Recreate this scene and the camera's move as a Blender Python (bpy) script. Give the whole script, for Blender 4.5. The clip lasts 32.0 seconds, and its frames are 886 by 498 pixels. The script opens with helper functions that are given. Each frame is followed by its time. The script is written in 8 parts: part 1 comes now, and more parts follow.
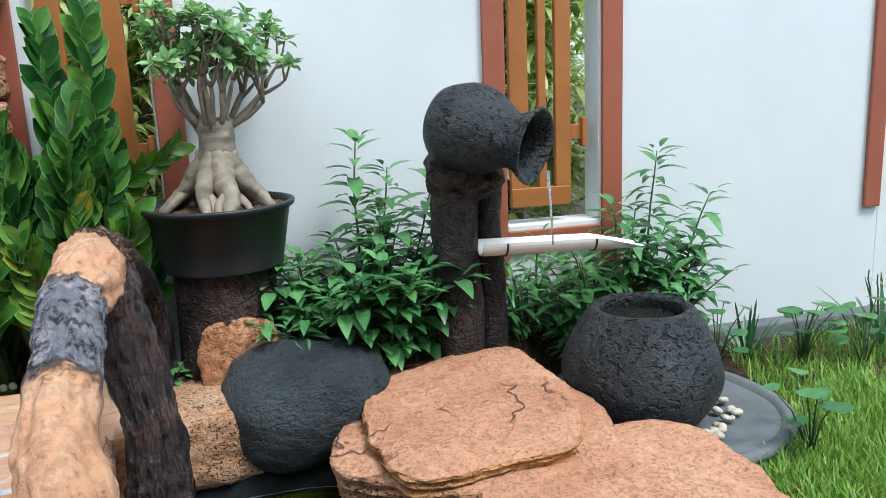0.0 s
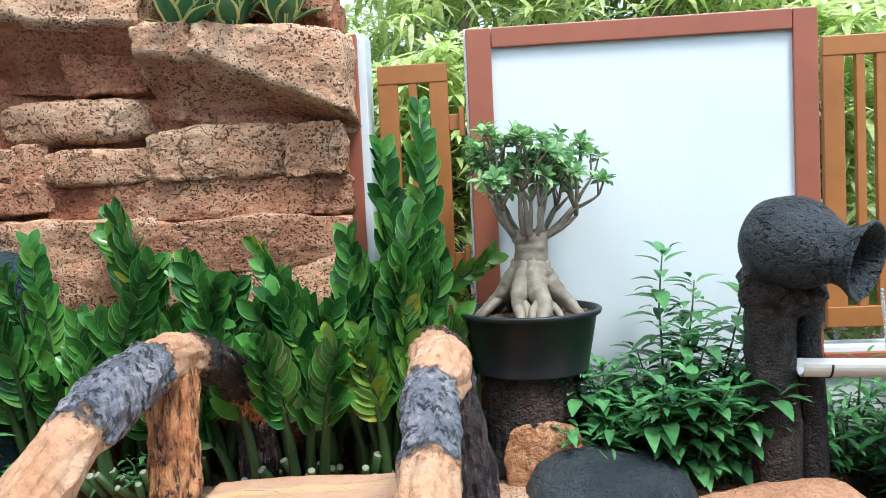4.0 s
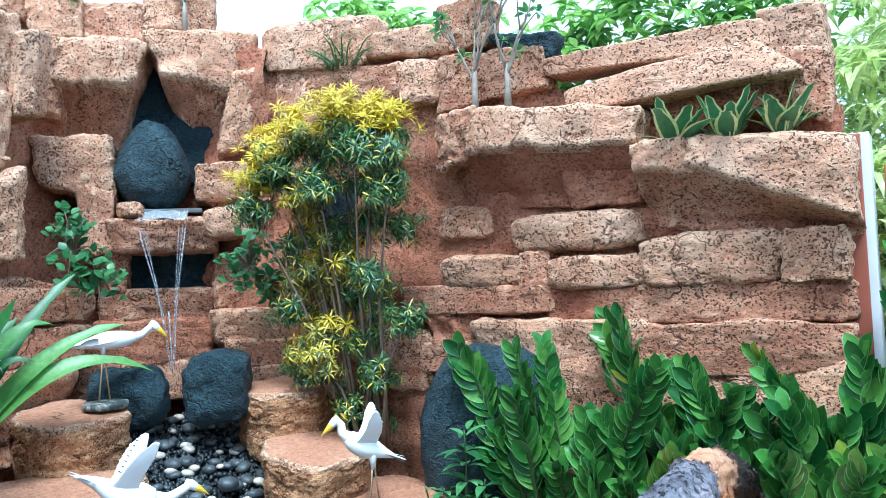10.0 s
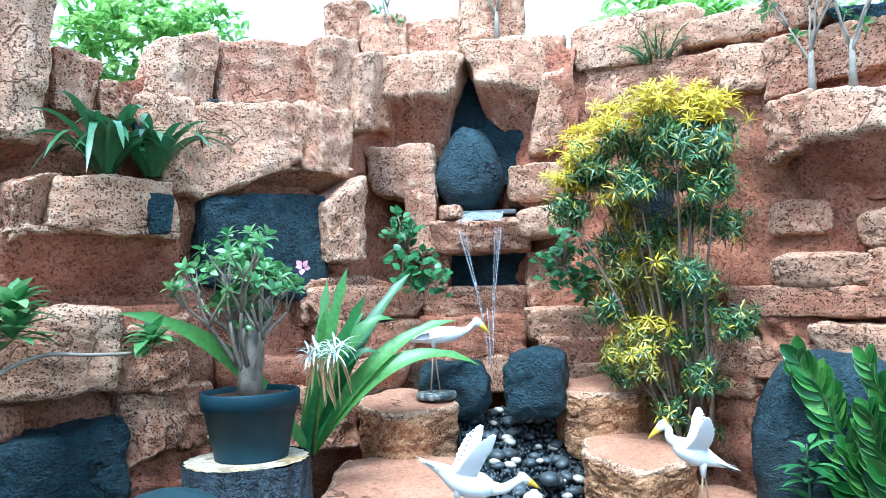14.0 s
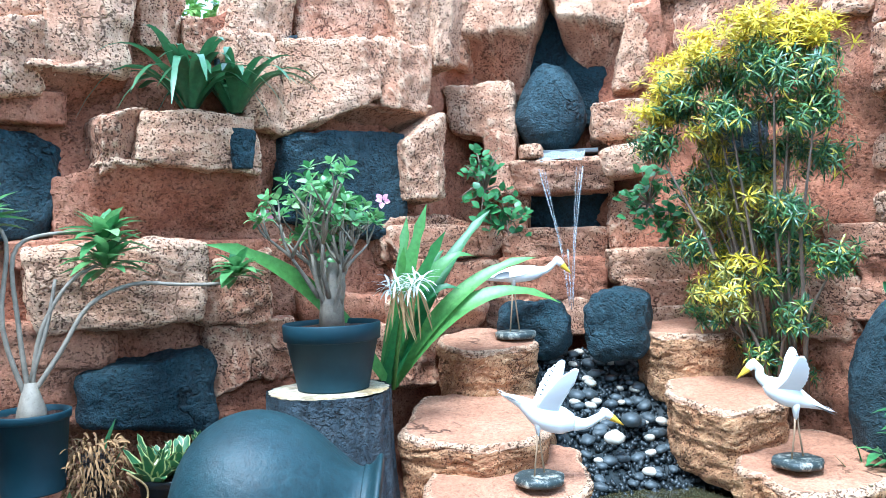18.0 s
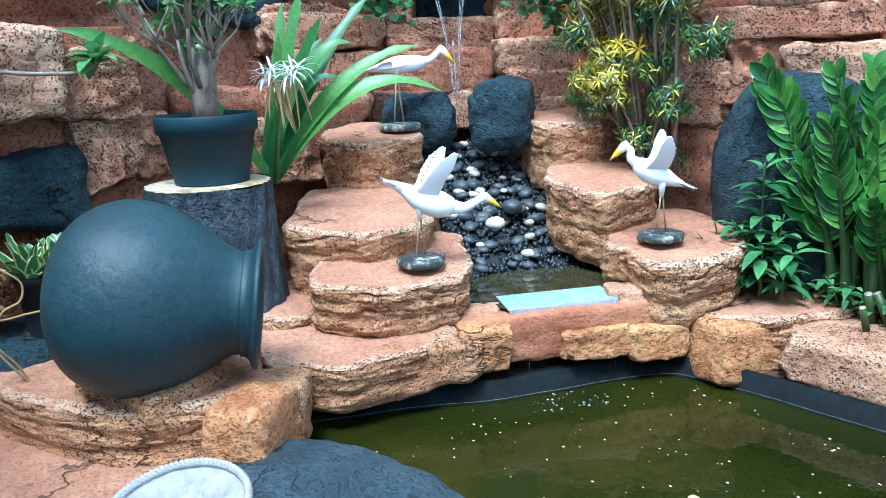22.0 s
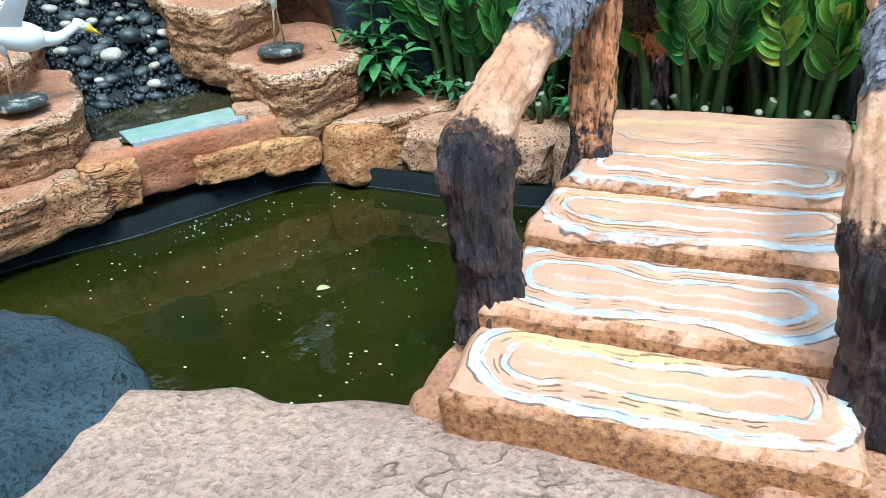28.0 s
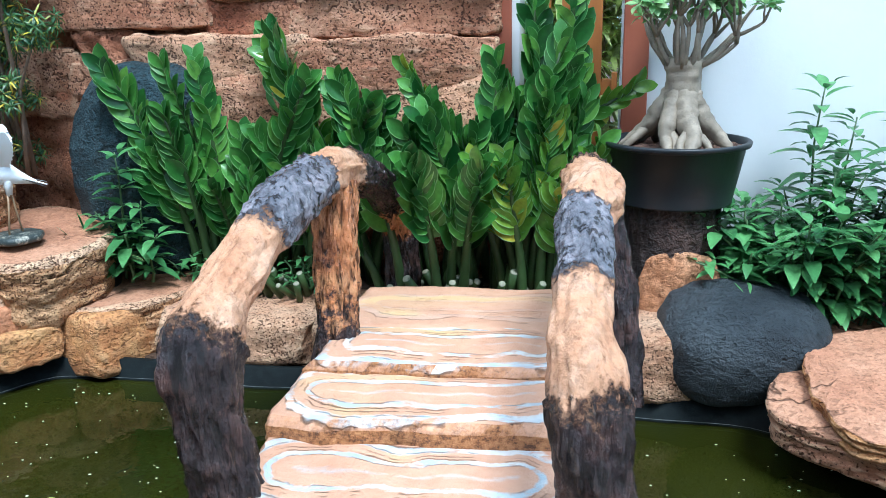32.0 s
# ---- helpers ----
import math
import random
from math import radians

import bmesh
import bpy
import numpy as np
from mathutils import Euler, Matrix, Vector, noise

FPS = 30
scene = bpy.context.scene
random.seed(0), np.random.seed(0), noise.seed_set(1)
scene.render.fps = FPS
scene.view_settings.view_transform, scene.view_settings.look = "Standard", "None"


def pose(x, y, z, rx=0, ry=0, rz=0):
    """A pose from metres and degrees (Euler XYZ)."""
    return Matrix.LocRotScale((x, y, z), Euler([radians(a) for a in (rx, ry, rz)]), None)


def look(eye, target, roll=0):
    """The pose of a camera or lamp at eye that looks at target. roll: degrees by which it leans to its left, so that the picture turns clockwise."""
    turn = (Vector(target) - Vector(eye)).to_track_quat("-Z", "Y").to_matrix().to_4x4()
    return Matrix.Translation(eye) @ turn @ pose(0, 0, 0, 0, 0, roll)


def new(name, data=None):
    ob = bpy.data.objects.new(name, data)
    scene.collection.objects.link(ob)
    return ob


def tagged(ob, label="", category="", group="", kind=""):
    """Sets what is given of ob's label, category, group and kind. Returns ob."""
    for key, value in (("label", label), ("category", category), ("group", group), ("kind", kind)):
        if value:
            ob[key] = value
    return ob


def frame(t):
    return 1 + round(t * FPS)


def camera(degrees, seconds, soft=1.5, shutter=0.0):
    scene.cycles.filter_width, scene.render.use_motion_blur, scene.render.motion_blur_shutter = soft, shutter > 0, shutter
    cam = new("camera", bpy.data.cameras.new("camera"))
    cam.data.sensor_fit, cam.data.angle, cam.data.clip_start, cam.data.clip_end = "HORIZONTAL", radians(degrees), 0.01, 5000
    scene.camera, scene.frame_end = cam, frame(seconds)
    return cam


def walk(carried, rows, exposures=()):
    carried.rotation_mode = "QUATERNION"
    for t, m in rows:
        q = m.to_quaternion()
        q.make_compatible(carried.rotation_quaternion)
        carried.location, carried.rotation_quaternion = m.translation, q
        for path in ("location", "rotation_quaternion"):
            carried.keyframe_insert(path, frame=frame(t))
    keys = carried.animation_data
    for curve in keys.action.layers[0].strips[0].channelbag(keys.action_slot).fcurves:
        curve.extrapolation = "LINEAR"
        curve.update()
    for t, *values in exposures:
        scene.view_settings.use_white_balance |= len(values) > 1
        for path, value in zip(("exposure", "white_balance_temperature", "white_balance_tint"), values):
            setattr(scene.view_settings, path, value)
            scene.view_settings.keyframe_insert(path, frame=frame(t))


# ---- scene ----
cam = camera(58.45, 32.0, soft=0.5)
PATH = [
    (0, (4.303, -2.950, 1.269), (4.747, -1.046, 0.848), -2.40),
    (0.5, (4.291, -2.967, 1.262), (4.657, -1.035, 0.894), -2.61),
    (1, (4.267, -2.982, 1.256), (4.563, -1.030, 0.935), -2.45),
    (1.5, (4.255, -2.997, 1.251), (4.471, -1.028, 0.972), -2.65),
    (2, (4.241, -2.996, 1.239), (4.372, -1.014, 1.009), -2.79),
    (2.5, (4.231, -3.000, 1.234), (4.272, -1.009, 1.043), -2.84),
    (3, (4.200, -3.003, 1.252), (4.165, -1.011, 1.085), -2.88),
    (3.5, (4.160, -3.007, 1.262), (4.056, -1.014, 1.124), -2.76),
    (5.5, (4.036, -3.057, 1.341), (3.627, -1.100, 1.293), -2.72),
    (6, (4.008, -3.065, 1.352), (3.521, -1.126, 1.333), -2.71),
    (6.5, (3.977, -3.069, 1.355), (3.427, -1.146, 1.368), -2.79),
    (7, (3.943, -3.080, 1.372), (3.317, -1.181, 1.411), -2.79),
    (7.5, (3.927, -3.105, 1.403), (3.218, -1.236, 1.458), -2.80),
    (8, (3.898, -3.135, 1.433), (3.117, -1.295, 1.499), -2.79),
    (8.5, (3.858, -3.169, 1.450), (3.012, -1.358, 1.527), -2.83),
    (9, (3.836, -3.178, 1.448), (2.911, -1.407, 1.539), -2.72),
    (9.5, (3.813, -3.205, 1.458), (2.813, -1.475, 1.546), -2.61),
    (10, (3.784, -3.245, 1.466), (2.718, -1.555, 1.552), -2.55),
    (10.5, (3.766, -3.273, 1.467), (2.628, -1.631, 1.555), -2.48),
    (11, (3.767, -3.277, 1.481), (2.549, -1.693, 1.563), -2.45),
    (11.5, (3.765, -3.285, 1.482), (2.469, -1.764, 1.565), -2.41),
    (12, (3.758, -3.309, 1.490), (2.394, -1.849, 1.570), -2.41),
    (12.5, (3.747, -3.325, 1.490), (2.318, -1.929, 1.573), -2.39),
    (13, (3.714, -3.331, 1.488), (2.230, -1.993, 1.578), -2.38),
    (13.5, (3.677, -3.348, 1.491), (2.146, -2.065, 1.587), -2.30),
    (14, (3.649, -3.347, 1.489), (2.067, -2.128, 1.594), -2.23),
    (14.5, (3.630, -3.346, 1.486), (2.000, -2.193, 1.600), -2.22),
    (15, (3.595, -3.344, 1.479), (1.930, -2.243, 1.602), -2.11),
    (15.5, (3.577, -3.346, 1.475), (1.887, -2.284, 1.602), -2.02),
    (17.5, (3.569, -3.346, 1.406), (1.863, -2.304, 1.457), -1.95),
    (18, (3.589, -3.338, 1.396), (1.895, -2.275, 1.400), -1.93),
    (18.5, (3.603, -3.327, 1.383), (1.924, -2.242, 1.338), -1.98),
    (19, (3.602, -3.316, 1.377), (1.941, -2.206, 1.277), -1.93),
    (19.5, (3.615, -3.305, 1.375), (1.969, -2.179, 1.222), -1.97),
    (20, (3.624, -3.296, 1.360), (1.998, -2.150, 1.155), -1.98),
    (20.5, (3.624, -3.293, 1.340), (2.023, -2.123, 1.073), -2.07),
    (21, (3.622, -3.286, 1.324), (2.049, -2.098, 0.990), -2.25),
    (21.5, (3.625, -3.289, 1.313), (2.083, -2.082, 0.910), -2.33),
    (22, (3.628, -3.285, 1.306), (2.116, -2.066, 0.829), -2.50),
    (22.5, (3.646, -3.282, 1.297), (2.162, -2.058, 0.747), -2.85),
    (23, (3.660, -3.276, 1.290), (2.210, -2.047, 0.666), -3.24),
    (23.5, (3.677, -3.271, 1.282), (2.268, -2.035, 0.584), -3.66),
    (24, (3.689, -3.272, 1.279), (2.333, -2.021, 0.509), -3.91),
    (24.5, (3.703, -3.265, 1.295), (2.404, -1.996, 0.458), -3.87),
    (26.5, (3.803, -3.244, 1.258), (2.710, -1.824, 0.370), -3.82),
    (27, (3.837, -3.222, 1.254), (2.809, -1.757, 0.360), -3.88),
    (27.5, (3.870, -3.198, 1.250), (2.912, -1.690, 0.351), -3.86),
    (28, (3.900, -3.178, 1.245), (3.017, -1.626, 0.345), -3.75),
    (28.5, (3.931, -3.163, 1.248), (3.124, -1.572, 0.344), -3.76),
    (29, (3.965, -3.149, 1.248), (3.234, -1.515, 0.355), -3.61),
    (29.5, (3.992, -3.135, 1.250), (3.333, -1.456, 0.387), -3.25),
    (30, (4.012, -3.123, 1.260), (3.415, -1.399, 0.441), -2.77),
    (30.5, (4.027, -3.113, 1.269), (3.479, -1.344, 0.513), -2.31),
    (31, (4.037, -3.103, 1.275), (3.525, -1.295, 0.589), -1.89),
    (31.5, (4.039, -3.099, 1.281), (3.554, -1.258, 0.669), -1.55),
    (32, (4.041, -3.095, 1.284), (3.577, -1.225, 0.749), -1.31),
]
EXPOSURES = [(0.0, 0.78, 6250, 5), (3.0, 1.00, 6100, 3), (6.0, 1.24, 5700, 3), (8.0, 1.42, 5200, 1), (9.5, 1.36, 5150, 0), (11.0, 1.42, 5050, 0), (12.2, 1.64, 4950, 0), (13.0, 1.66, 4900, 0), (15.5, 1.82, 4900, 0), (18.0, 1.90, 5000, 2), (20.0, 1.74, 5000, 2), (22.0, 1.54, 5000, 2), (23.0, 1.68, 5050, 2), (24.0, 1.64, 5200, 2), (26.8, 1.34, 5350, 0), (28.0, 1.14, 5450, -2), (30.5, 1.06, 5500, 1), (32.0, 1.18, 5400, 2)]
walk(cam, [(t, look(eye, target, roll)) for t, eye, target, roll in PATH], EXPOSURES)

# ---- light: a bright, thinly overcast day ----
world = bpy.data.worlds.new("overcast_sky")
scene.world = world
world.use_nodes = True
wn = world.node_tree.nodes
wl = world.node_tree.links
wn.clear()
sky = wn.new("ShaderNodeTexSky")
sky.sky_type = "NISHITA"
sky.sun_disc = False
sky.sun_elevation = radians(58)
sky.sun_rotation = radians(200)
sky.air_density, sky.dust_density, sky.ozone_density = 1.0, 4.0, 1.0
veil = wn.new("ShaderNodeMix")
veil.data_type = "RGBA"
veil.inputs["Factor"].default_value = 0.62
veil.inputs["B"].default_value = (7.9, 9.6, 11.6, 1)
wl.new(sky.outputs["Color"], veil.inputs["A"])
bg = wn.new("ShaderNodeBackground")
bg.inputs["Strength"].default_value = 0.126
wl.new(veil.outputs["Result"], bg.inputs["Color"])
wo = wn.new("ShaderNodeOutputWorld")
wl.new(bg.outputs["Background"], wo.inputs["Surface"])

sun_data = bpy.data.lights.new("sun", "SUN")
sun_data.energy = 2.25
sun_data.angle = radians(18)
sun_data.color = (1.0, 0.985, 0.96)
sun = new("sun", sun_data)
sun.matrix_world = look((6.5, -6, 12), (2.5, -1.0, 0))

# ---- materials ----
def mat_base(name):
    m = bpy.data.materials.new(name)
    m.use_nodes = True
    nt = m.node_tree
    return m, nt, nt.nodes["Principled BSDF"]


def tex_noise(nt, scale, detail=6.0, rough=0.6, coord=None):
    n = nt.nodes.new("ShaderNodeTexNoise")
    n.inputs["Scale"].default_value = scale
    n.inputs["Detail"].default_value = detail
    n.inputs["Roughness"].default_value = rough
    if coord is not None:
        nt.links.new(coord, n.inputs["Vector"])
    return n.outputs["Fac"]


def tex_ramp(nt, fac, stops):
    r = nt.nodes.new("ShaderNodeValToRGB")
    el = r.color_ramp.elements
    while len(el) < len(stops):
        el.new(0.5)
    for e, (p, c) in zip(el, stops):
        e.position = p
        e.color = (*c, 1) if len(c) == 3 else c
    nt.links.new(fac, r.inputs["Fac"])
    return r.outputs["Color"]


def tex_mix(nt, fac, a, b, mode="MIX"):
    m = nt.nodes.new("ShaderNodeMix")
    m.data_type = "RGBA"
    m.blend_type = mode
    for v, s in ((fac, m.inputs["Factor"]), (a, m.inputs["A"]), (b, m.inputs["B"])):
        if isinstance(v, (int, float)):
            s.default_value = v
        elif isinstance(v, tuple):
            s.default_value = (*v, 1)
        else:
            nt.links.new(v, s)
    return m.outputs["Result"]


def tex_math(nt, op, a, b=0.0, c=0.0):
    m = nt.nodes.new("ShaderNodeMath")
    m.operation = op
    for v, s in zip((a, b, c), m.inputs):
        if isinstance(v, (int, float)):
            s.default_value = v
        else:
            nt.links.new(v, s)
    return m.outputs[0]


def world_coord(nt):
    return nt.nodes.new("ShaderNodeNewGeometry").outputs["Position"]


def bump(nt, bsdf, height, strength, dist):
    b = nt.nodes.new("ShaderNodeBump")
    b.inputs["Strength"].default_value = strength
    b.inputs["Distance"].default_value = dist
    nt.links.new(height, b.inputs["Height"])
    nt.links.new(b.outputs["Normal"], bsdf.inputs["Normal"])


def rock_paint(name, dark, mid, light, pore_scale=62.0, pore=0.72, rough=0.85, bump_d=0.016, edge=None, cracks=0.0, level=1.0, grit=1.0, crinkle=0.5):
    """Painted, pitted cement rock: two scales of colour, dark ragged pores, dry-brushed edges, cracks. level: above 1 the cracks lie level."""
    m, nt, b = mat_base(name)
    pos = world_coord(nt)
    big = tex_noise(nt, 3.2, 6, 0.65, pos)
    fine = tex_noise(nt, 42.0, 8, 0.72, pos)
    grain = tex_noise(nt, 150.0, 4, 0.7, pos)
    base = tex_ramp(nt, big, [(0.32, dark), (0.48, mid), (0.66, light)])
    spec = tex_ramp(nt, fine, [(0.36, (0.42, 0.38, 0.36)), (0.5, (0.95, 0.95, 0.95)), (0.64, (1.28, 1.28, 1.28))])
    base = tex_mix(nt, grit, base, spec, "MULTIPLY")
    base = tex_mix(nt, grit, base, tex_ramp(nt, grain, [(0.3, (0.72, 0.70, 0.68)), (0.7, (1.2, 1.2, 1.2))]), "MULTIPLY")
    # ragged pores in patches, a few of them large
    mp = nt.nodes.new("ShaderNodeMapping")
    mp.inputs["Scale"].default_value = (1.0, 1.0, 1.12)
    nt.links.new(pos, mp.inputs["Vector"])
    spot = tex_noise(nt, pore_scale * 1.5, 0.6, 0.5, mp.outputs[0])
    spot = tex_math(nt, "MAXIMUM", spot, tex_math(nt, "SUBTRACT", tex_noise(nt, pore_scale * 0.75, 1.0, 0.5, mp.outputs[0]), 0.02))
    gate = tex_noise(nt, 7.0, 4, 0.6, pos)
    spot = tex_math(nt, "ADD", spot, tex_math(nt, "MULTIPLY_ADD", gate, 0.34, -0.17))
    hole = tex_ramp(nt, spot, [(0.602, (0, 0, 0)), (0.68, (1, 1, 1))])
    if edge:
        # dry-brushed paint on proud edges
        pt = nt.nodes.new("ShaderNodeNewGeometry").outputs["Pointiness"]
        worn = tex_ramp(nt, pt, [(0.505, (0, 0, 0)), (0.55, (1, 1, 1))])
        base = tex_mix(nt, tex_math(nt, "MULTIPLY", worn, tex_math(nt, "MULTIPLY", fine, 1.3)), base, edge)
    pit = tuple(c * 0.24 for c in dark)
    col = tex_mix(nt, tex_math(nt, "MULTIPLY", hole, pore), base, pit)
    h = tex_math(nt, "SUBTRACT", tex_math(nt, "MULTIPLY", fine, 0.7), tex_math(nt, "MULTIPLY", hole, 0.9 * pore))
    h = tex_math(nt, "ADD", h, tex_math(nt, "MULTIPLY", tex_noise(nt, 12.0, 5, 0.65, pos), 1.3))
    # crinkled ridges that lie nearly level
    mr = nt.nodes.new("ShaderNodeMapping")
    mr.inputs["Scale"].default_value = (26.0, 26.0, 40.0)
    nt.links.new(pos, mr.inputs["Vector"])
    fold = tex_math(nt, "ABSOLUTE", tex_math(nt, "SUBTRACT", tex_noise(nt, 1.0, 4, 0.6, mr.outputs[0]), 0.5))
    h = tex_math(nt, "ADD", h, tex_math(nt, "MULTIPLY", fold, crinkle))
    if cracks:
        mc = nt.nodes.new("ShaderNodeMapping")
        mc.inputs["Scale"].default_value = (1.0, 1.0, level)
        nt.links.new(pos, mc.inputs["Vector"])
        n = tex_noise(nt, 3.6, 4, 0.5, mc.outputs[0])
        line = tex_ramp(nt, tex_math(nt, "ABSOLUTE", tex_math(nt, "SUBTRACT", n, 0.5)), [(0.003, (1, 1, 1)), (0.012, (0, 0, 0))])
        line = tex_mix(nt, 1.0, line, tex_ramp(nt, tex_noise(nt, 2.3, 2, 0.5, pos), [(0.52, (0, 0, 0)), (0.58, (1, 1, 1))]), "MULTIPLY")
        col = tex_mix(nt, tex_math(nt, "MULTIPLY", line, cracks), col, tuple(c * 0.3 for c in dark))
        h = tex_math(nt, "SUBTRACT", h, tex_math(nt, "MULTIPLY", line, cracks))
    nt.links.new(col, b.inputs["Base Color"])
    b.inputs["Roughness"].default_value = rough
    b.inputs["Specular IOR Level"].default_value = 0.35
    bump(nt, b, h, 1.0, bump_d)
    return m


def plain_paint(name, col, rough=0.5, var=0.12, scale=3.0, bump_s=0.15, dirt=None, metal=0.0, spec=0.5, fine=60.0):
    m, nt, b = mat_base(name)
    pos = world_coord(nt)
    n = tex_noise(nt, scale, 6, 0.65, pos)
    lo = tuple(c * (1 - var) for c in col)
    hi = tuple(min(1, c * (1 + var)) for c in col)
    c = tex_ramp(nt, n, [(0.3, lo), (0.7, hi)])
    if dirt:
        d = tex_ramp(nt, tex_noise(nt, scale * 4, 8, 0.75, pos), [(0.50, (0, 0, 0)), (0.66, (1, 1, 1))])
        c = tex_mix(nt, tex_math(nt, "MULTIPLY", d, 0.6), c, dirt)
    nt.links.new(c, b.inputs["Base Color"])
    b.inputs["Roughness"].default_value = rough
    b.inputs["Metallic"].default_value = metal
    b.inputs["Specular IOR Level"].default_value = spec
    bump(nt, b, tex_noise(nt, fine, 5, 0.7, pos), bump_s, 0.004)
    return m


def leaf_mat(name, lo, hi, rough=0.35, trans=0.25, tip=None, by_object=False):
    """Leaves vary from leaf to leaf and along their veins."""
    m, nt, b = mat_base(name)
    g = nt.nodes.new("ShaderNodeNewGeometry")
    pick = nt.nodes.new("ShaderNodeObjectInfo").outputs["Random"] if by_object else g.outputs["Random Per Island"]
    c = tex_ramp(nt, pick, [(0.0, lo), (0.8, hi)] + ([(1.0, tip)] if tip else []))
    v = tex_ramp(nt, tex_noise(nt, 45.0, 4, 0.6, g.outputs["Position"]), [(0.3, (0.75, 0.75, 0.75)), (0.7, (1.2, 1.2, 1.2))])
    c = tex_mix(nt, 1.0, c, v, "MULTIPLY")
    nt.links.new(c, b.inputs["Base Color"])
    b.inputs["Roughness"].default_value = rough
    tr = nt.nodes.new("ShaderNodeBsdfTranslucent")
    nt.links.new(c, tr.inputs["Color"])
    mx = nt.nodes.new("ShaderNodeMixShader")
    mx.inputs[0].default_value = trans
    out = nt.nodes["Material Output"]
    nt.links.new(b.outputs[0], mx.inputs[1])
    nt.links.new(tr.outputs[0], mx.inputs[2])
    nt.links.new(mx.outputs[0], out.inputs["Surface"])
    return m


CREAM = (0.76, 0.53, 0.34)
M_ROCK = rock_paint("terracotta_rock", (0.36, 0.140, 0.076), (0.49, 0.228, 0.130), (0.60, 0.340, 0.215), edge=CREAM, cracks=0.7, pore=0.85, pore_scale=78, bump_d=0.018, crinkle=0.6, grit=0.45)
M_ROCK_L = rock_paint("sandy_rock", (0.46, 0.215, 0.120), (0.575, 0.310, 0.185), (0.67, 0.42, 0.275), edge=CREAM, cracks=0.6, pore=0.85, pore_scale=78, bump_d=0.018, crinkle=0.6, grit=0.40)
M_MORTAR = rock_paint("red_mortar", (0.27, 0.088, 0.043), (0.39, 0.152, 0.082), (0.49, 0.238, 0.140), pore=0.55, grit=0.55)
M_TOP = rock_paint("smooth_terracotta", (0.355, 0.16, 0.09), (0.44, 0.215, 0.124), (0.50, 0.27, 0.165), pore=0.26, bump_d=0.012, cracks=0.9, grit=0.45, crinkle=0.45)
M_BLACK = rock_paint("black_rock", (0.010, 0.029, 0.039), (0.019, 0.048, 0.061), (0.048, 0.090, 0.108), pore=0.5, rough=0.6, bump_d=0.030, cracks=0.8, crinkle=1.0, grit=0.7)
M_WHITE = plain_paint("white_wall_paint", (0.64, 0.66, 0.675), 0.6, 0.05, 1.6, 0.18, fine=30)
M_BROWN = plain_paint("brown_wall_paint", (0.30, 0.085, 0.045), 0.5, 0.12, 3.0, 0.1)
M_WOOD = plain_paint("orange_wood_paint", (0.33, 0.12, 0.03), 0.4, 0.15, 5.0, 0.1)
M_SOIL = rock_paint("damp_soil", (0.03, 0.018, 0.012), (0.06, 0.035, 0.022), (0.11, 0.065, 0.04), pore_scale=90, pore=0.5, bump_d=0.02)
M_POND = plain_paint("pond_liner", (0.006, 0.009, 0.010), 0.6, 0.5, 7.0, 0.4, dirt=(0.012, 0.017, 0.017), spec=0.08)
M_GREY = plain_paint("grey_cement", (0.10, 0.11, 0.115), 0.8, 0.25, 6.0, 0.5, fine=40)

# ---- building helpers ----
def part(name, bm, material, parent=None, label="", smooth=True):
    """Links a bmesh as one mesh object under a thing or a part."""
    me = bpy.data.meshes.new(name)
    bm.to_mesh(me)
    bm.free()
    for mt in material if isinstance(material, (list, tuple)) else (material,):
        me.materials.append(mt)
    if smooth:
        me.polygons.foreach_set("use_smooth", [True] * len(me.polygons))
    ob = new(name, me)
    if parent is not None:
        ob.parent = parent
    if label:
        ob["label"] = label
    return ob


def raw(name, verts, faces, material, parent=None, label="", smooth=True, slots=None):
    me = bpy.data.meshes.new(name)
    me.from_pydata([tuple(v) for v in verts], [], faces)
    for mt in material if isinstance(material, (list, tuple)) else (material,):
        me.materials.append(mt)
    if slots is not None:
        me.polygons.foreach_set("material_index", slots)
    if smooth:
        me.polygons.foreach_set("use_smooth", [True] * len(me.polygons))
    ob = new(name, me)
    if parent is not None:
        ob.parent = parent
    if label:
        ob["label"] = label
    return ob


def thing(name, at, label, category, group="", rz=0.0):
    e = new(name)
    e.empty_display_size = 0.05
    e.location = at
    e.rotation_euler = (0, 0, radians(rz))
    return tagged(e, label, category, group)


def box_bm(x0, x1, y0, y1, z0, z1, bev=0.006, seg=2):
    bm = bmesh.new()
    bmesh.ops.create_cube(bm, size=1)
    for v in bm.verts:
        v.co = Vector(((x0 + x1) / 2 + v.co.x * (x1 - x0), (y0 + y1) / 2 + v.co.y * (y1 - y0), (z0 + z1) / 2 + v.co.z * (z1 - z0)))
    if bev:
        bmesh.ops.bevel(bm, geom=bm.edges[:], offset=bev, segments=seg, profile=0.5, affect="EDGES")
    return bm


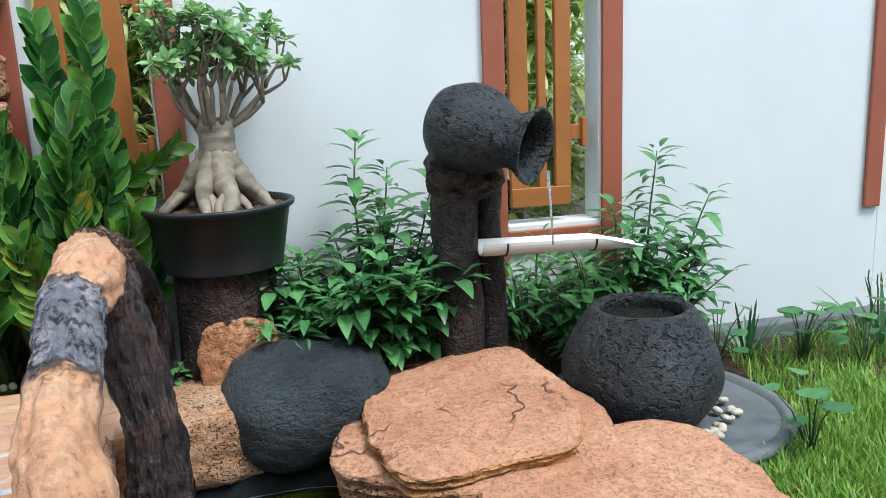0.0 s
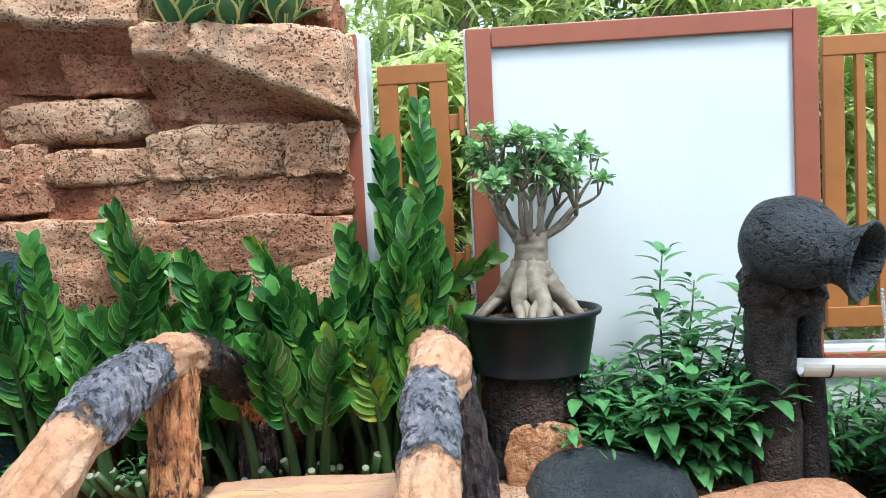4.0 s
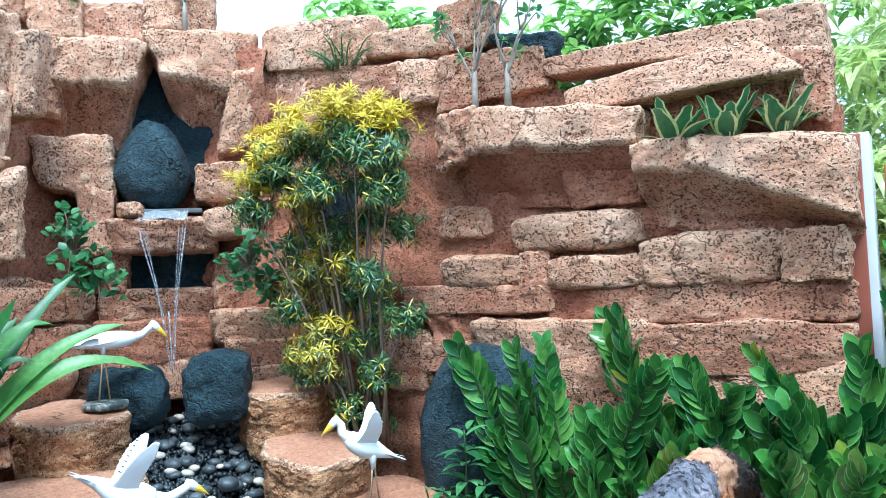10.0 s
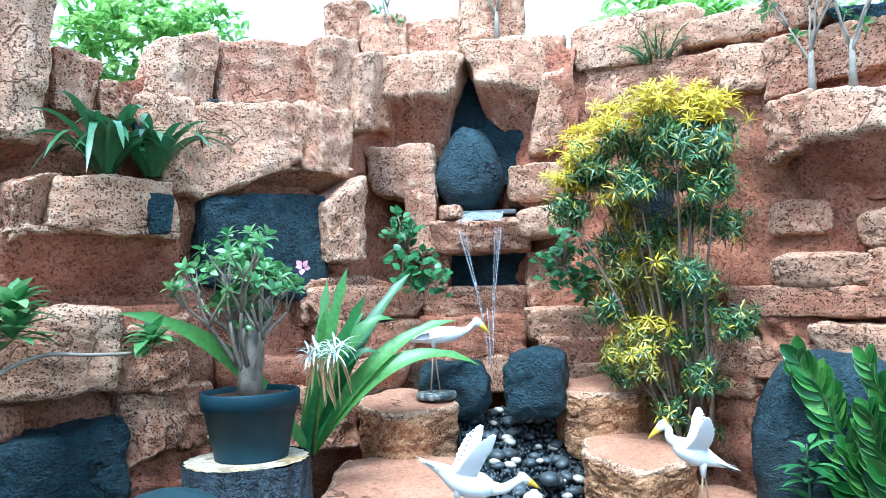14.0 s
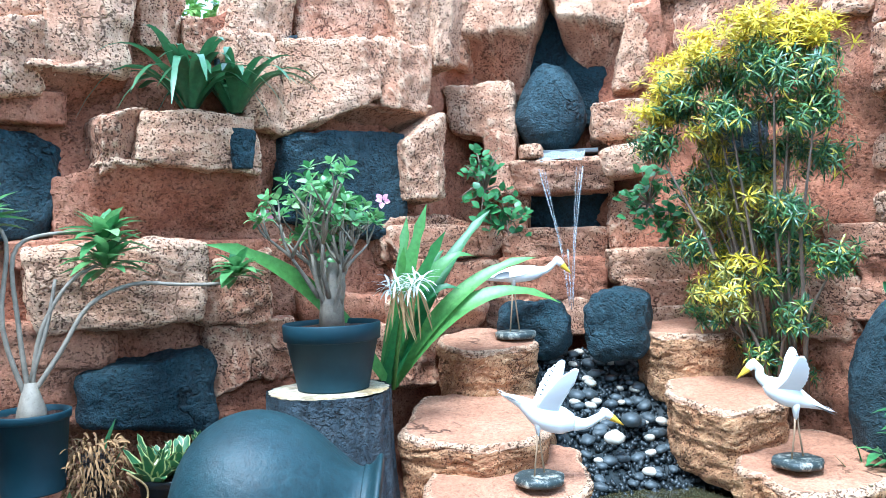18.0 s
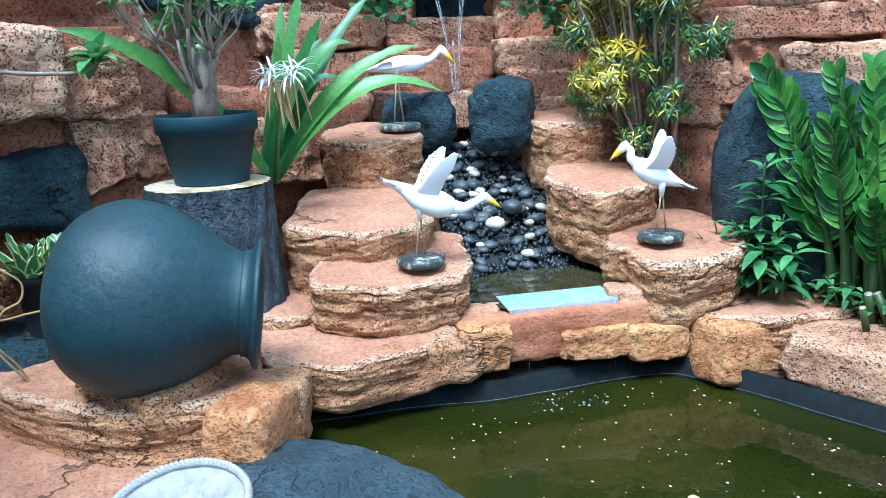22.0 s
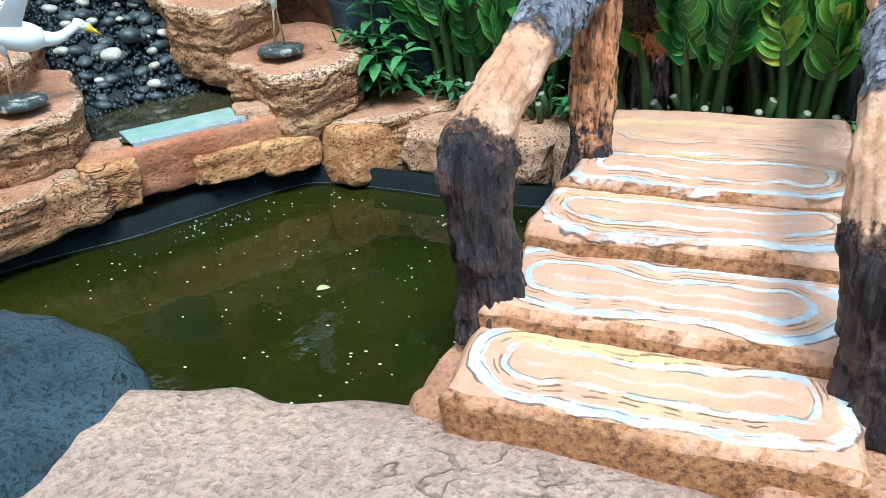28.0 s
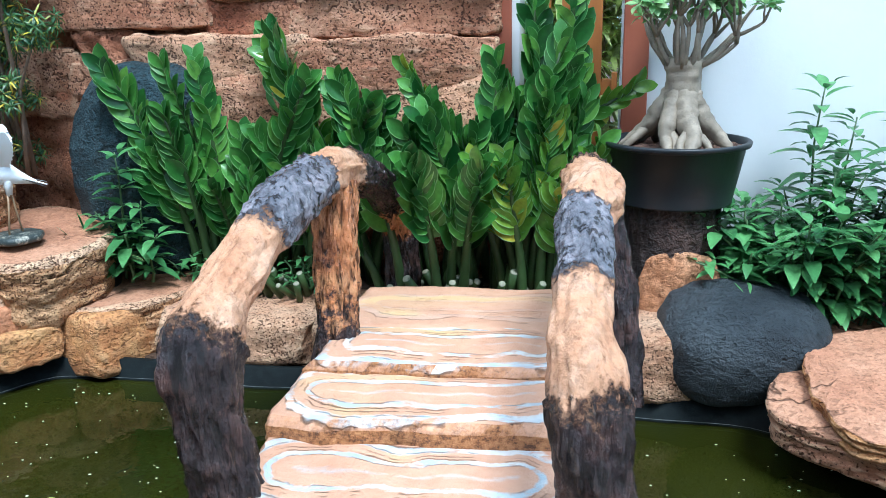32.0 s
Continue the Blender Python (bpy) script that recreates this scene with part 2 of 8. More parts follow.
def stone_bm(sx, sy, sz, power=4.0, amp=0.03, freq=4.0, seed=0, sub=4, flat=0.0, strata=0.0, chips=0.0):
    """A rough block: a rounded box with two scales of bumps. flat: how level its top is kept; strata: depth of its level grooves."""
    bm = bmesh.new()
    bmesh.ops.create_icosphere(bm, subdivisions=sub, radius=1.0)
    off = Vector((seed * 7.31, seed * 3.77, seed * 1.93))
    for v in bm.verts:
        d = v.co.normalized()
        r = (abs(d.x) ** power + abs(d.y) ** power + abs(d.z) ** power) ** (-1.0 / power)
        p = Vector((d.x * r * sx / 2, d.y * r * sy / 2, d.z * r * sz / 2))
        n = noise.noise(p * freq + off) + 0.45 * noise.noise(p * freq * 2.7 + off) + 0.25 * noise.noise(p * freq * 7 + off)
        top = max(0.0, d.z) * flat
        push = amp * n * (1 - 0.8 * top)
        if chips:
            q = p * 10 + off
            push -= chips * max(0.0, noise.noise(q) - 0.18) * 1.6 + chips * 0.5 * max(0.0, noise.noise(q * 2.6) - 0.1)
        if strata:
            push -= strata * max(0.0, math.sin(p.z * 75 + 3 * noise.noise(p * 5 + off)) - 0.3) * (1 - abs(d.z))
        p += Vector((d.x, d.y, d.z)) * push
        v.co = p
    return bm


def hewn_bm(sx, sy, sz, seed=0, amp=0.03, cuts=5, flat=0.0, n=20, soft=9.0, chips=0.03):
    """An angular sculpted block: a box with its corners struck off by flat cuts, then roughened and chipped."""
    rnd = random.Random(int(seed * 1000) + 17)
    off = Vector((seed * 7.31, seed * 3.77, seed * 1.93))
    half = Vector((sx / 2, sy / 2, sz / 2))
    planes = []
    for _ in range(cuts):
        d = Vector((rnd.choice((-1, 1)) * rnd.uniform(0.3, 1), -rnd.uniform(0.15, 0.9), rnd.choice((-1, 1)) * rnd.uniform(0.15, 1) * (0.5 if flat else 1))).normalized()
        reach = abs(d.x) * half.x + abs(d.y) * half.y + abs(d.z) * half.z
        planes.append((d, reach * rnd.uniform(0.80, 0.93)))
    bm = bmesh.new()
    bmesh.ops.create_cube(bm, size=2)
    bmesh.ops.subdivide_edges(bm, edges=bm.edges[:], cuts=n, use_grid_fill=True)
    for v in bm.verts:
        c = v.co
        # crowd the grid towards the edges, then round them a little
        c = Vector([math.sin(x * math.pi / 2) * 0.45 + x * 0.55 for x in c])
        r = (abs(c.x) ** soft + abs(c.y) ** soft + abs(c.z) ** soft) ** (-1.0 / soft)
        m = max(abs(c.x), abs(c.y), abs(c.z))
        c = c * (r * m)
        p = Vector((c.x * half.x, c.y * half.y, c.z * half.z))
        for d, k in planes:
            o = p.dot(d) - k
            if o > 0:
                p -= d * o
        w = Vector((c.x * abs(c.x), c.y * abs(c.y), c.z * abs(c.z))).normalized()
        top = max(0.0, w.z) * flat
        a = noise.noise(p * 3.3 + off) + 0.4 * noise.noise(p * 9 + off) + 0.22 * noise.noise(p * 24 + off) + 0.12 * noise.noise(p * 55 + off)
        push = amp * a * (1 - 0.8 * top)
        q = p * 10 + off
        push -= chips * (max(0.0, noise.noise(q) - 0.18) * 1.5 + 0.6 * max(0.0, noise.noise(q * 2.6) - 0.12)) * (1 - 0.7 * top)
        v.co = p + w * push
    return bm


def tube(points, radii, sides=8, rough=0.0, seed=0, freq=14.0):
    """Verts and faces of a tapered tube along points, closed at both ends."""
    pts = [Vector(p) for p in points]
    verts, faces = [], []
    a = None
    for i, p in enumerate(pts):
        t = (pts[min(i + 1, len(pts) - 1)] - pts[max(i - 1, 0)]).normalized()
        if a is None:
            a = t.cross(Vector((0, 0, 1)) if abs(t.z) < 0.9 else Vector((1, 0, 0)))
        a = (a - t * a.dot(t)).normalized()
        b = t.cross(a)
        for k in range(sides):
            an = 2 * math.pi * k / sides
            d = a * math.cos(an) + b * math.sin(an)
            r = radii[i]
            if rough:
                q = p * freq + d * 1.4 + Vector((seed, 0, 0))
                r *= 1 + rough * noise.noise(q) + 0.5 * rough * noise.noise(q * 2.7)
            verts.append(p + d * r)
    for i in range(len(pts) - 1):
        for k in range(sides):
            k2 = (k + 1) % sides
            faces.append((i * sides + k, i * sides + k2, (i + 1) * sides + k2, (i + 1) * sides + k))
    faces.append(tuple(range(sides))[::-1])
    faces.append(tuple(range((len(pts) - 1) * sides, len(pts) * sides)))
    return verts, faces


def smooth_path(points, n):
    """Catmull-Rom through rows of numbers, n steps a span."""
    P = [np.array(p, float) for p in points]
    P = [2 * P[0] - P[1]] + P + [2 * P[-1] - P[-2]]
    out = []
    for i in range(1, len(P) - 2):
        for k in range(n):
            t = k / n
            a, b, c, d = P[i - 1 : i + 3]
            out.append(0.5 * (2 * b + (c - a) * t + (2 * a - 5 * b + 4 * c - d) * t * t + (3 * b - a - 3 * c + d) * t**3))
    out.append(P[-2])
    return out


def lathe(profile, sides=48, wobble=0.0, seed=0):
    """Verts and faces of a turned shape from rows (radius, height)."""
    verts, faces = [], []
    for j, (r, z) in enumerate(profile):
        for k in range(sides):
            an = 2 * math.pi * k / sides
            q = 1 + wobble * noise.noise(Vector((math.cos(an) * 2 + seed, math.sin(an) * 2, z * 6)))
            verts.append((r * q * math.cos(an), r * q * math.sin(an), z))
    for j in range(len(profile) - 1):
        for k in range(sides):
            k2 = (k + 1) % sides
            faces.append((j * sides + k, j * sides + k2, (j + 1) * sides + k2, (j + 1) * sides + k))
    return verts, faces


class Heap:
    """Gathers pieces into one mesh."""

    def __init__(self):
        self.v, self.f, self.m, self.p = [], [], [], []

    def add(self, vf, slot=0, mat=None):
        n = len(self.v)
        self.p.append((n, len(self.f)))
        self.v += [mat @ Vector(p) for p in vf[0]] if mat is not None else [Vector(p) for p in vf[0]]
        self.f += [tuple(i + n for i in f) for f in vf[1]]
        self.m += [slot] * len(vf[1])
        return self

    def make_forked(self, name, twig, material, parent):
        """The first piece as a part, each further piece as a part of that part."""
        main = None
        for (a, b), (c, d) in zip(self.p, self.p[1:] + [(len(self.v), len(self.f))]):
            ob = raw(name if main is None else twig, self.v[a:c], [tuple(i - a for i in f) for f in self.f[b:d]], material, parent if main is None else main)
            main = main or ob
        return main

    def make(self, name, material, parent=None, label="", smooth=True):
        return raw(name, self.v, self.f, material, parent, label, smooth, self.m)


def in_poly(x, y, poly):
    hit = False
    for (ax, ay), (bx, by) in zip(poly, poly[1:] + poly[:1]):
        if (ay > y) != (by > y) and x < (bx - ax) * (y - ay) / (by - ay) + ax:
            hit = not hit
    return hit


def poly_dist(x, y, poly):
    best = 9.0
    for (ax, ay), (bx, by) in zip(poly, poly[1:] + poly[:1]):
        ux, uy = bx - ax, by - ay
        t = max(0, min(1, ((x - ax) * ux + (y - ay) * uy) / (ux * ux + uy * uy)))
        best = min(best, math.hypot(x - ax - t * ux, y - ay - t * uy))
    return best

# ---- the ground, the pond, the walls ----
POND = [(1.15, -2.1), (1.4, -1.6), (1.56, -1.34), (1.8, -0.78), (2.03, -0.66), (2.7, -0.62), (3.3, -0.55), (4.05, -0.6), (4.45, -0.6), (4.7, -0.78), (4.85, -1.1),
        (4.75, -1.6), (4.45, -1.95), (4.0, -2.05), (3.6, -2.0), (3.1, -1.9), (2.65, -2.0), (2.4, -2.15), (1.95, -2.3), (1.5, -2.35)]
BED = [(1.5, 0.2), (1.7, -0.2), (2.3, -0.25), (3.0, -0.3), (4.0, -0.3), (4.6, -0.35), (5.2, -0.6), (5.4, -0.1), (5.9, 0.2)]


def ground_height(x, y):
    z = 0.06 + 0.012 * noise.noise(Vector((x * 2.2, y * 2.2, 0)))
    if in_poly(x, y, BED):
        z += min(1.0, poly_dist(x, y, BED) / 0.12) * (0.20 + 0.02 * noise.noise(Vector((x * 9, y * 9, 2))))
    d = poly_dist(x, y, POND)
    if in_poly(x, y, POND) or d < 0.06:
        z = -0.44
    return z


def build_ground():
    nx, ny, x0, y0, st = 165, 125, -1.2, -5.4, 0.06
    verts = [(x0 + i * st, y0 + j * st, ground_height(x0 + i * st, y0 + j * st)) for j in range(ny) for i in range(nx)]
    faces = [(j * nx + i, j * nx + i + 1, (j + 1) * nx + i + 1, (j + 1) * nx + i) for j in range(ny - 1) for i in range(nx - 1)]
    n = len(verts)
    x1, y1 = x0 + (nx - 1) * st, y0 + (ny - 1) * st
    ring = [(x0, y0), (x1, y0), (x1, y1), (x0, y1)]
    corner = [0, nx - 1, nx * ny - 1, nx * (ny - 1)]
    far = [(-300, -300), (300, -300), (300, 300), (-300, 300)]
    verts += [(x, y, 0.05) for x, y in far]
    for k in range(4):
        k2 = (k + 1) % 4
        faces.append((n + k, n + k2, corner[k2], corner[k]))
    g = raw("ground", verts, faces, M_SOIL)
    tagged(g, "damp brown garden soil with dry litter", "ground", kind="structure")


build_ground()

FY = 0.12      # front face of the garden wall


def wall_block(name, x0, x1, z0, z1, label):
    w = part(name, box_bm(x0, x1, FY, FY + 0.14, z0, z1, 0.004), M_WHITE, None, smooth=False)
    tagged(w, label, "wall", kind="structure")
    return w


def frame_strip(parent, x0, x1, z0, z1):
    part("border", box_bm(x0, x1, FY - 0.022, FY - 0.002, z0, z1, 0.005), M_BROWN, parent, smooth=False)


w1 = wall_block("wall_panel_1", 3.965, 5.30, 0.0, 1.955, "white garden wall panel with a raised brown border")
frame_strip(w1, 3.975, 4.072, 0.45, 1.95)
frame_strip(w1, 5.205, 5.295, 0.45, 1.95)
frame_strip(w1, 4.074, 5.203, 1.872, 1.95)
w2 = wall_block("wall_panel_2", 5.70, 7.10, 0.0, 1.955, "white garden wall panel with brown border strips")
frame_strip(w2, 5.71, 5.80, 0.45, 1.95)
frame_strip(w2, 7.01, 7.095, 0.61, 1.95)
frame_strip(w2, 5.802, 7.008, 1.872, 1.95)
w3 = wall_block("wall_panel_3", 7.10, 12.0, 0.0, 1.955, "white garden wall running on past the lawn")
w4 = wall_block("wall_sill_1", 3.575, 3.965, 0.0, 0.62, "white sill wall under an open grille")
w5 = wall_block("wall_sill_2", 5.30, 5.70, 0.0, 0.66, "white sill wall under an open grille")
frame_strip(w5, 5.296, 5.70, 0.55, 0.64)
w6 = wall_block("wall_end_post", 3.44, 3.575, 0.0, 1.965, "brown painted wall end with a white edge")
frame_strip(w6, 3.44, 3.545, 0.3, 1.96)
tagged(part("wall_plinth", box_bm(5.75, 12, FY - 0.09, FY - 0.001, 0.0, 0.13, 0.01), M_GREY), "grey cement kerb along the wall foot", "kerb", kind="structure")

# relief walls that carry the rockery
def relief_wall(name, path, z_tops, label, seed, thick=0.2):
    """A lumpy cement wall along a path in plan, with an uneven top; its face looks to the left of the path."""
    P2 = smooth_path(path, 10)
    tops = smooth_path([(z,) for z in z_tops], 10)
    nz = 44
    v, f = [], []
    for i, (p, zt) in enumerate(zip(P2, tops)):
        a, b = P2[max(0, i - 1)], P2[min(len(P2) - 1, i + 1)]
        t = (b - a) / np.linalg.norm(b - a)
        n = np.array((-t[1], t[0]))
        top = zt[0] + 0.05 * noise.noise(Vector((p[0] * 4, p[1] * 4, seed)))
        for j in range(nz + 1):
            z = top * j / nz - 0.1 * (1 - j / nz)
            q = Vector((p[0] * 3.0, p[1] * 3.0, z * 5.0 + seed))
            d = 0.075 * noise.noise(q) + 0.035 * noise.noise(q * 2.6) + 0.02 * noise.noise(q * 6)
            v.append((p[0] + n[0] * d, p[1] + n[1] * d, z))
        v.append((p[0] - n[0] * thick, p[1] - n[1] * thick, top))
        v.append((p[0] - n[0] * thick, p[1] - n[1] * thick, -0.1))
    m = nz + 3
    for i in range(len(P2) - 1):
        for j in range(m - 1):
            f.append((i * m + j, (i + 1) * m + j, (i + 1) * m + j + 1, i * m + j + 1))
    ob = raw(name, v, f, M_MORTAR)
    tagged(ob, label, "wall", kind="structure")
    return ob


relief_wall("wall_north", [(3.44, 0.10), (3.0, 0.09), (2.4, 0.09), (2.1, 0.09), (1.75, 0.09), (1.2, 0.09), (0.75, 0.05), (0.5, -0.02)], [2.36, 2.34, 2.34, 2.45, 2.66, 2.70, 2.78, 2.84], "red painted lumpy cement wall of the rockery", 1.0)
relief_wall("wall_corner", [(0.62, -0.02), (0.30, -0.05), (0.0, -0.10), (-0.25, -0.25), (-0.38, -0.5), (-0.36, -0.75)], [2.85, 2.95, 3.0, 3.0, 3.0, 2.95], "dark recess of the rockery behind the waterfall", 2.0)
relief_wall("wall_west", [(-0.36, -0.62), (-0.30, -0.9), (-0.14, -1.2), (-0.05, -1.6), (-0.05, -2.0), (-0.05, -2.5), (-0.05, -2.9), (-0.05, -3.9), (-0.05, -4.6)], [2.95, 2.88, 2.80, 2.70, 2.60, 2.46, 2.62, 2.6, 2.6], "red painted lumpy cement wall of the rockery", 3.0)
# unseen wall and overhang added behind the camera to cut light from the south
tagged(part("wall_light_block", box_bm(-1.5, 10.0, -5.3, -5.1, 0.0, 3.1, 0.01), M_WHITE), "plain white wall out of view, added to cut light from the south", "wall", kind="structure")
tagged(part("eaves", box_bm(-1.7, 10.2, -5.3, -4.3, 2.95, 3.10, 0.01), M_WHITE), "plain white overhang out of view, added to cut light from behind", "eaves", kind="structure")

# water
def build_water():
    bm = bmesh.new()
    loop = [bm.verts.new((x, y, 0.0)) for x, y in [(p[0], p[1]) for p in POND]]
    bm.faces.new(loop)
    for v in bm.verts:
        c = Vector((3.0, -1.3, 0))
        v.co = c + (v.co - c) * 1.04
    m, nt, b = mat_base("murky_green_water")
    pos = world_coord(nt)
    c = tex_ramp(nt, tex_noise(nt, 1.3, 3, 0.5, pos), [(0.3, (0.007, 0.010, 0.0016)), (0.7, (0.020, 0.022, 0.0028))])
    nt.links.new(c, b.inputs["Base Color"])
    b.inputs["Roughness"].default_value = 0.02
    b.inputs["IOR"].default_value = 1.33
    bump(nt, b, tex_noise(nt, 9.0, 3, 0.5, pos), 0.12, 0.02)
    w = part("water", bm, m, smooth=False)
    tagged(w, "murky olive green still pond water", "water", kind="structure")


build_water()

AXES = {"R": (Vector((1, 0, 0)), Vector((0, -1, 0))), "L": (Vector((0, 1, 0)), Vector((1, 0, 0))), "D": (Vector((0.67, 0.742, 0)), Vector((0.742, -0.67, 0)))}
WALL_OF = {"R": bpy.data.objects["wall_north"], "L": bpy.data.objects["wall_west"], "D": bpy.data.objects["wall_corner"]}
BLOCK_SEED = [0]


def block(fr, u, z, w, h, d, front, tilt, mat, power, undercut=0.0, flat=0.0, strata=0.0, peak=0.0):
    """A sculpted cement stone: u along the wall, front is how far its face stands out."""
    BLOCK_SEED[0] += 1
    k = BLOCK_SEED[0]
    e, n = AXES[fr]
    small = min(w, h)
    bm = hewn_bm(w * 1.02, d, h * 1.04, k * 0.77, min(0.035, 0.13 * small), 6 if power < 4 else 4, flat, 20, 5.0 if power < 4 else 9.0, min(0.035, 0.12 * small))
    if not undercut and fr != "R" and h > 0.2 and w > 0.28 and mat is not M_BLACK:
        undercut = 0.75
    for v in bm.verts:
        if undercut:
            s = max(0.0, -v.co.z / h + 0.25)
            v.co.y += undercut * s * d * 0.55
            v.co.x *= 1 - 0.25 * undercut * s
        if peak:
            v.co.x *= 1 - peak * max(0.0, v.co.z / h + 0.1)
    ob = part("stone", bm, mat, WALL_OF[fr])
    back = Vector((0, 0, 0)) - n
    rot = Matrix((e, back, Vector((0, 0, 1)))).transposed().to_4x4()
    ob.matrix_world = Matrix.Translation(e * u + n * (front - d / 2) + Vector((0, 0, z))) @ rot @ pose(0, 0, 0, 0, -tilt, 0)
    return ob



# ---- stones of the rockery ----
def rock(fr, tl, tr, br, bl, front, d, mat, under=0.0, crease=(0.5, 0.5), lower=None, soft=13.0):
    """A sculpted cement stone with four corners (along the wall, height). under: how far its foot draws back below the crease."""
    BLOCK_SEED[0] += 1
    k = BLOCK_SEED[0]
    rnd = random.Random(k * 31)
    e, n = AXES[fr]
    cx, cz = sum(p[0] for p in (tl, tr, br, bl)) / 4, sum(p[1] for p in (tl, tr, br, bl)) / 4
    size = min(abs(tr[0] - tl[0]), abs(tl[1] - bl[1]))
    off = Vector((k * 5.13, k * 2.71, k * 1.37))
    wave, grit = min(0.022, 0.09 * size), min(0.012, 0.05 * size)
    tip = [(rnd.uniform(-0.09, 0.09), rnd.uniform(-0.10, 0.05)) for _ in range(2)]
    bm = bmesh.new()
    bmesh.ops.create_cube(bm, size=2)
    bmesh.ops.subdivide_edges(bm, edges=bm.edges[:], cuts=24, use_grid_fill=True)
    foot = set()
    for v in bm.verts:
        c = Vector([math.sin(q * math.pi / 2) * 0.5 + q * 0.5 for q in v.co])
        m = max(abs(c.x), abs(c.y), abs(c.z))
        c = c * (m * (abs(c.x) ** soft + abs(c.y) ** soft + abs(c.z) ** soft) ** (-1.0 / soft))
        a, b = (c.x * (1.07 if fr == "R" else 1.05) + 1) / 2, (1 - c.z * (1.13 if fr == "R" else 1.06)) / 2
        u = (tl[0] * (1 - a) + tr[0] * a) * (1 - b) + (bl[0] * (1 - a) + br[0] * a) * b - cx
        z = (tl[1] * (1 - a) + tr[1] * a) * (1 - b) + (bl[1] * (1 - a) + br[1] * a) * b - cz
        y = c.y * d / 2
        p = Vector((u, y, z))
        ahead = (1 - c.y) / 2
        # the face is not quite flat: it leans and has a slight fold
        y += ahead * d * (tip[0][0] * c.x + tip[0][1] * c.z + 0.10 * abs(c.x - tip[1][0] * 6))
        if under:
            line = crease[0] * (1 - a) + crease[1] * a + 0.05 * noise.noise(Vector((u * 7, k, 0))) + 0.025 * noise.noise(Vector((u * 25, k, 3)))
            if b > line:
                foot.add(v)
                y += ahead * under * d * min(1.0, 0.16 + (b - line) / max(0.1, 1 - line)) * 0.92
        w = Vector((c.x * abs(c.x) ** 3, c.y * abs(c.y) ** 3, c.z * abs(c.z) ** 3))
        w = w.normalized() if w.length > 1e-6 else Vector((0, -1, 0))
        q = p + off
        push = wave * (noise.noise(q * 4.2) + 0.6 * noise.noise(q * 9.5)) + grit * (noise.noise(q * 24) + 0.6 * noise.noise(q * 52))
        push -= 0.045 * min(1.0, size * 3) * max(0.0, noise.noise(q * 6.5 + Vector((3, 1, 7))) - 0.32)
        v.co = Vector((u, y, z)) + w * push
    # below the crease: redder base paint with underside shade put into its colour
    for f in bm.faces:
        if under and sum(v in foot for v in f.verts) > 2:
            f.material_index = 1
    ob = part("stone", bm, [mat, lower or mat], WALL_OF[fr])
    rot = Matrix((e, -n, Vector((0, 0, 1)))).transposed().to_4x4()
    ob.matrix_world = Matrix.Translation(e * cx + n * (front - d / 2) + Vector((0, 0, cz))) @ rot
    return ob


# behind the plants
block("R", 1.80, 1.10, 0.54, 0.16, 0.16, -0.02, 0, M_ROCK, 4)
block("R", 2.46, 0.99, 0.77, 0.27, 0.16, 0.0, 3, M_ROCK, 4)
block("R", 3.15, 0.98, 0.64, 0.27, 0.16, -0.02, 3, M_ROCK_L, 4)
block("R", 1.35, 1.08, 0.53, 0.31, 0.16, -0.04, -3, M_ROCK, 4)
block("R", 1.11, 1.12, 0.52, 0.24, 0.3, 0.06, 3, M_ROCK, 4)
block("L", -1.11, 1.44, 0.71, 0.18, 0.34, 0.12, -1, M_ROCK, 4, flat=0.8)
block("L", -1.09, 1.25, 0.63, 0.20, 0.34, 0.12, -2, M_ROCK, 4, strata=0.012)
block("L", -1.18, 1.02, 0.61, 0.25, 0.34, 0.14, -4, M_ROCK, 4, strata=0.012)
block("L", -2.96, 1.05, 0.43, 0.15, 0.3, 0.1, -6, M_MORTAR, 4)
block("L", -1.65, 1.03, 0.55, 0.35, 0.3, 0.06, -5, M_MORTAR, 4)
# north wall, from the gate end to the corner
rock("R", (2.32, 2.46), (3.22, 2.45), (3.29, 2.34), (2.35, 2.38), 0.00, 0.20, M_ROCK_L)
rock("R", (2.42, 2.30), (3.20, 2.35), (3.35, 2.21), (2.44, 2.19), 0.05, 0.24, M_ROCK_L)
rock("R", (3.22, 2.48), (3.45, 2.46), (3.47, 2.26), (3.23, 2.32), 0.00, 0.24, M_ROCK_L)
rock("R", (3.30, 2.30), (3.47, 2.27), (3.46, 2.01), (3.33, 2.07), -0.01, 0.22, M_ROCK)
rock("R", (2.64, 2.15), (3.46, 2.09), (3.46, 1.92), (2.65, 1.98), -0.06, 0.16, M_MORTAR)
rock("R", (1.33, 2.78), (1.73, 2.75), (1.73, 2.61), (1.30, 2.65), 0.01, 0.18, M_ROCK_L, soft=5)
rock("R", (1.74, 2.56), (2.28, 2.54), (2.29, 2.35), (1.74, 2.31), -0.01, 0.18, M_ROCK)
rock("R", (1.51, 2.58), (1.72, 2.57), (1.73, 2.36), (1.50, 2.39), 0.00, 0.18, M_ROCK_L, soft=5)
rock("R", (0.56, 2.96), (1.30, 2.88), (1.26, 2.64), (0.57, 2.71), -0.01, 0.20, M_ROCK_L)
rock("R", (0.68, 2.68), (1.51, 2.58), (1.50, 2.40), (0.67, 2.45), 0.00, 0.20, M_ROCK)
rock("R", (1.71, 2.84), (2.01, 2.81), (2.00, 2.60), (1.72, 2.62), -0.03, 0.18, M_ROCK)
rock("R", (2.02, 2.62), (2.34, 2.58), (2.30, 2.39), (2.27, 2.37), -0.05, 0.14, M_BLACK)
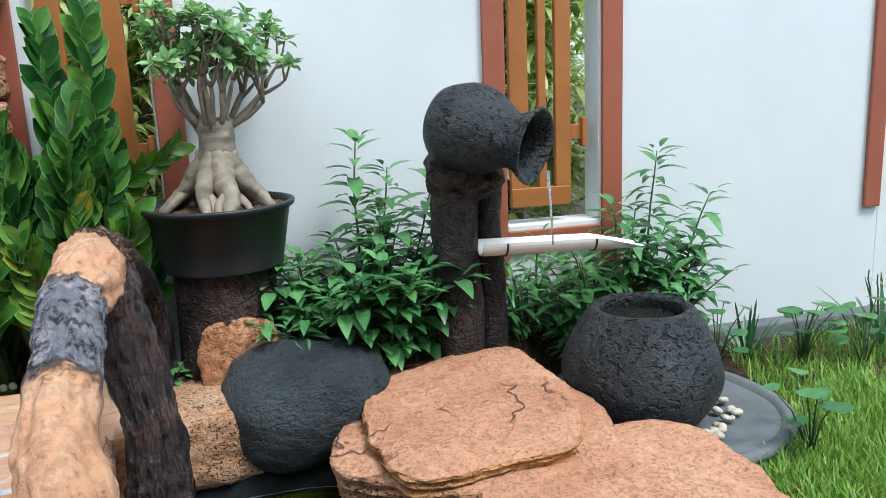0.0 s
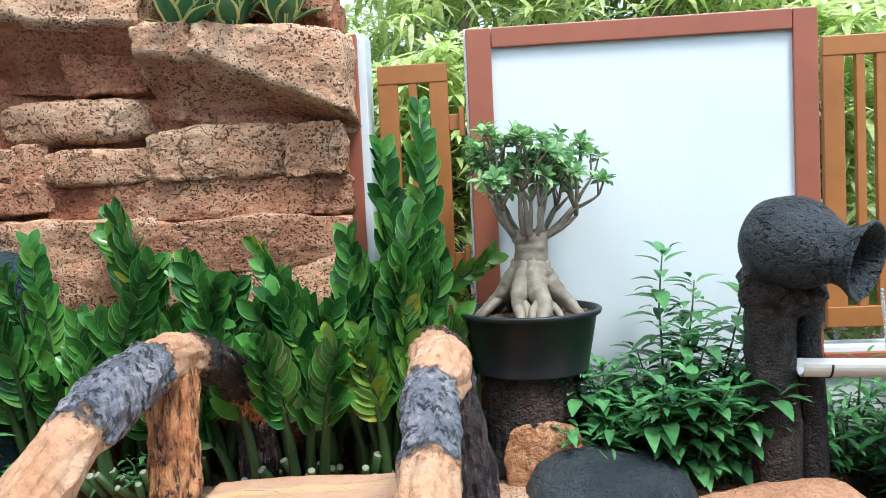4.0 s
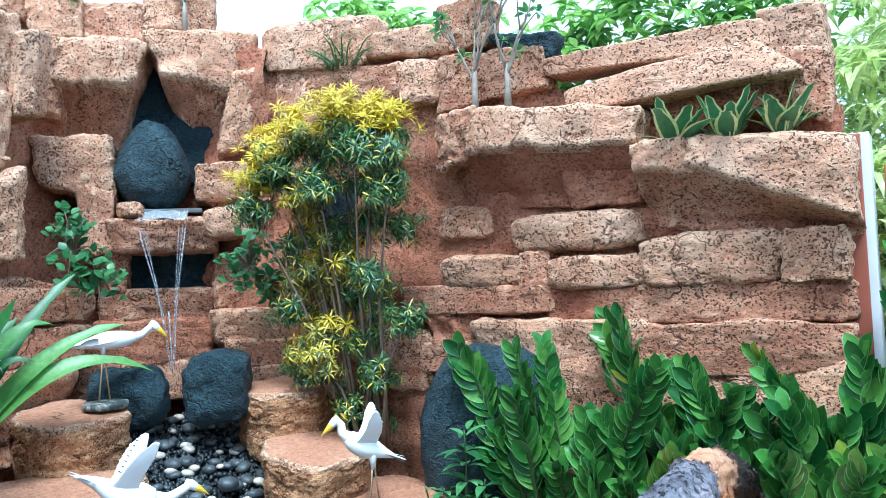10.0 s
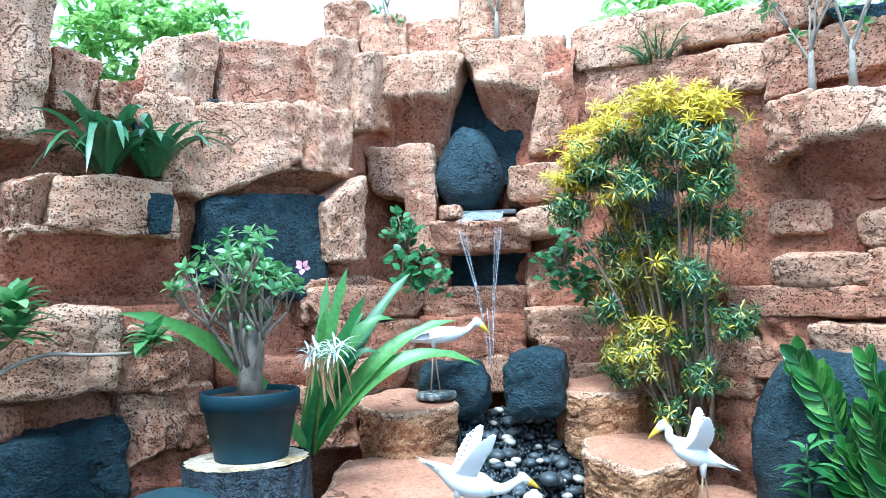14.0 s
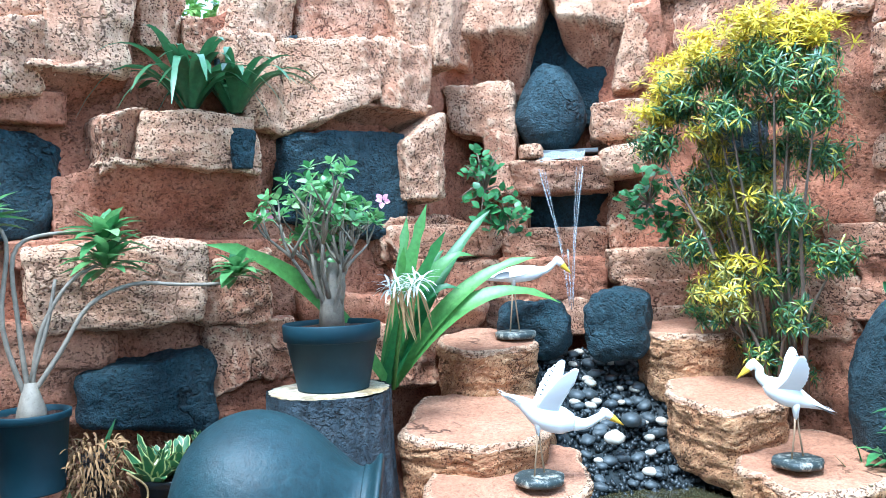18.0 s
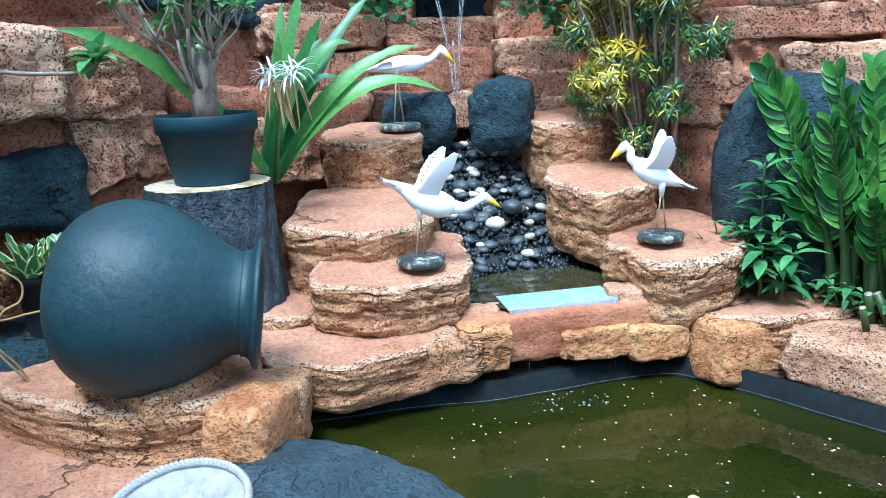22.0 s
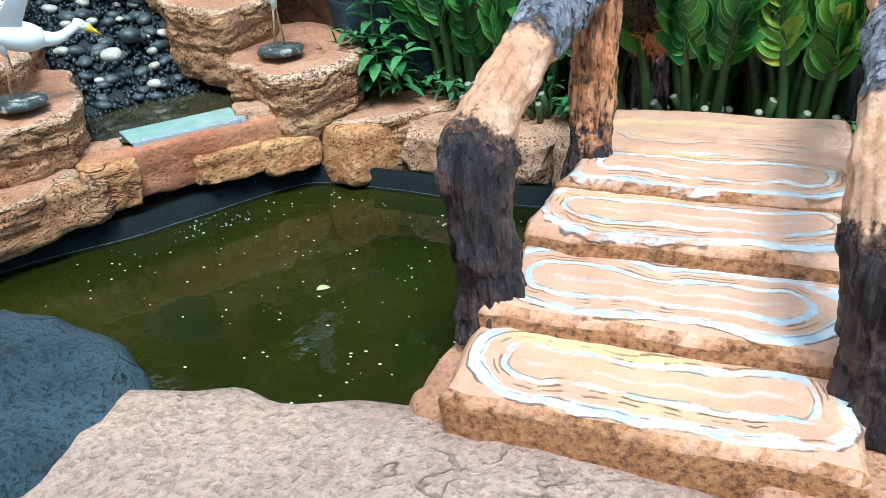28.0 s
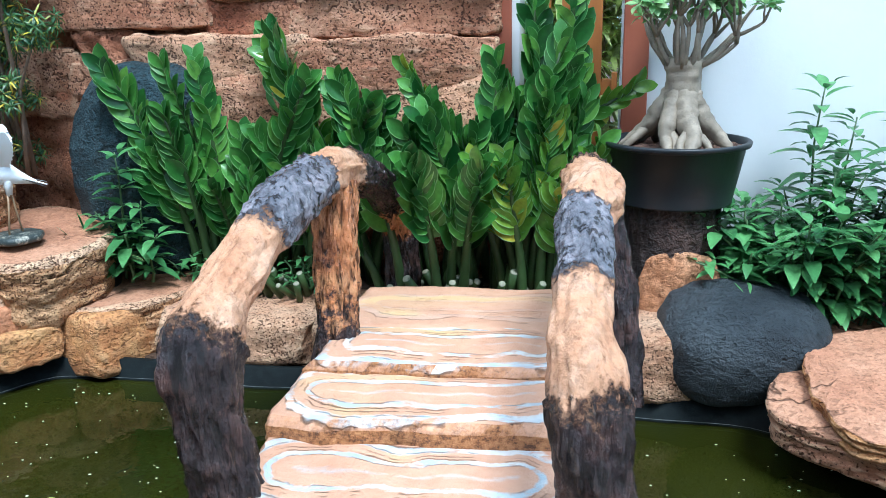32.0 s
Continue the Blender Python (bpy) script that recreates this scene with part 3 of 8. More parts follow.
rock("R", (1.77, 2.24), (2.00, 2.26), (1.95, 2.05), (1.76, 1.99), 0.11, 0.30, M_ROCK)
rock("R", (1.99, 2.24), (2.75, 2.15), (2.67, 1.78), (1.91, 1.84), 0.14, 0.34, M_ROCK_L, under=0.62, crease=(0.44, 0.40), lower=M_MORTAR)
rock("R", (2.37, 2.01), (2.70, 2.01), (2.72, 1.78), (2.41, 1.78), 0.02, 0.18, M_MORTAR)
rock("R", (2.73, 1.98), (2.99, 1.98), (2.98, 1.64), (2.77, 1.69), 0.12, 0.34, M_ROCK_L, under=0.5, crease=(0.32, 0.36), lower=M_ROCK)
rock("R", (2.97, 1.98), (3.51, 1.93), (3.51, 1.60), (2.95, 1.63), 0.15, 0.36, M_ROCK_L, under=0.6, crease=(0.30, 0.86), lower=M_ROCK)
rock("R", (2.11, 1.75), (2.69, 1.74), (2.71, 1.60), (2.12, 1.60), 0.02, 0.16, M_ROCK_L, soft=5)
rock("R", (1.72, 1.58), (2.15, 1.58), (2.16, 1.44), (1.72, 1.45), 0.02, 0.16, M_ROCK_L, soft=5)
rock("R", (2.14, 1.58), (2.28, 1.58), (2.27, 1.41), (2.14, 1.40), 0.00, 0.14, M_ROCK)
rock("R", (2.29, 1.55), (2.72, 1.55), (2.71, 1.42), (2.29, 1.42), 0.02, 0.16, M_ROCK_L, soft=6)
rock("R", (2.71, 1.61), (3.25, 1.61), (3.23, 1.42), (2.72, 1.42), 0.03, 0.18, M_ROCK_L, soft=6)
rock("R", (3.27, 1.61), (3.50, 1.61), (3.49, 1.42), (3.25, 1.41), 0.03, 0.18, M_ROCK_L)
rock("R", (1.69, 1.83), (1.97, 1.82), (1.98, 1.68), (1.69, 1.68), -0.03, 0.14, M_ROCK, soft=5)
rock("R", (1.49, 1.45), (2.28, 1.43), (2.27, 1.32), (1.51, 1.32), 0.00, 0.16, M_ROCK)
rock("R", (2.26, 1.42), (2.68, 1.41), (2.67, 1.28), (2.27, 1.28), -0.02, 0.14, M_MORTAR)
rock("R", (2.67, 1.42), (3.49, 1.41), (3.48, 1.27), (2.66, 1.27), -0.02, 0.14, M_ROCK)
rock("R", (1.89, 1.27), (2.69, 1.27), (2.68, 1.09), (1.94, 1.05), 0.02, 0.16, M_ROCK_L)
rock("R", (2.68, 1.25), (3.48, 1.25), (3.47, 1.07), (2.67, 1.05), 0.00, 0.16, M_ROCK)
rock("R", (1.61, 1.31), (1.93, 1.31), (1.92, 1.09), (1.66, 1.06), -0.03, 0.14, M_MORTAR)
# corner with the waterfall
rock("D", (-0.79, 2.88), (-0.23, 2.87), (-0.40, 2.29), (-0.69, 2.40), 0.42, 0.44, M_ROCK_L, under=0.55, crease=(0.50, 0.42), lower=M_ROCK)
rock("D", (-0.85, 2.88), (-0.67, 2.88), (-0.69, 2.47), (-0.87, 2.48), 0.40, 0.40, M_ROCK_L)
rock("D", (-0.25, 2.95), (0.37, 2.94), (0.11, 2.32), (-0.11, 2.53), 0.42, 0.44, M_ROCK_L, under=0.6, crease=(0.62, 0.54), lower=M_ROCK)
rock("D", (0.22, 2.72), (0.45, 2.73), (0.39, 2.29), (0.13, 2.27), 0.40, 0.36, M_ROCK_L)
rock("D", (0.01, 2.19), (0.40, 2.20), (0.39, 1.97), (0.01, 2.00), 0.44, 0.34, M_ROCK_L)
rock("D", (0.03, 2.01), (0.56, 2.01), (0.57, 1.81), (0.27, 1.81), 0.36, 0.30, M_ROCK)
rock("D", (0.03, 1.93), (0.28, 1.95), (0.30, 1.78), (0.07, 1.77), 0.53, 0.30, M_ROCK_L, soft=5)
rock("D", (-0.46, 1.89), (0.09, 1.87), (0.10, 1.70), (-0.43, 1.71), 0.46, 0.40, M_ROCK)
rock("D", (-0.41, 1.98), (-0.28, 1.98), (-0.26, 1.89), (-0.41, 1.89), 0.48, 0.30, M_ROCK_L, soft=5)
rock("D", (-0.83, 2.34), (-0.45, 2.35), (-0.43, 2.01), (-0.79, 2.08), 0.42, 0.36, M_ROCK_L)
rock("D", (-0.61, 2.08), (-0.43, 2.03), (-0.42, 1.72), (-0.59, 1.69), 0.42, 0.36, M_ROCK)
rock("D", (-0.86, 3.15), (-0.57, 3.16), (-0.58, 2.90), (-0.84, 2.92), 0.36, 0.36, M_ROCK_L)
rock("D", (-0.58, 3.12), (-0.24, 3.14), (-0.25, 2.89), (-0.59, 2.91), 0.30, 0.30, M_ROCK)
rock("D", (-1.08, 3.25), (-0.82, 3.27), (-0.83, 3.02), (-1.07, 3.02), 0.30, 0.30, M_ROCK_L)
rock("D", (-0.24, 3.28), (0.13, 3.28), (0.12, 2.97), (-0.25, 2.98), 0.30, 0.30, M_ROCK_L)
rock("R", (0.57, 2.93), (1.09, 2.90), (1.06, 2.65), (0.59, 2.72), 0.02, 0.24, M_ROCK_L)
rock("R", (0.66, 2.64), (1.06, 2.62), (1.04, 2.41), (0.64, 2.20), 0.00, 0.20, M_ROCK)
rock("D", (0.39, 2.26), (0.60, 2.27), (0.58, 2.00), (0.39, 1.99), 0.30, 0.30, M_ROCK)
# below the lip
rock("D", (-0.52, 1.51), (0.08, 1.49), (0.05, 1.31), (-0.52, 1.33), 0.28, 0.20, M_ROCK)
rock("D", (-0.55, 1.34), (0.07, 1.32), (0.05, 1.07), (-0.56, 1.09), 0.29, 0.20, M_MORTAR)
rock("D", (-0.62, 1.11), (0.11, 1.09), (0.10, 0.87), (-0.63, 0.90), 0.30, 0.20, M_ROCK)
rock("D", (-0.53, 1.72), (-0.37, 1.72), (-0.38, 1.49), (-0.54, 1.50), 0.32, 0.26, M_ROCK)
rock("D", (0.09, 1.70), (0.40, 1.72), (0.35, 1.37), (0.09, 1.39), 0.34, 0.28, M_ROCK)
rock("D", (0.07, 1.37), (0.62, 1.37), (0.59, 1.18), (0.10, 1.19), 0.50, 0.34, M_ROCK_L)
rock("D", (0.13, 1.20), (0.63, 1.20), (0.61, 1.03), (0.18, 1.04), 0.52, 0.34, M_ROCK)
rock("D", (0.23, 1.05), (0.66, 1.05), (0.66, 0.87), (0.25, 0.89), 0.52, 0.34, M_ROCK_L)
# west wall
rock("L", (-1.98, 2.39), (-1.50, 2.45), (-1.52, 2.15), (-2.01, 1.96), 0.16, 0.40, M_ROCK_L, soft=18)
rock("L", (-1.51, 2.45), (-1.15, 2.47), (-1.20, 2.11), (-1.51, 2.12), 0.15, 0.40, M_ROCK_L, soft=18)
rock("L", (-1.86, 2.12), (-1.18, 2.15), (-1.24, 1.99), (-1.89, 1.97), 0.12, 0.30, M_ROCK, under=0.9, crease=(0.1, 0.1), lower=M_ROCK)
rock("L", (-1.85, 2.74), (-1.35, 2.83), (-1.32, 2.49), (-1.86, 2.43), 0.02, 0.24, M_ROCK)
rock("L", (-1.37, 2.82), (-1.07, 2.88), (-1.12, 2.37), (-1.35, 2.48), 0.08, 0.34, M_ROCK_L)
rock("L", (-1.13, 2.77), (-0.96, 2.80), (-0.97, 2.40), (-1.15, 2.37), 0.12, 0.34, M_ROCK_L)
rock("L", (-2.17, 2.69), (-1.89, 2.76), (-1.92, 2.42), (-2.23, 2.44), 0.06, 0.30, M_ROCK_L)
rock("L", (-2.27, 2.41), (-2.02, 2.42), (-1.99, 1.97), (-2.18, 2.01), 0.14, 0.30, M_ROCK_L)
rock("L", (-2.26, 2.41), (-2.18, 2.43), (-2.17, 2.23), (-2.26, 2.22), 0.10, 0.20, M_BLACK)
rock("L", (-1.96, 2.42), (-1.88, 2.45), (-1.90, 2.28), (-1.96, 2.27), 0.07, 0.20, M_BLACK)
rock("L", (-2.81, 1.97), (-2.60, 2.04), (-2.65, 1.81), (-2.81, 1.74), 0.22, 0.40, M_ROCK, soft=18)
rock("L", (-2.64, 2.02), (-2.17, 2.01), (-2.16, 1.76), (-2.67, 1.81), 0.27, 0.44, M_ROCK_L, soft=18)
rock("L", (-2.30, 1.95), (-2.19, 1.94), (-2.21, 1.78), (-2.29, 1.78), 0.28, 0.10, M_BLACK)
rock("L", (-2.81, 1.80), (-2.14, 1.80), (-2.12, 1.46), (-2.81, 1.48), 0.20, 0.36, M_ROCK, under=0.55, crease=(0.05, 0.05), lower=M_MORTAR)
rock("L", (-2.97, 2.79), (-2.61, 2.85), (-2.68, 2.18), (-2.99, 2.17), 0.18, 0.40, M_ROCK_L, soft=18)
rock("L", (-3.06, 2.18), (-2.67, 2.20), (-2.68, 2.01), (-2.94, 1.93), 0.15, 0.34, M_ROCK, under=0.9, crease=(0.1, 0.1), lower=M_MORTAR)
rock("L", (-3.25, 2.34), (-2.98, 2.37), (-2.99, 2.07), (-3.25, 2.04), 0.20, 0.40, M_ROCK_L)
rock("L", (-3.16, 2.65), (-2.96, 2.69), (-2.96, 2.39), (-3.17, 2.36), 0.12, 0.30, M_ROCK_L)
rock("L", (-3.25, 2.07), (-2.91, 2.09), (-2.91, 1.96), (-3.25, 1.96), 0.10, 0.24, M_MORTAR)
rock("L", (-2.60, 2.60), (-2.40, 2.56), (-2.44, 2.34), (-2.60, 2.33), 0.02, 0.24, M_ROCK)
rock("L", (-2.41, 2.48), (-2.22, 2.48), (-2.22, 2.33), (-2.41, 2.32), 0.00, 0.20, M_ROCK)
rock("L", (-3.08, 1.45), (-2.41, 1.47), (-2.42, 1.14), (-3.04, 1.12), 0.25, 0.38, M_ROCK_L)
rock("L", (-2.42, 1.37), (-2.11, 1.43), (-2.10, 1.10), (-2.41, 1.11), 0.20, 0.34, M_ROCK)
rock("L", (-3.12, 1.49), (-2.03, 1.47), (-2.06, 1.31), (-3.10, 1.38), 0.17, 0.30, M_MORTAR)
rock("L", (-3.28, 1.18), (-2.88, 1.12), (-2.88, 0.72), (-3.28, 0.79), 0.10, 0.24, M_MORTAR)
rock("L", (-2.37, 1.09), (-2.19, 1.08), (-2.19, 0.84), (-2.36, 0.79), 0.14, 0.26, M_ROCK)
rock("L", (-2.22, 1.11), (-1.96, 1.11), (-1.97, 0.83), (-2.22, 0.84), 0.12, 0.26, M_ROCK)
rock("L", (-2.36, 0.85), (-1.97, 0.82), (-1.97, 0.54), (-2.35, 0.61), 0.08, 0.24, M_MORTAR)
rock("L", (-1.39, 1.96), (-1.16, 2.09), (-1.15, 1.67), (-1.38, 1.65), 0.20, 0.34, M_ROCK_L)
rock("L", (-2.97, 1.73), (-2.78, 1.77), (-2.78, 1.46), (-2.97, 1.47), 0.06, 0.20, M_MORTAR)
rock("L", (-1.48, 1.57), (-1.11, 1.58), (-0.75, 1.49), (-1.46, 1.34), 0.10, 0.30, M_ROCK)
rock("L", (-1.66, 1.03), (-1.18, 1.01), (-1.20, 0.70), (-1.67, 0.74), 0.12, 0.30, M_ROCK)
# black stones set into the walls
rock("L", (-1.97, 1.95), (-1.33, 2.00), (-1.36, 1.45), (-1.99, 1.58), 0.10, 0.30, M_BLACK)
rock("L", (-3.32, 1.97), (-2.91, 1.89), (-2.98, 1.50), (-3.32, 1.49), 0.08, 0.30, M_BLACK, soft=5)
rock("L", (-2.89, 0.95), (-2.37, 1.00), (-2.37, 0.65), (-2.90, 0.73), 0.20, 0.34, M_BLACK, soft=7)
rock("R", (0.94, 1.98), (1.17, 2.02), (1.17, 1.70), (0.91, 1.71), 0.12, 0.30, M_BLACK, soft=5)
# black backing blocks set back to keep the gap and the niche dark
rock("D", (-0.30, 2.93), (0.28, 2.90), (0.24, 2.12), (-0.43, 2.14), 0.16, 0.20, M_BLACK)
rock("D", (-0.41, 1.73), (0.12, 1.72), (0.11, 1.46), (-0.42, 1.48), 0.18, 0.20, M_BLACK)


def teardrop():
    """The black pointed boulder over the waterfall lip."""
    bm = stone_bm(0.44, 0.34, 0.50, 2.3, 0.02, 4.0, 6.2, 5, chips=0.02)
    for v in bm.verts:
        t = v.co.z / 0.25
        v.co.x *= 1.0 - 0.42 * max(0.0, t + 0.15) - 0.10 * max(0.0, -t)
        v.co.z *= 1.15 if t > 0 else 0.95
    ob = part("stone", bm, M_BLACK, WALL_OF["D"])
    e, n = AXES["D"]
    ob.matrix_world = Matrix.Translation(e * -0.23 + n * 0.26 + Vector((0, 0, 2.18))) @ Matrix((e, -n, Vector((0, 0, 1)))).transposed().to_4x4()


teardrop()

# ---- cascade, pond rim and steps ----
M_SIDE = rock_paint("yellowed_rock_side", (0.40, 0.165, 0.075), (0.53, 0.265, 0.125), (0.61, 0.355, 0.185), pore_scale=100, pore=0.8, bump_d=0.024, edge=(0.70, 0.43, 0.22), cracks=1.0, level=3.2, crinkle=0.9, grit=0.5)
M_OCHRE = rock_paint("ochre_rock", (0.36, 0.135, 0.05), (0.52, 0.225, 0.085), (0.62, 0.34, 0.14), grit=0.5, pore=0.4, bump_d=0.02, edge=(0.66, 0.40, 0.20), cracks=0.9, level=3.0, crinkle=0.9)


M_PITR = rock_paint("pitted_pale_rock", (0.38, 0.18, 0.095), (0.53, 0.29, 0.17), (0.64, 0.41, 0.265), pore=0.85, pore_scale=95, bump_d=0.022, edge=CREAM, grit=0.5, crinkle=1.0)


def slab_vf(rx, ry, h, seed, sides=140, lobes=0.10, groove=0.013):
    """A flat-topped stone with an uneven outline, a pitted lip and level ledges round its side; the origin is at the middle of its top."""
    key = [(0.88, 1.0), (0.95, 0.88), (0.975, 0.72), (0.96, 0.56), (0.99, 0.42), (0.98, 0.3), (1.0, 0.18), (0.995, 0.09), (0.985, 0.045)]
    prof = [(0.0, -h)] + [(r, -h * z) for r, z in smooth_path(key, 5)] + [(0.968, -0.007), (0.945, -0.002), (0.91, 0.0), (0.80, 0.0), (0.6, 0.001), (0.35, 0.0), (0.0, 0.0)]
    lip = len(prof) - 5
    verts, faces, slot = [], [], []
    rnd = random.Random(int(seed * 100))
    flats = [(2 * math.pi * (q + rnd.uniform(-0.28, 0.28)) / 6, rnd.uniform(0.86, 1.04)) for q in range(6)]
    for j, (r, z) in enumerate(prof):
        for k in range(sides):
            a = 2 * math.pi * k / sides
            c, s = math.cos(a), math.sin(a)
            o = sum(max(0.05, math.cos(a - fa) / fd) ** 9 for fa, fd in flats) ** (-1 / 9) * 1.02
            o += lobes * noise.noise(Vector((c * 1.1 + seed, s * 1.1, 0.3))) * 1.2 + 0.5 * lobes * noise.noise(Vector((c * 3.2, s * 3.2 + seed, 1))) + 0.20 * lobes * noise.noise(Vector((c * 8, s * 8 + seed, 2)))
            q = Vector((c * 4 + seed, s * 4, z * 26))
            wob = 0.0
            if 0 < j < lip + 1:
                # broken level ledges: each course stands out or back on its own
                level = z * 15 + 0.9 * noise.noise(Vector((c * 1.3 + seed, s * 1.3, 5))) + 0.35 * noise.noise(Vector((c * 4 + seed, s * 4, 7)))
                cut = max(0.0, 1 - abs((level % 1.0) - 0.5) * 8) * max(0.0, min(1.0, 0.35 + 2.4 * noise.noise(Vector((c * 2.1, s * 2.1, 1.7 * (level // 1) + seed)))))
                wob = groove * (0.9 * noise.noise(Vector((c * 2.0 + seed, s * 2.0, level * 0.8))) - 1.0 * cut)
                wob += groove * (0.7 * noise.noise(q) + 0.5 * noise.noise(q * 2.3) + 0.45 * noise.noise(q * 6) + 0.3 * noise.noise(q * 13))
            x, y = c * (rx * r * o + wob), s * (ry * r * o + wob)
            verts.append((x, y, z + (0.006 * noise.noise(Vector((x * 7, y * 7, seed))) if j >= lip else 0.012 * noise.noise(q * 0.5))))
    for j in range(len(prof) - 1):
        for k in range(sides):
            k2 = (k + 1) % sides
            faces.append((j * sides + k, j * sides + k2, (j + 1) * sides + k2, (j + 1) * sides + k))
            slot.append(1 if j >= lip else (2 if j >= lip - 7 else 0))
    return verts, faces, slot


def slab(name, x, y, z, rx, ry, h, rz, seed, label, tilt=4.0, side=None, top=None, group="", lobes=0.10, groove=0.013):
    v, f, s = slab_vf(rx, ry, h, seed, lobes=lobes, groove=groove)
    ob = raw(name, v, f, [side or M_SIDE, top or M_TOP, M_TOP if side else M_PITR], slots=s)
    ob.matrix_world = pose(x, y, z, 0, 0, rz) @ pose(0, 0, 0, tilt, 0, 0)
    tagged(ob, label, "rock", group)
    return ob


STEP = "flat-topped terracotta cement stone beside the cascade"
slab("step_stone", 1.08, -1.50, 0.52, 0.33, 0.36, 0.22, 56, 1.3, STEP, 6, group="cascade step stones")
slab("step_stone", 1.66, -0.48, 0.53, 0.30, 0.36, 0.30, 36, 2.1, STEP, 6, group="cascade step stones", lobes=0.16)
slab("step_stone", 0.74, -1.40, 0.68, 0.31, 0.40, 0.34, 57, 3.7, STEP, 6, group="cascade step stones")
slab("step_stone", 0.36, -1.08, 0.95, 0.25, 0.26, 0.34, 57, 4.9, STEP, 6, group="cascade step stones")
slab("step_stone", 1.28, -0.44, 0.74, 0.25, 0.28, 0.34, 40, 5.2, STEP, 6, group="cascade step stones")
slab("step_stone", 0.90, -0.22, 0.98, 0.25, 0.25, 0.34, 42, 6.4, STEP, 5, group="cascade step stones")
RIM = "rough terracotta cement stone on the pond rim"
slab("rim_stone", 1.16, -1.78, 0.295, 0.44, 0.26, 0.20, 62, 7.1, RIM, 5, group="pond rim stones")
slab("rim_stone", 0.80, -1.84, 0.36, 0.17, 0.22, 0.3, 64, 8.3, RIM, 3, group="pond rim stones")
slab("rim_stone", 2.00, -0.22, 0.285, 0.36, 0.40, 0.24, -12, 9.5, RIM, 2, group="pond rim stones")
slab("rim_stone", 1.62, -0.02, 0.46, 0.16, 0.16, 0.3, 30, 9.9, RIM, 3, group="pond rim stones")


def rim_block(x, y, z, w, d, h, rz, seed, mat=None, tilt=0.0, label=RIM):
    ob = part("rim_stone", hewn_bm(w, d, h, seed, 0.028, 5, 0.8, 22, 7.0, 0.022), mat or M_SIDE)
    ob.matrix_world = pose(x, y, z, 0, 0, rz) @ pose(0, 0, 0, tilt, 0, 0)
    tagged(ob, label, "rock", "pond rim stones")
    return ob


# stones along the far side of the pond
rim_block(2.55, -0.35, 0.155, 0.72, 0.46, 0.20, 4, 1.0, M_PITR)
rim_block(3.06, -0.36, 0.155, 0.34, 0.44, 0.22, 0, 2.0, M_PITR)
rim_block(3.40, -0.36, 0.13, 0.40, 0.34, 0.24, 0, 3.0)
rim_block(4.10, -0.42, 0.185, 0.36, 0.40, 0.25, 6, 4.0, M_PITR)
rim_block(1.97, -0.52, 0.14, 0.40, 0.30, 0.25, -20, 5.0, M_OCHRE)
# the weir front
M_REDCEM = rock_paint("smooth_red_cement", (0.29, 0.095, 0.045), (0.40, 0.155, 0.078), (0.47, 0.225, 0.115), pore=0.2, bump_d=0.012, grit=0.4, crinkle=0.3)
rim_block(1.60, -1.02, 0.225, 0.92, 0.18, 0.205, 63, 6.6, M_REDCEM, label="smooth red cement front of the weir with stones set in it")
rim_block(1.47, -1.37, 0.215, 0.21, 0.20, 0.19, 64, 6.0, M_OCHRE)
rim_block(1.69, -0.98, 0.185, 0.31, 0.14, 0.135, 66, 7.6, M_OCHRE)
rim_block(1.80, -0.74, 0.165, 0.27, 0.20, 0.15, 58, 8.0, M_OCHRE)
rim_block(1.395, -1.30, 0.28, 0.16, 0.13, 0.12, 40, 8.4, M_TOP)
rim_block(1.69, -0.79, 0.30, 0.17, 0.15, 0.15, 50, 8.8, M_PITR)
rim_block(1.36, -1.60, 0.185, 0.50, 0.26, 0.19, 62, 9.0)
# near rim, west ledge under the tipped jar
rim_block(1.04, -2.02, 0.17, 0.40, 0.22, 0.20, 60, 10.0)
rim_block(1.17, -2.53, 0.315, 0.40, 0.34, 0.10, 20, 11.0, M_SIDE, label="rough mortar bed that holds the tipped jar")
LEDGE = "flat worn terracotta cement ledge under the tipped jar"
slab("ledge", 0.80, -2.55, 0.315, 0.66, 0.34, 0.26, 12, 16.0, LEDGE, 0, lobes=0.06)
slab("ledge", 1.22, -2.72, 0.13, 0.78, 0.44, 0.24, 18, 17.0, "low worn terracotta cement ledge beside the black boulder", 0, lobes=0.06)
rim_block(1.50, -2.34, 0.17, 0.20, 0.32, 0.32, 35, 12.0, M_OCHRE)
rim_block(1.33, -2.20, 0.15, 0.26, 0.22, 0.28, 50, 13.0, M_SIDE)

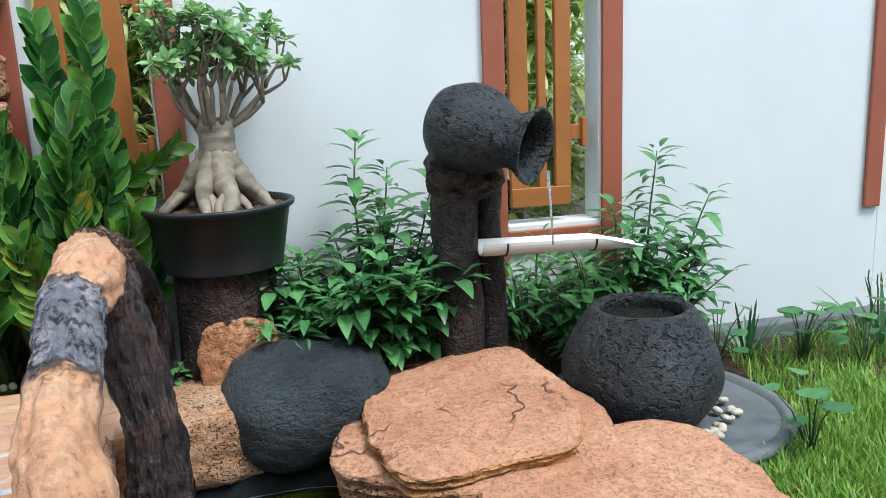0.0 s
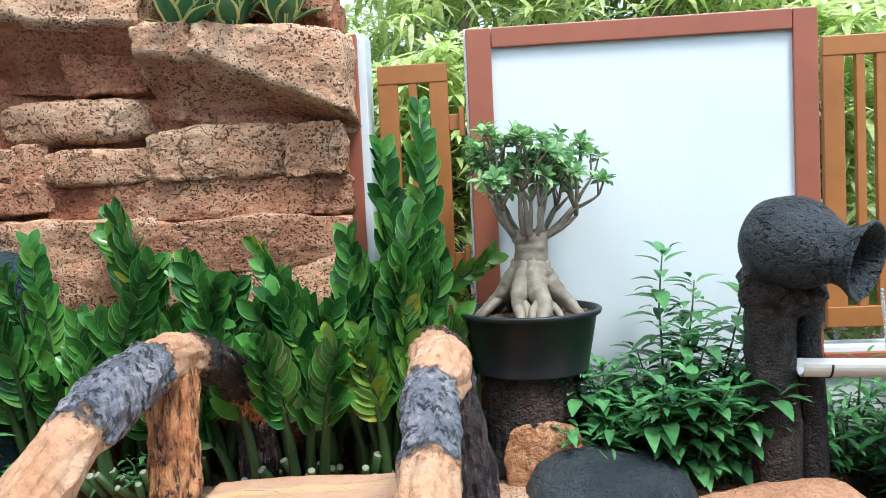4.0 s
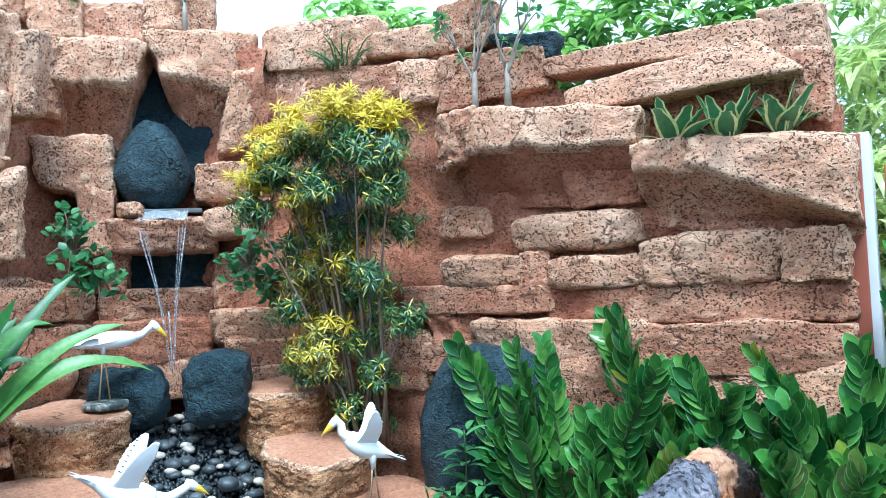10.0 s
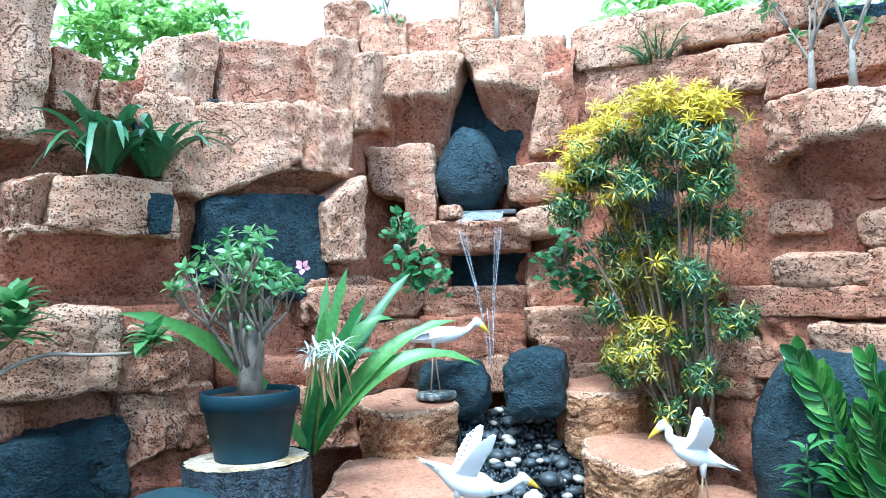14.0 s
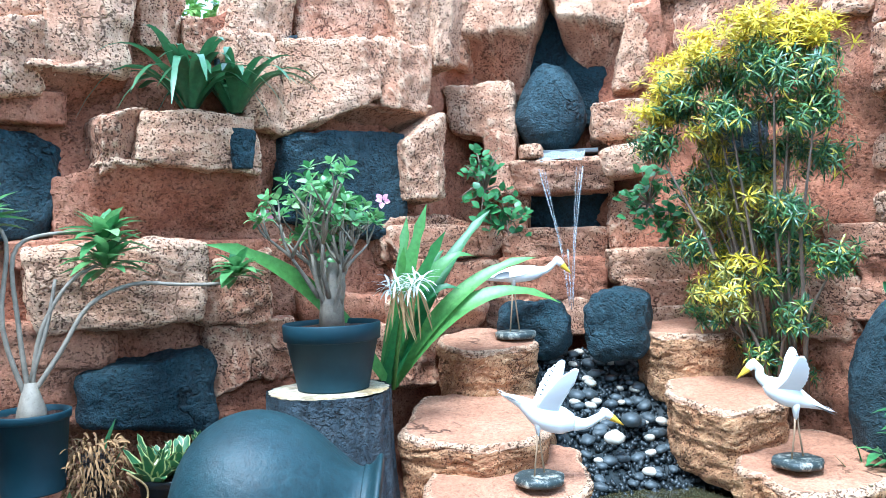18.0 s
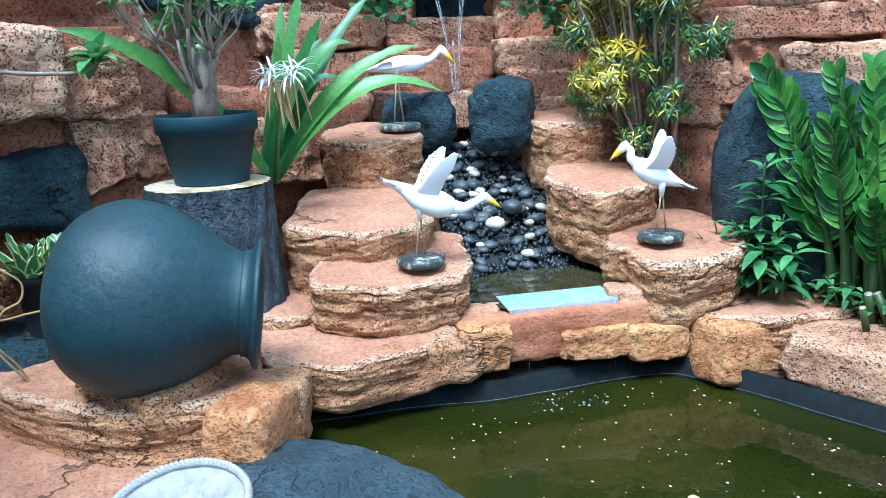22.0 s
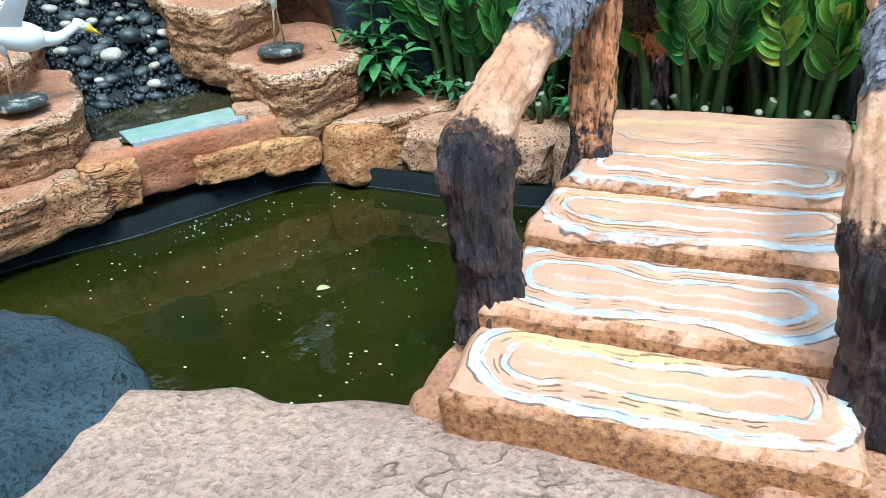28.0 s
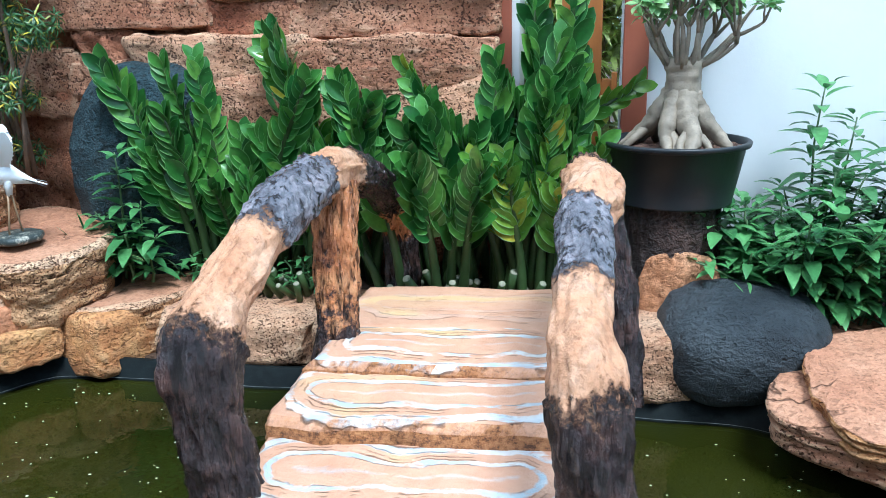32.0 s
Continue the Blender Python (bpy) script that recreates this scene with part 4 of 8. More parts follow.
# broad smooth rim in front
def front_rim():
    m_rim = rock_paint("worn_pink_cement", (0.39, 0.255, 0.195), (0.48, 0.325, 0.25), (0.54, 0.345, 0.235), pore=0.22, pore_scale=45, bump_d=0.020, cracks=0.5, grit=0.55, crinkle=0.9)
    verts, faces = [], []
    inner = smooth_path([(1.9, -2.42), (2.38, -2.2), (2.62, -2.06), (2.85, -2.03), (3.06, -1.93), (3.25, -1.9), (3.7, -1.96), (4.1, -2.02), (4.45, -1.95), (4.75, -1.65), (4.9, -1.2)], 6)
    outer = smooth_path([(2.1, -2.95), (2.45, -2.8), (2.7, -2.72), (2.95, -2.7), (3.2, -2.66), (3.4, -2.64), (3.75, -2.62), (4.2, -2.62), (4.75, -2.45), (5.2, -2.0), (5.45, -1.5)], 6)
    prof = [(-0.02, -0.32), (0.0, -0.1), (0.0, 0.085), (0.035, 0.115), (0.12, 0.12), (0.35, 0.118), (0.6, 0.11), (0.85, 0.098), (0.97, 0.08), (1.0, 0.0)]
    for (ix, iy), (ox, oy) in zip(inner, outer):
        for t, z in prof:
            x, y = ix + (ox - ix) * t, iy + (oy - iy) * t
            q = Vector((x * 6, y * 6, z * 9))
            verts.append((x + 0.03 * noise.noise(q), y + 0.03 * noise.noise(q + Vector((9, 0, 0))), z + 0.014 * noise.noise(q * 0.8) + 0.030 * math.exp(-((x - 3.65) / 0.55) ** 4 - ((y + 2.12) / 0.26) ** 2)))
    m = len(prof)
    for i in range(len(inner) - 1):
        for j in range(m - 1):
            faces.append((i * m + j, (i + 1) * m + j, (i + 1) * m + j + 1, i * m + j + 1))
    ob = raw("pond_rim", verts, faces, m_rim)
    tagged(ob, "broad worn pink cement rim along the near pond edge", "pond rim", kind="structure")


front_rim()

M_PLINE = plain_paint("chalk_line", (0.10, 0.11, 0.11), 0.7, 0.9, 14.0)
# liner wall of the pond
def liner():
    pts = POND + POND[:1]
    P2 = smooth_path(pts, 5)
    verts, faces = [], []
    cx, cy = 3.0, -1.3
    for x, y in P2:
        dx, dy = x - cx, y - cy
        top = 0.01 if y < -1.72 else 0.085 + 0.06 * min(1.0, max(0.0, (x - 3.7) / 0.4))
        for s, z in ((1.0, -0.45), (1.0, top), (1.03, top + 0.003), (1.05, 0.0)):
            verts.append((cx + dx * s, cy + dy * s, z + 0.006 * noise.noise(Vector((x * 8, y * 8, z)))))
    for i in range(len(P2) - 1):
        for j in range(3):
            faces.append((i * 4 + j, (i + 1) * 4 + j, (i + 1) * 4 + j + 1, i * 4 + j + 1))
    ob = tagged(raw("pond_liner", verts, faces, M_POND), "black plastic pond liner edge with a waterline", "pond liner", kind="structure")
    # chalky waterline
    line = [(cx + (x - cx) * 0.992, cy + (y - cy) * 0.992, 0.012 + 0.004 * noise.noise(Vector((x * 5, y * 5, 0)))) for x, y in P2]
    raw("waterline", *tube(line, [0.0012] * len(line), 5), M_PLINE, ob, "thin chalky waterline")


liner()

# boulders
def boulder(name, x, y, z, sx, sy, sz, rz, seed, label, power=2.6, tilt=0.0, mat=None, amp=0.03, shear=(0, 0)):
    bm = stone_bm(sx, sy, sz, power, amp, 3.2, seed, 5, chips=0.012)
    for v in bm.verts:
        if v.co.z > -0.05:
            v.co.z += v.co.x * shear[0] + v.co.y * shear[1]
    ob = part(name, bm, mat or M_BLACK)
    ob.matrix_world = pose(x, y, z, 0, 0, rz) @ pose(0, 0, 0, tilt, 0, 0)
    tagged(ob, label, "boulder")
    return ob


M_SMOOTHB = rock_paint("grey_blue_boulder", (0.019, 0.036, 0.046), (0.034, 0.059, 0.072), (0.060, 0.094, 0.112), pore=0.4, rough=0.6, bump_d=0.026, cracks=1.0, grit=0.30, crinkle=0.4)
boulder("boulder", 4.41, -0.45, 0.25, 0.56, 0.46, 0.36, 8, 1.5, "smooth black boulder set in the pond rim", 2.6, 12, rock_paint("grey_black_boulder", (0.020, 0.027, 0.033), (0.038, 0.048, 0.056), (0.066, 0.080, 0.090), pore=0.25, rough=0.6, bump_d=0.024, grit=0.35, crinkle=0.8), 0.02)
boulder("boulder", 2.02, -2.42, 0.015, 1.02, 0.72, 0.36, 6, 2.5, "large flat black boulder beside the pond water", 3.3, 0, M_SMOOTHB, 0.035, (-0.03, 0.03))
boulder("boulder", 2.01, -0.08, 0.72, 0.66, 0.42, 0.92, 8, 3.5, "black boulder at the foot of the rock wall", 2.5)
boulder("boulder", 0.70, -0.52, 1.00, 0.33, 0.27, 0.36, 40, 4.5, "black boulder beside the waterfall basin", 2.9, amp=0.06)
boulder("boulder", 0.36, -0.78, 0.97, 0.37, 0.27, 0.32, 45, 5.5, "black boulder beside the waterfall basin", 2.9, amp=0.06)

# ---- the footbridge ----
def tread_mat(rings=True):
    """Peach cement with painted rings of white, pale blue and ochre that follow each tread's outline."""
    m, nt, b = mat_base("painted_tread" if rings else "plain_peach_tread")
    tc = nt.nodes.new("ShaderNodeTexCoord")
    sep = nt.nodes.new("ShaderNodeSeparateXYZ")
    nt.links.new(tc.outputs["Object"], sep.inputs[0])
    inf = nt.nodes.new("ShaderNodeObjectInfo")
    sh = nt.nodes.new("ShaderNodeVectorMath")
    sh.operation = "ADD"
    nt.links.new(tc.outputs["Object"], sh.inputs[0])
    nt.links.new(tex_math(nt, "MULTIPLY", inf.outputs["Random"], 9.0), sh.inputs[1])
    pos = sh.outputs[0]
    fine = tex_noise(nt, 60.0, 6, 0.75, pos)
    st = nt.nodes.new("ShaderNodeMapping")
    st.inputs["Scale"].default_value = (18, 45, 18)
    nt.links.new(pos, st.inputs["Vector"])
    brush = tex_noise(nt, 1.0, 4, 0.65, st.outputs[0])
    wob = tex_math(nt, "MULTIPLY_ADD", tex_noise(nt, 3.6, 3, 0.5, pos), 0.16, -0.08)
    ax = tex_math(nt, "ABSOLUTE", tex_math(nt, "ADD", sep.outputs["X"], wob))
    ay = tex_math(nt, "ABSOLUTE", tex_math(nt, "ADD", sep.outputs["Y"], wob))
    # rounded bar: distance from a spine along x
    over = tex_math(nt, "MAXIMUM", tex_math(nt, "SUBTRACT", ax, 0.25), 0.0)
    d = tex_math(nt, "SQRT", tex_math(nt, "ADD", tex_math(nt, "MULTIPLY", over, over), tex_math(nt, "MULTIPLY", ay, ay)))
    d = tex_math(nt, "ADD", d, tex_math(nt, "MULTIPLY_ADD", fine, 0.016, -0.008))
    ochre, white, blue, dark = (0.70, 0.46, 0.23), (0.70, 0.73, 0.72), (0.42, 0.56, 0.63), (0.16, 0.085, 0.05)
    base = tex_ramp(nt, tex_noise(nt, 11.0, 6, 0.65, pos), [(0.3, (0.55, 0.285, 0.17)), (0.7, (0.66, 0.39, 0.255))])
    d5 = tex_math(nt, "MULTIPLY", d, 5.0)
    # ochre fill between the rings, in patches
    fill = tex_ramp(nt, d5, [(0.0, (0.3, 0.3, 0.3)), (0.3, (0.2, 0.2, 0.2)), (0.36, (1, 1, 1)), (0.56, (0.9, 0.9, 0.9)), (0.66, (0, 0, 0))])
    patch = tex_ramp(nt, tex_noise(nt, 1.8, 3, 0.5, pos), [(0.48, (0, 0, 0)), (0.56, (1, 1, 1))])
    col = tex_mix(nt, tex_math(nt, "MULTIPLY", fill, patch), base, ochre)
    # dry brush strokes of pale blue and white
    stroke = tex_ramp(nt, d5, [(0.0, (0.45, 0.45, 0.45)), (0.05, (0, 0, 0)), (0.235, (0, 0, 0)), (0.275, (1, 1, 1)), (0.335, (1, 1, 1)), (0.36, (0, 0, 0)), (0.53, (0, 0, 0)), (0.565, (1, 1, 1)), (0.695, (1, 1, 1)), (0.725, (0, 0, 0))])
    dry = tex_ramp(nt, tex_math(nt, "ADD", tex_math(nt, "MULTIPLY", brush, 0.55), tex_math(nt, "MULTIPLY", tex_noise(nt, 5.0, 4, 0.6, pos), 0.55)), [(0.455, (0, 0, 0)), (0.56, (1, 1, 1))])
    tint = tex_mix(nt, tex_ramp(nt, tex_noise(nt, 9.0, 3, 0.5, pos), [(0.42, (0, 0, 0)), (0.58, (1, 1, 1))]), white, blue)
    col = tex_mix(nt, tex_math(nt, "MULTIPLY", tex_math(nt, "MULTIPLY", stroke, dry), 0.85 if rings else 0.12), col, tint)
    # scratched lines beside the strokes
    scr = tex_ramp(nt, d5, [(0.24, (0, 0, 0)), (0.252, (0.7, 0.7, 0.7)), (0.268, (0, 0, 0)), (0.36, (0, 0, 0)), (0.372, (1, 1, 1)), (0.39, (0, 0, 0)), (0.44, (0, 0, 0)), (0.452, (0.8, 0.8, 0.8)), (0.468, (0, 0, 0)), (0.56, (0, 0, 0)), (0.572, (0.8, 0.8, 0.8)), (0.59, (0, 0, 0)), (0.70, (0, 0, 0)), (0.715, (1, 1, 1)), (0.735, (0, 0, 0))])
    sg = tex_ramp(nt, tex_noise(nt, 13.0, 4, 0.6, pos), [(0.47, (0, 0, 0)), (0.55, (1, 1, 1))])
    scr = tex_mix(nt, 1.0, scr, sg, "MULTIPLY")
    col = tex_mix(nt, tex_math(nt, "MULTIPLY", scr, 0.6 if rings else 0.3), col, dark)
    # the riser is bare ochre grit
    g = nt.nodes.new("ShaderNodeNewGeometry")
    sn = nt.nodes.new("ShaderNodeSeparateXYZ")
    nt.links.new(g.outputs["True Normal"], sn.inputs[0])
    rag = tex_math(nt, "ADD", sn.outputs["Z"], tex_math(nt, "MULTIPLY_ADD", fine, 0.5, -0.25))
    side = tex_ramp(nt, rag, [(0.55, (1, 1, 1)), (0.8, (0, 0, 0))])
    grit = tex_ramp(nt, tex_noise(nt, 55.0, 6, 0.75, tc.outputs["Object"]), [(0.38, (0.10, 0.036, 0.012)), (0.5, (0.36, 0.145, 0.050)), (0.66, (0.52, 0.25, 0.10))])
    col = tex_mix(nt, side, col, grit)
    nt.links.new(col, b.inputs["Base Color"])
    b.inputs["Roughness"].default_value = 0.6
    bump(nt, b, tex_math(nt, "SUBTRACT", tex_math(nt, "ADD", tex_math(nt, "MULTIPLY", side, tex_noise(nt, 55.0, 6, 0.75, pos)), fine), scr), 0.9, 0.010)
    return m


M_TREAD = tread_mat()
M_TREAD_B = tread_mat(False)
bridge = thing("footbridge", (3.53, -1.1, 0.0), "cement footbridge with painted plank-like steps and branch rails", "bridge")


def tread(y0, y1, z, x0, x1, h, tilt=0.0, seed=0):
    bm = bmesh.new()
    nx, ny = 40, 16
    w, l = x1 - x0, y1 - y0
    bmesh.ops.create_grid(bm, x_segments=nx, y_segments=ny, size=0.5)
    for v in bm.verts:
        sx, sy = v.co.x * 2, v.co.y * 2
        ex = max(0, abs(sx) - 0.93) / 0.07
        ey = max(0, abs(sy) - 0.86) / 0.14
        drop = 0.022 * min(1.0, ex * ex + ey * ey)
        q = Vector((v.co.x * w * 6, v.co.y * l * 6, seed * 3.1))
        v.co = Vector((v.co.x * w + 0.024 * noise.noise(q) + 0.010 * noise.noise(q * 4), v.co.y * l + 0.018 * noise.noise(q + Vector((5, 0, 0))) + 0.008 * noise.noise(q * 4 + Vector((5, 0, 0))), -drop + 0.006 * noise.noise(q)))
    rim = [e for e in bm.edges if e.is_boundary]
    ret = bmesh.ops.extrude_edge_only(bm, edges=rim)
    for g in ret["geom"]:
        if isinstance(g, bmesh.types.BMVert):
            g.co.z = -h
            g.co.x *= 0.97
    bmesh.ops.recalc_face_normals(bm, faces=bm.faces[:])
    ob = part("tread", bm, M_TREAD_B if seed == 5 else M_TREAD, bridge)
    ob.location = ((x0 + x1) / 2 - 3.53, (y0 + y1) / 2 + 1.1, z)
    ob.rotation_euler = (radians(tilt), 0, radians(6.0))


tread(-2.00, -1.69, 0.257, 3.20, 4.00, 0.19, 4.0, 1)
tread(-1.755, -1.405, 0.320, 3.17, 3.94, 0.17, 1.5, 2)
tread(-1.465, -1.135, 0.380, 3.16, 3.92, 0.16, 0, 3)
tread(-1.19, -0.88, 0.410, 3.16, 3.91, 0.16, 0, 4)
tread(-0.94, -0.44, 0.405, 3.14, 3.89, 0.18, -2.5, 5)

M_BARK = rock_paint("dark_bark_cement", (0.015, 0.011, 0.011), (0.035, 0.025, 0.024), (0.09, 0.055, 0.045), pore=0.5, rough=0.42, bump_d=0.03, crinkle=1.2)
M_RORANGE = rock_paint("orange_rail_paint", (0.20, 0.07, 0.03), (0.42, 0.17, 0.06), (0.55, 0.27, 0.11), pore=0.5, rough=0.5, bump_d=0.014)


def rail_mat():
    """Branch paint by the mesh's own "band" value: bark to 1, peach to 2, slate to 3, peach to 4, bark to 5, orange to 6, bark beyond."""
    m, nt, b = mat_base("banded_branch_paint")
    pos = world_coord(nt)
    at = nt.nodes.new("ShaderNodeAttribute")
    at.attribute_name = "band"
    big, fine = tex_noise(nt, 9.0, 5, 0.65, pos), tex_noise(nt, 52.0, 8, 0.72, pos)
    st = nt.nodes.new("ShaderNodeMapping")
    st.inputs["Scale"].default_value = (48, 48, 9)
    nt.links.new(pos, st.inputs["Vector"])
    streak = tex_noise(nt, 1.0, 3, 0.55, st.outputs[0])
    bark = tex_ramp(nt, big, [(0.3, (0.010, 0.008, 0.009)), (0.5, (0.026, 0.018, 0.019)), (0.7, (0.080, 0.043, 0.036))])
    peach = tex_ramp(nt, big, [(0.3, (0.46, 0.215, 0.112)), (0.5, (0.56, 0.30, 0.17)), (0.7, (0.63, 0.395, 0.265))])
    slate = tex_ramp(nt, big, [(0.3, (0.075, 0.080, 0.098)), (0.5, (0.150, 0.152, 0.178)), (0.7, (0.32, 0.30, 0.33))])
    orange = tex_ramp(nt, big, [(0.3, (0.14, 0.045, 0.02)), (0.5, (0.42, 0.17, 0.07)), (0.7, (0.58, 0.30, 0.14))])
    v = tex_math(nt, "ADD", at.outputs["Fac"], tex_math(nt, "MULTIPLY_ADD", fine, 0.5, -0.25))
    v = tex_math(nt, "MULTIPLY", tex_math(nt, "ADD", v, tex_math(nt, "MULTIPLY_ADD", big, 0.5, -0.25)), 0.125)
    W_, K_ = (1, 1, 1), (0, 0, 0)
    is_peach = tex_ramp(nt, v, [(0.120, K_), (0.130, W_), (0.245, W_), (0.255, K_), (0.370, K_), (0.380, W_), (0.495, W_), (0.505, K_)])
    is_slate = tex_ramp(nt, v, [(0.245, K_), (0.255, W_), (0.370, W_), (0.380, K_)])
    is_orange = tex_ramp(nt, v, [(0.62, K_), (0.63, W_), (0.745, W_), (0.755, K_)])
    col = tex_mix(nt, is_orange, tex_mix(nt, is_slate, tex_mix(nt, is_peach, bark, peach), slate), orange)
    rough_ = tex_math(nt, "SUBTRACT", 1.0, tex_math(nt, "MULTIPLY", is_peach, 0.8))
    crease = tex_ramp(nt, streak, [(0.38, (0.22, 0.2, 0.2)), (0.45, (1.0, 1.0, 1.0)), (0.66, (1.5, 1.4, 1.35))])
    col = tex_mix(nt, rough_, col, tex_mix(nt, 1.0, col, crease, "MULTIPLY"))
    col = tex_mix(nt, 1.0, col, tex_ramp(nt, fine, [(0.28, (0.5, 0.42, 0.4)), (0.42, (1.0, 1.0, 1.0)), (0.7, (1.2, 1.2, 1.2))]), "MULTIPLY")
    nt.links.new(col, b.inputs["Base Color"])
    b.inputs["Roughness"].default_value = 0.24
    h = tex_math(nt, "ADD", tex_math(nt, "MULTIPLY", tex_math(nt, "MULTIPLY", streak, rough_), 2.2), tex_math(nt, "MULTIPLY", fine, 0.7))
    bump(nt, b, h, 1.0, 0.018)
    return m


M_RAIL = rail_mat()


def rail(name, pts, bands, seed, rough=0.16):
    """A cement branch with bark ridges along it. pts: x, y, z, radius; bands: the points where its paint changes."""
    step, sides = 22, 72
    P2 = smooth_path(pts, step)
    v, f = tube([p[:3] for p in P2], [p[3] for p in P2], sides, rough, seed, 11.0)
    c0 = [Vector(p[:3]) for p in P2]
    run, val = 0.0, []
    for i in range(len(P2)):
        run += (c0[i] - c0[max(0, i - 1)]).length
        for k in range(sides):
            a = 2 * math.pi * k / sides
            ca, sa = math.cos(a), math.sin(a)
            s = i / step
            band = next((q + (s - lo) / (hi - lo) for q, (lo, hi) in enumerate(zip((bands[0] - 3,) + bands, bands)) if s <= hi), 7.0)
            band = max(0.0, band)
            val.append(band)
            kind = 1 if 1 < band < 2 or 3 < band < 4 else 0
            n = noise.noise(Vector((ca * 3.2, sa * 3.2, run * 5 + seed))) + 0.6 * noise.noise(Vector((ca * 7, sa * 7, run * 9 + seed)))
            # bark plates: broken ridges that run along the branch
            ridge = abs(noise.noise(Vector((ca * 4.5, sa * 4.5, run * 7 + seed * 3)))) + 0.6 * abs(noise.noise(Vector((ca * 10, sa * 10, run * 16 + seed))))
            bare = 0.25 if kind == 1 else 0.45 if 2 < band < 3 else 1.0
            j = i * sides + k
            v[j] = c0[i] + (v[j] - c0[i]) * (1 + 0.09 * n + bare * (0.46 * min(ridge, 0.5) - 0.09))
    v = [p - Vector((3.53, -1.1, 0)) for p in v]
    ob = raw(name, v, f, M_RAIL, bridge)
    ob.data.attributes.new("band", "FLOAT", "POINT").data.foreach_set("value", val)
    return ob


rail("rail", [(3.20, -1.72, 0.19, 0.080), (3.185, -1.70, 0.32, 0.074), (3.17, -1.71, 0.50, 0.070), (3.16, -1.70, 0.64, 0.080), (3.16, -1.56, 0.735, 0.064), (3.165, -1.38, 0.82, 0.066), (3.165, -1.25, 0.855, 0.080),
              (3.17, -1.05, 0.885, 0.068), (3.17, -0.86, 0.88, 0.064), (3.17, -0.65, 0.825, 0.060), (3.17, -0.45, 0.735, 0.058), (3.17, -0.29, 0.60, 0.060), (3.17, -0.25, 0.45, 0.060), (3.17, -0.25, 0.22, 0.068)],
     (3.25, 4.9, 7.0, 8.3, 10.5, 11.3, 13.5), 1.0)
rail("rail_post", [(3.19, -1.02, 0.30, 0.072), (3.19, -1.00, 0.45, 0.058), (3.19, -0.98, 0.62, 0.060), (3.18, -0.95, 0.78, 0.066), (3.175, -0.93, 0.86, 0.062)], (-9, -8, -7, -6, 1.4, 9, 10), 2.0)
rail("rail", [(4.015, -1.72, 0.19, 0.082), (4.01, -1.72, 0.32, 0.072), (3.985, -1.74, 0.50, 0.068), (3.97, -1.72, 0.63, 0.075), (3.95, -1.62, 0.72, 0.062), (3.95, -1.48, 0.80, 0.058), (3.93, -1.33, 0.865, 0.060), (3.95, -1.22, 0.895, 0.070),
              (3.92, -1.05, 0.90, 0.062), (3.92, -0.85, 0.86, 0.060), (3.92, -0.6, 0.76, 0.056), (3.93, -0.38, 0.62, 0.055), (3.93, -0.30, 0.48, 0.055), (3.93, -0.30, 0.22, 0.062)],
     (2.9, 4.6, 6.15, 8.0, 20, 21, 22), 3.0)
rail("rail_post", [(4.01, -1.05, 0.28, 0.072), (4.01, -1.03, 0.45, 0.062), (3.98, -1.02, 0.62, 0.062), (3.94, -1.0, 0.86, 0.062)], (20, 21, 22, 23, 24, 25, 26), 4.0)


def footing(x, y, z, w, d, h, rz, seed):
    """Rough cement shoulder that the bridge stands on."""
    ob = part("footing", hewn_bm(w, d, h, seed, 0.03, 5, 0.6, 20, 6.0, 0.025), M_TOP, bridge, "rough peach cement shoulder")
    ob.matrix_local = pose(x - 3.53, y + 1.1, z, 0, 0, rz)


footing(3.97, -1.86, 0.01, 0.30, 0.46, 0.34, 4, 3.1)
footing(3.20, -1.82, 0.0, 0.24, 0.40, 0.32, -4, 4.3)
footing(3.54, -1.84, 0.00, 0.80, 0.36, 0.24, 0, 5.7)
footing(3.54, -0.42, 0.08, 0.74, 0.40, 0.26, 0, 6.9)

# ---- plants ----
M_ZZ = leaf_mat("zz_leaf", (0.019, 0.092, 0.020), (0.074, 0.228, 0.036), 0.30, 0.2, (0.15, 0.33, 0.055), by_object=True)
M_ZZ_EDGE = leaf_mat("zz_leaf_margin", (0.12, 0.30, 0.10), (0.24, 0.44, 0.16), 0.35, 0.25, by_object=True)
M_ZZ_NEW = leaf_mat("zz_new_leaf", (0.06, 0.19, 0.03), (0.16, 0.31, 0.04), 0.2, 0.22, (0.46, 0.38, 0.04), by_object=True)
M_CUTEND = plain_paint("pale_cut_end", (0.24, 0.24, 0.17), 0.7, 0.3, 30.0, 0.3)
M_GSTEM = plain_paint("slender_green_stem", (0.07, 0.13, 0.05), 0.5, 0.3, 12.0)
M_STEM = plain_paint("green_stem", (0.036, 0.070, 0.020), 0.45, 0.25, 12.0)
M_SHRUB = leaf_mat("shrub_leaf", (0.035, 0.13, 0.042), (0.12, 0.31, 0.105), 0.3, 0.25)
M_CROT_Y = leaf_mat("croton_yellow_leaf", (0.42, 0.36, 0.02), (0.80, 0.60, 0.03), 0.35, 0.3, (0.86, 0.72, 0.10))
M_CROT_G = leaf_mat("croton_green_leaf", (0.012, 0.06, 0.025), (0.075, 0.17, 0.04), 0.35, 0.2, (0.70, 0.56, 0.06))
M_CROT_M = leaf_mat("croton_mottled_leaf", (0.02, 0.08, 0.025), (0.34, 0.30, 0.05), 0.35, 0.2, (0.72, 0.58, 0.06))
M_TWIG = plain_paint("grey_brown_twig", (0.17, 0.12, 0.085), 0.8, 0.3, 18.0, 0.4)
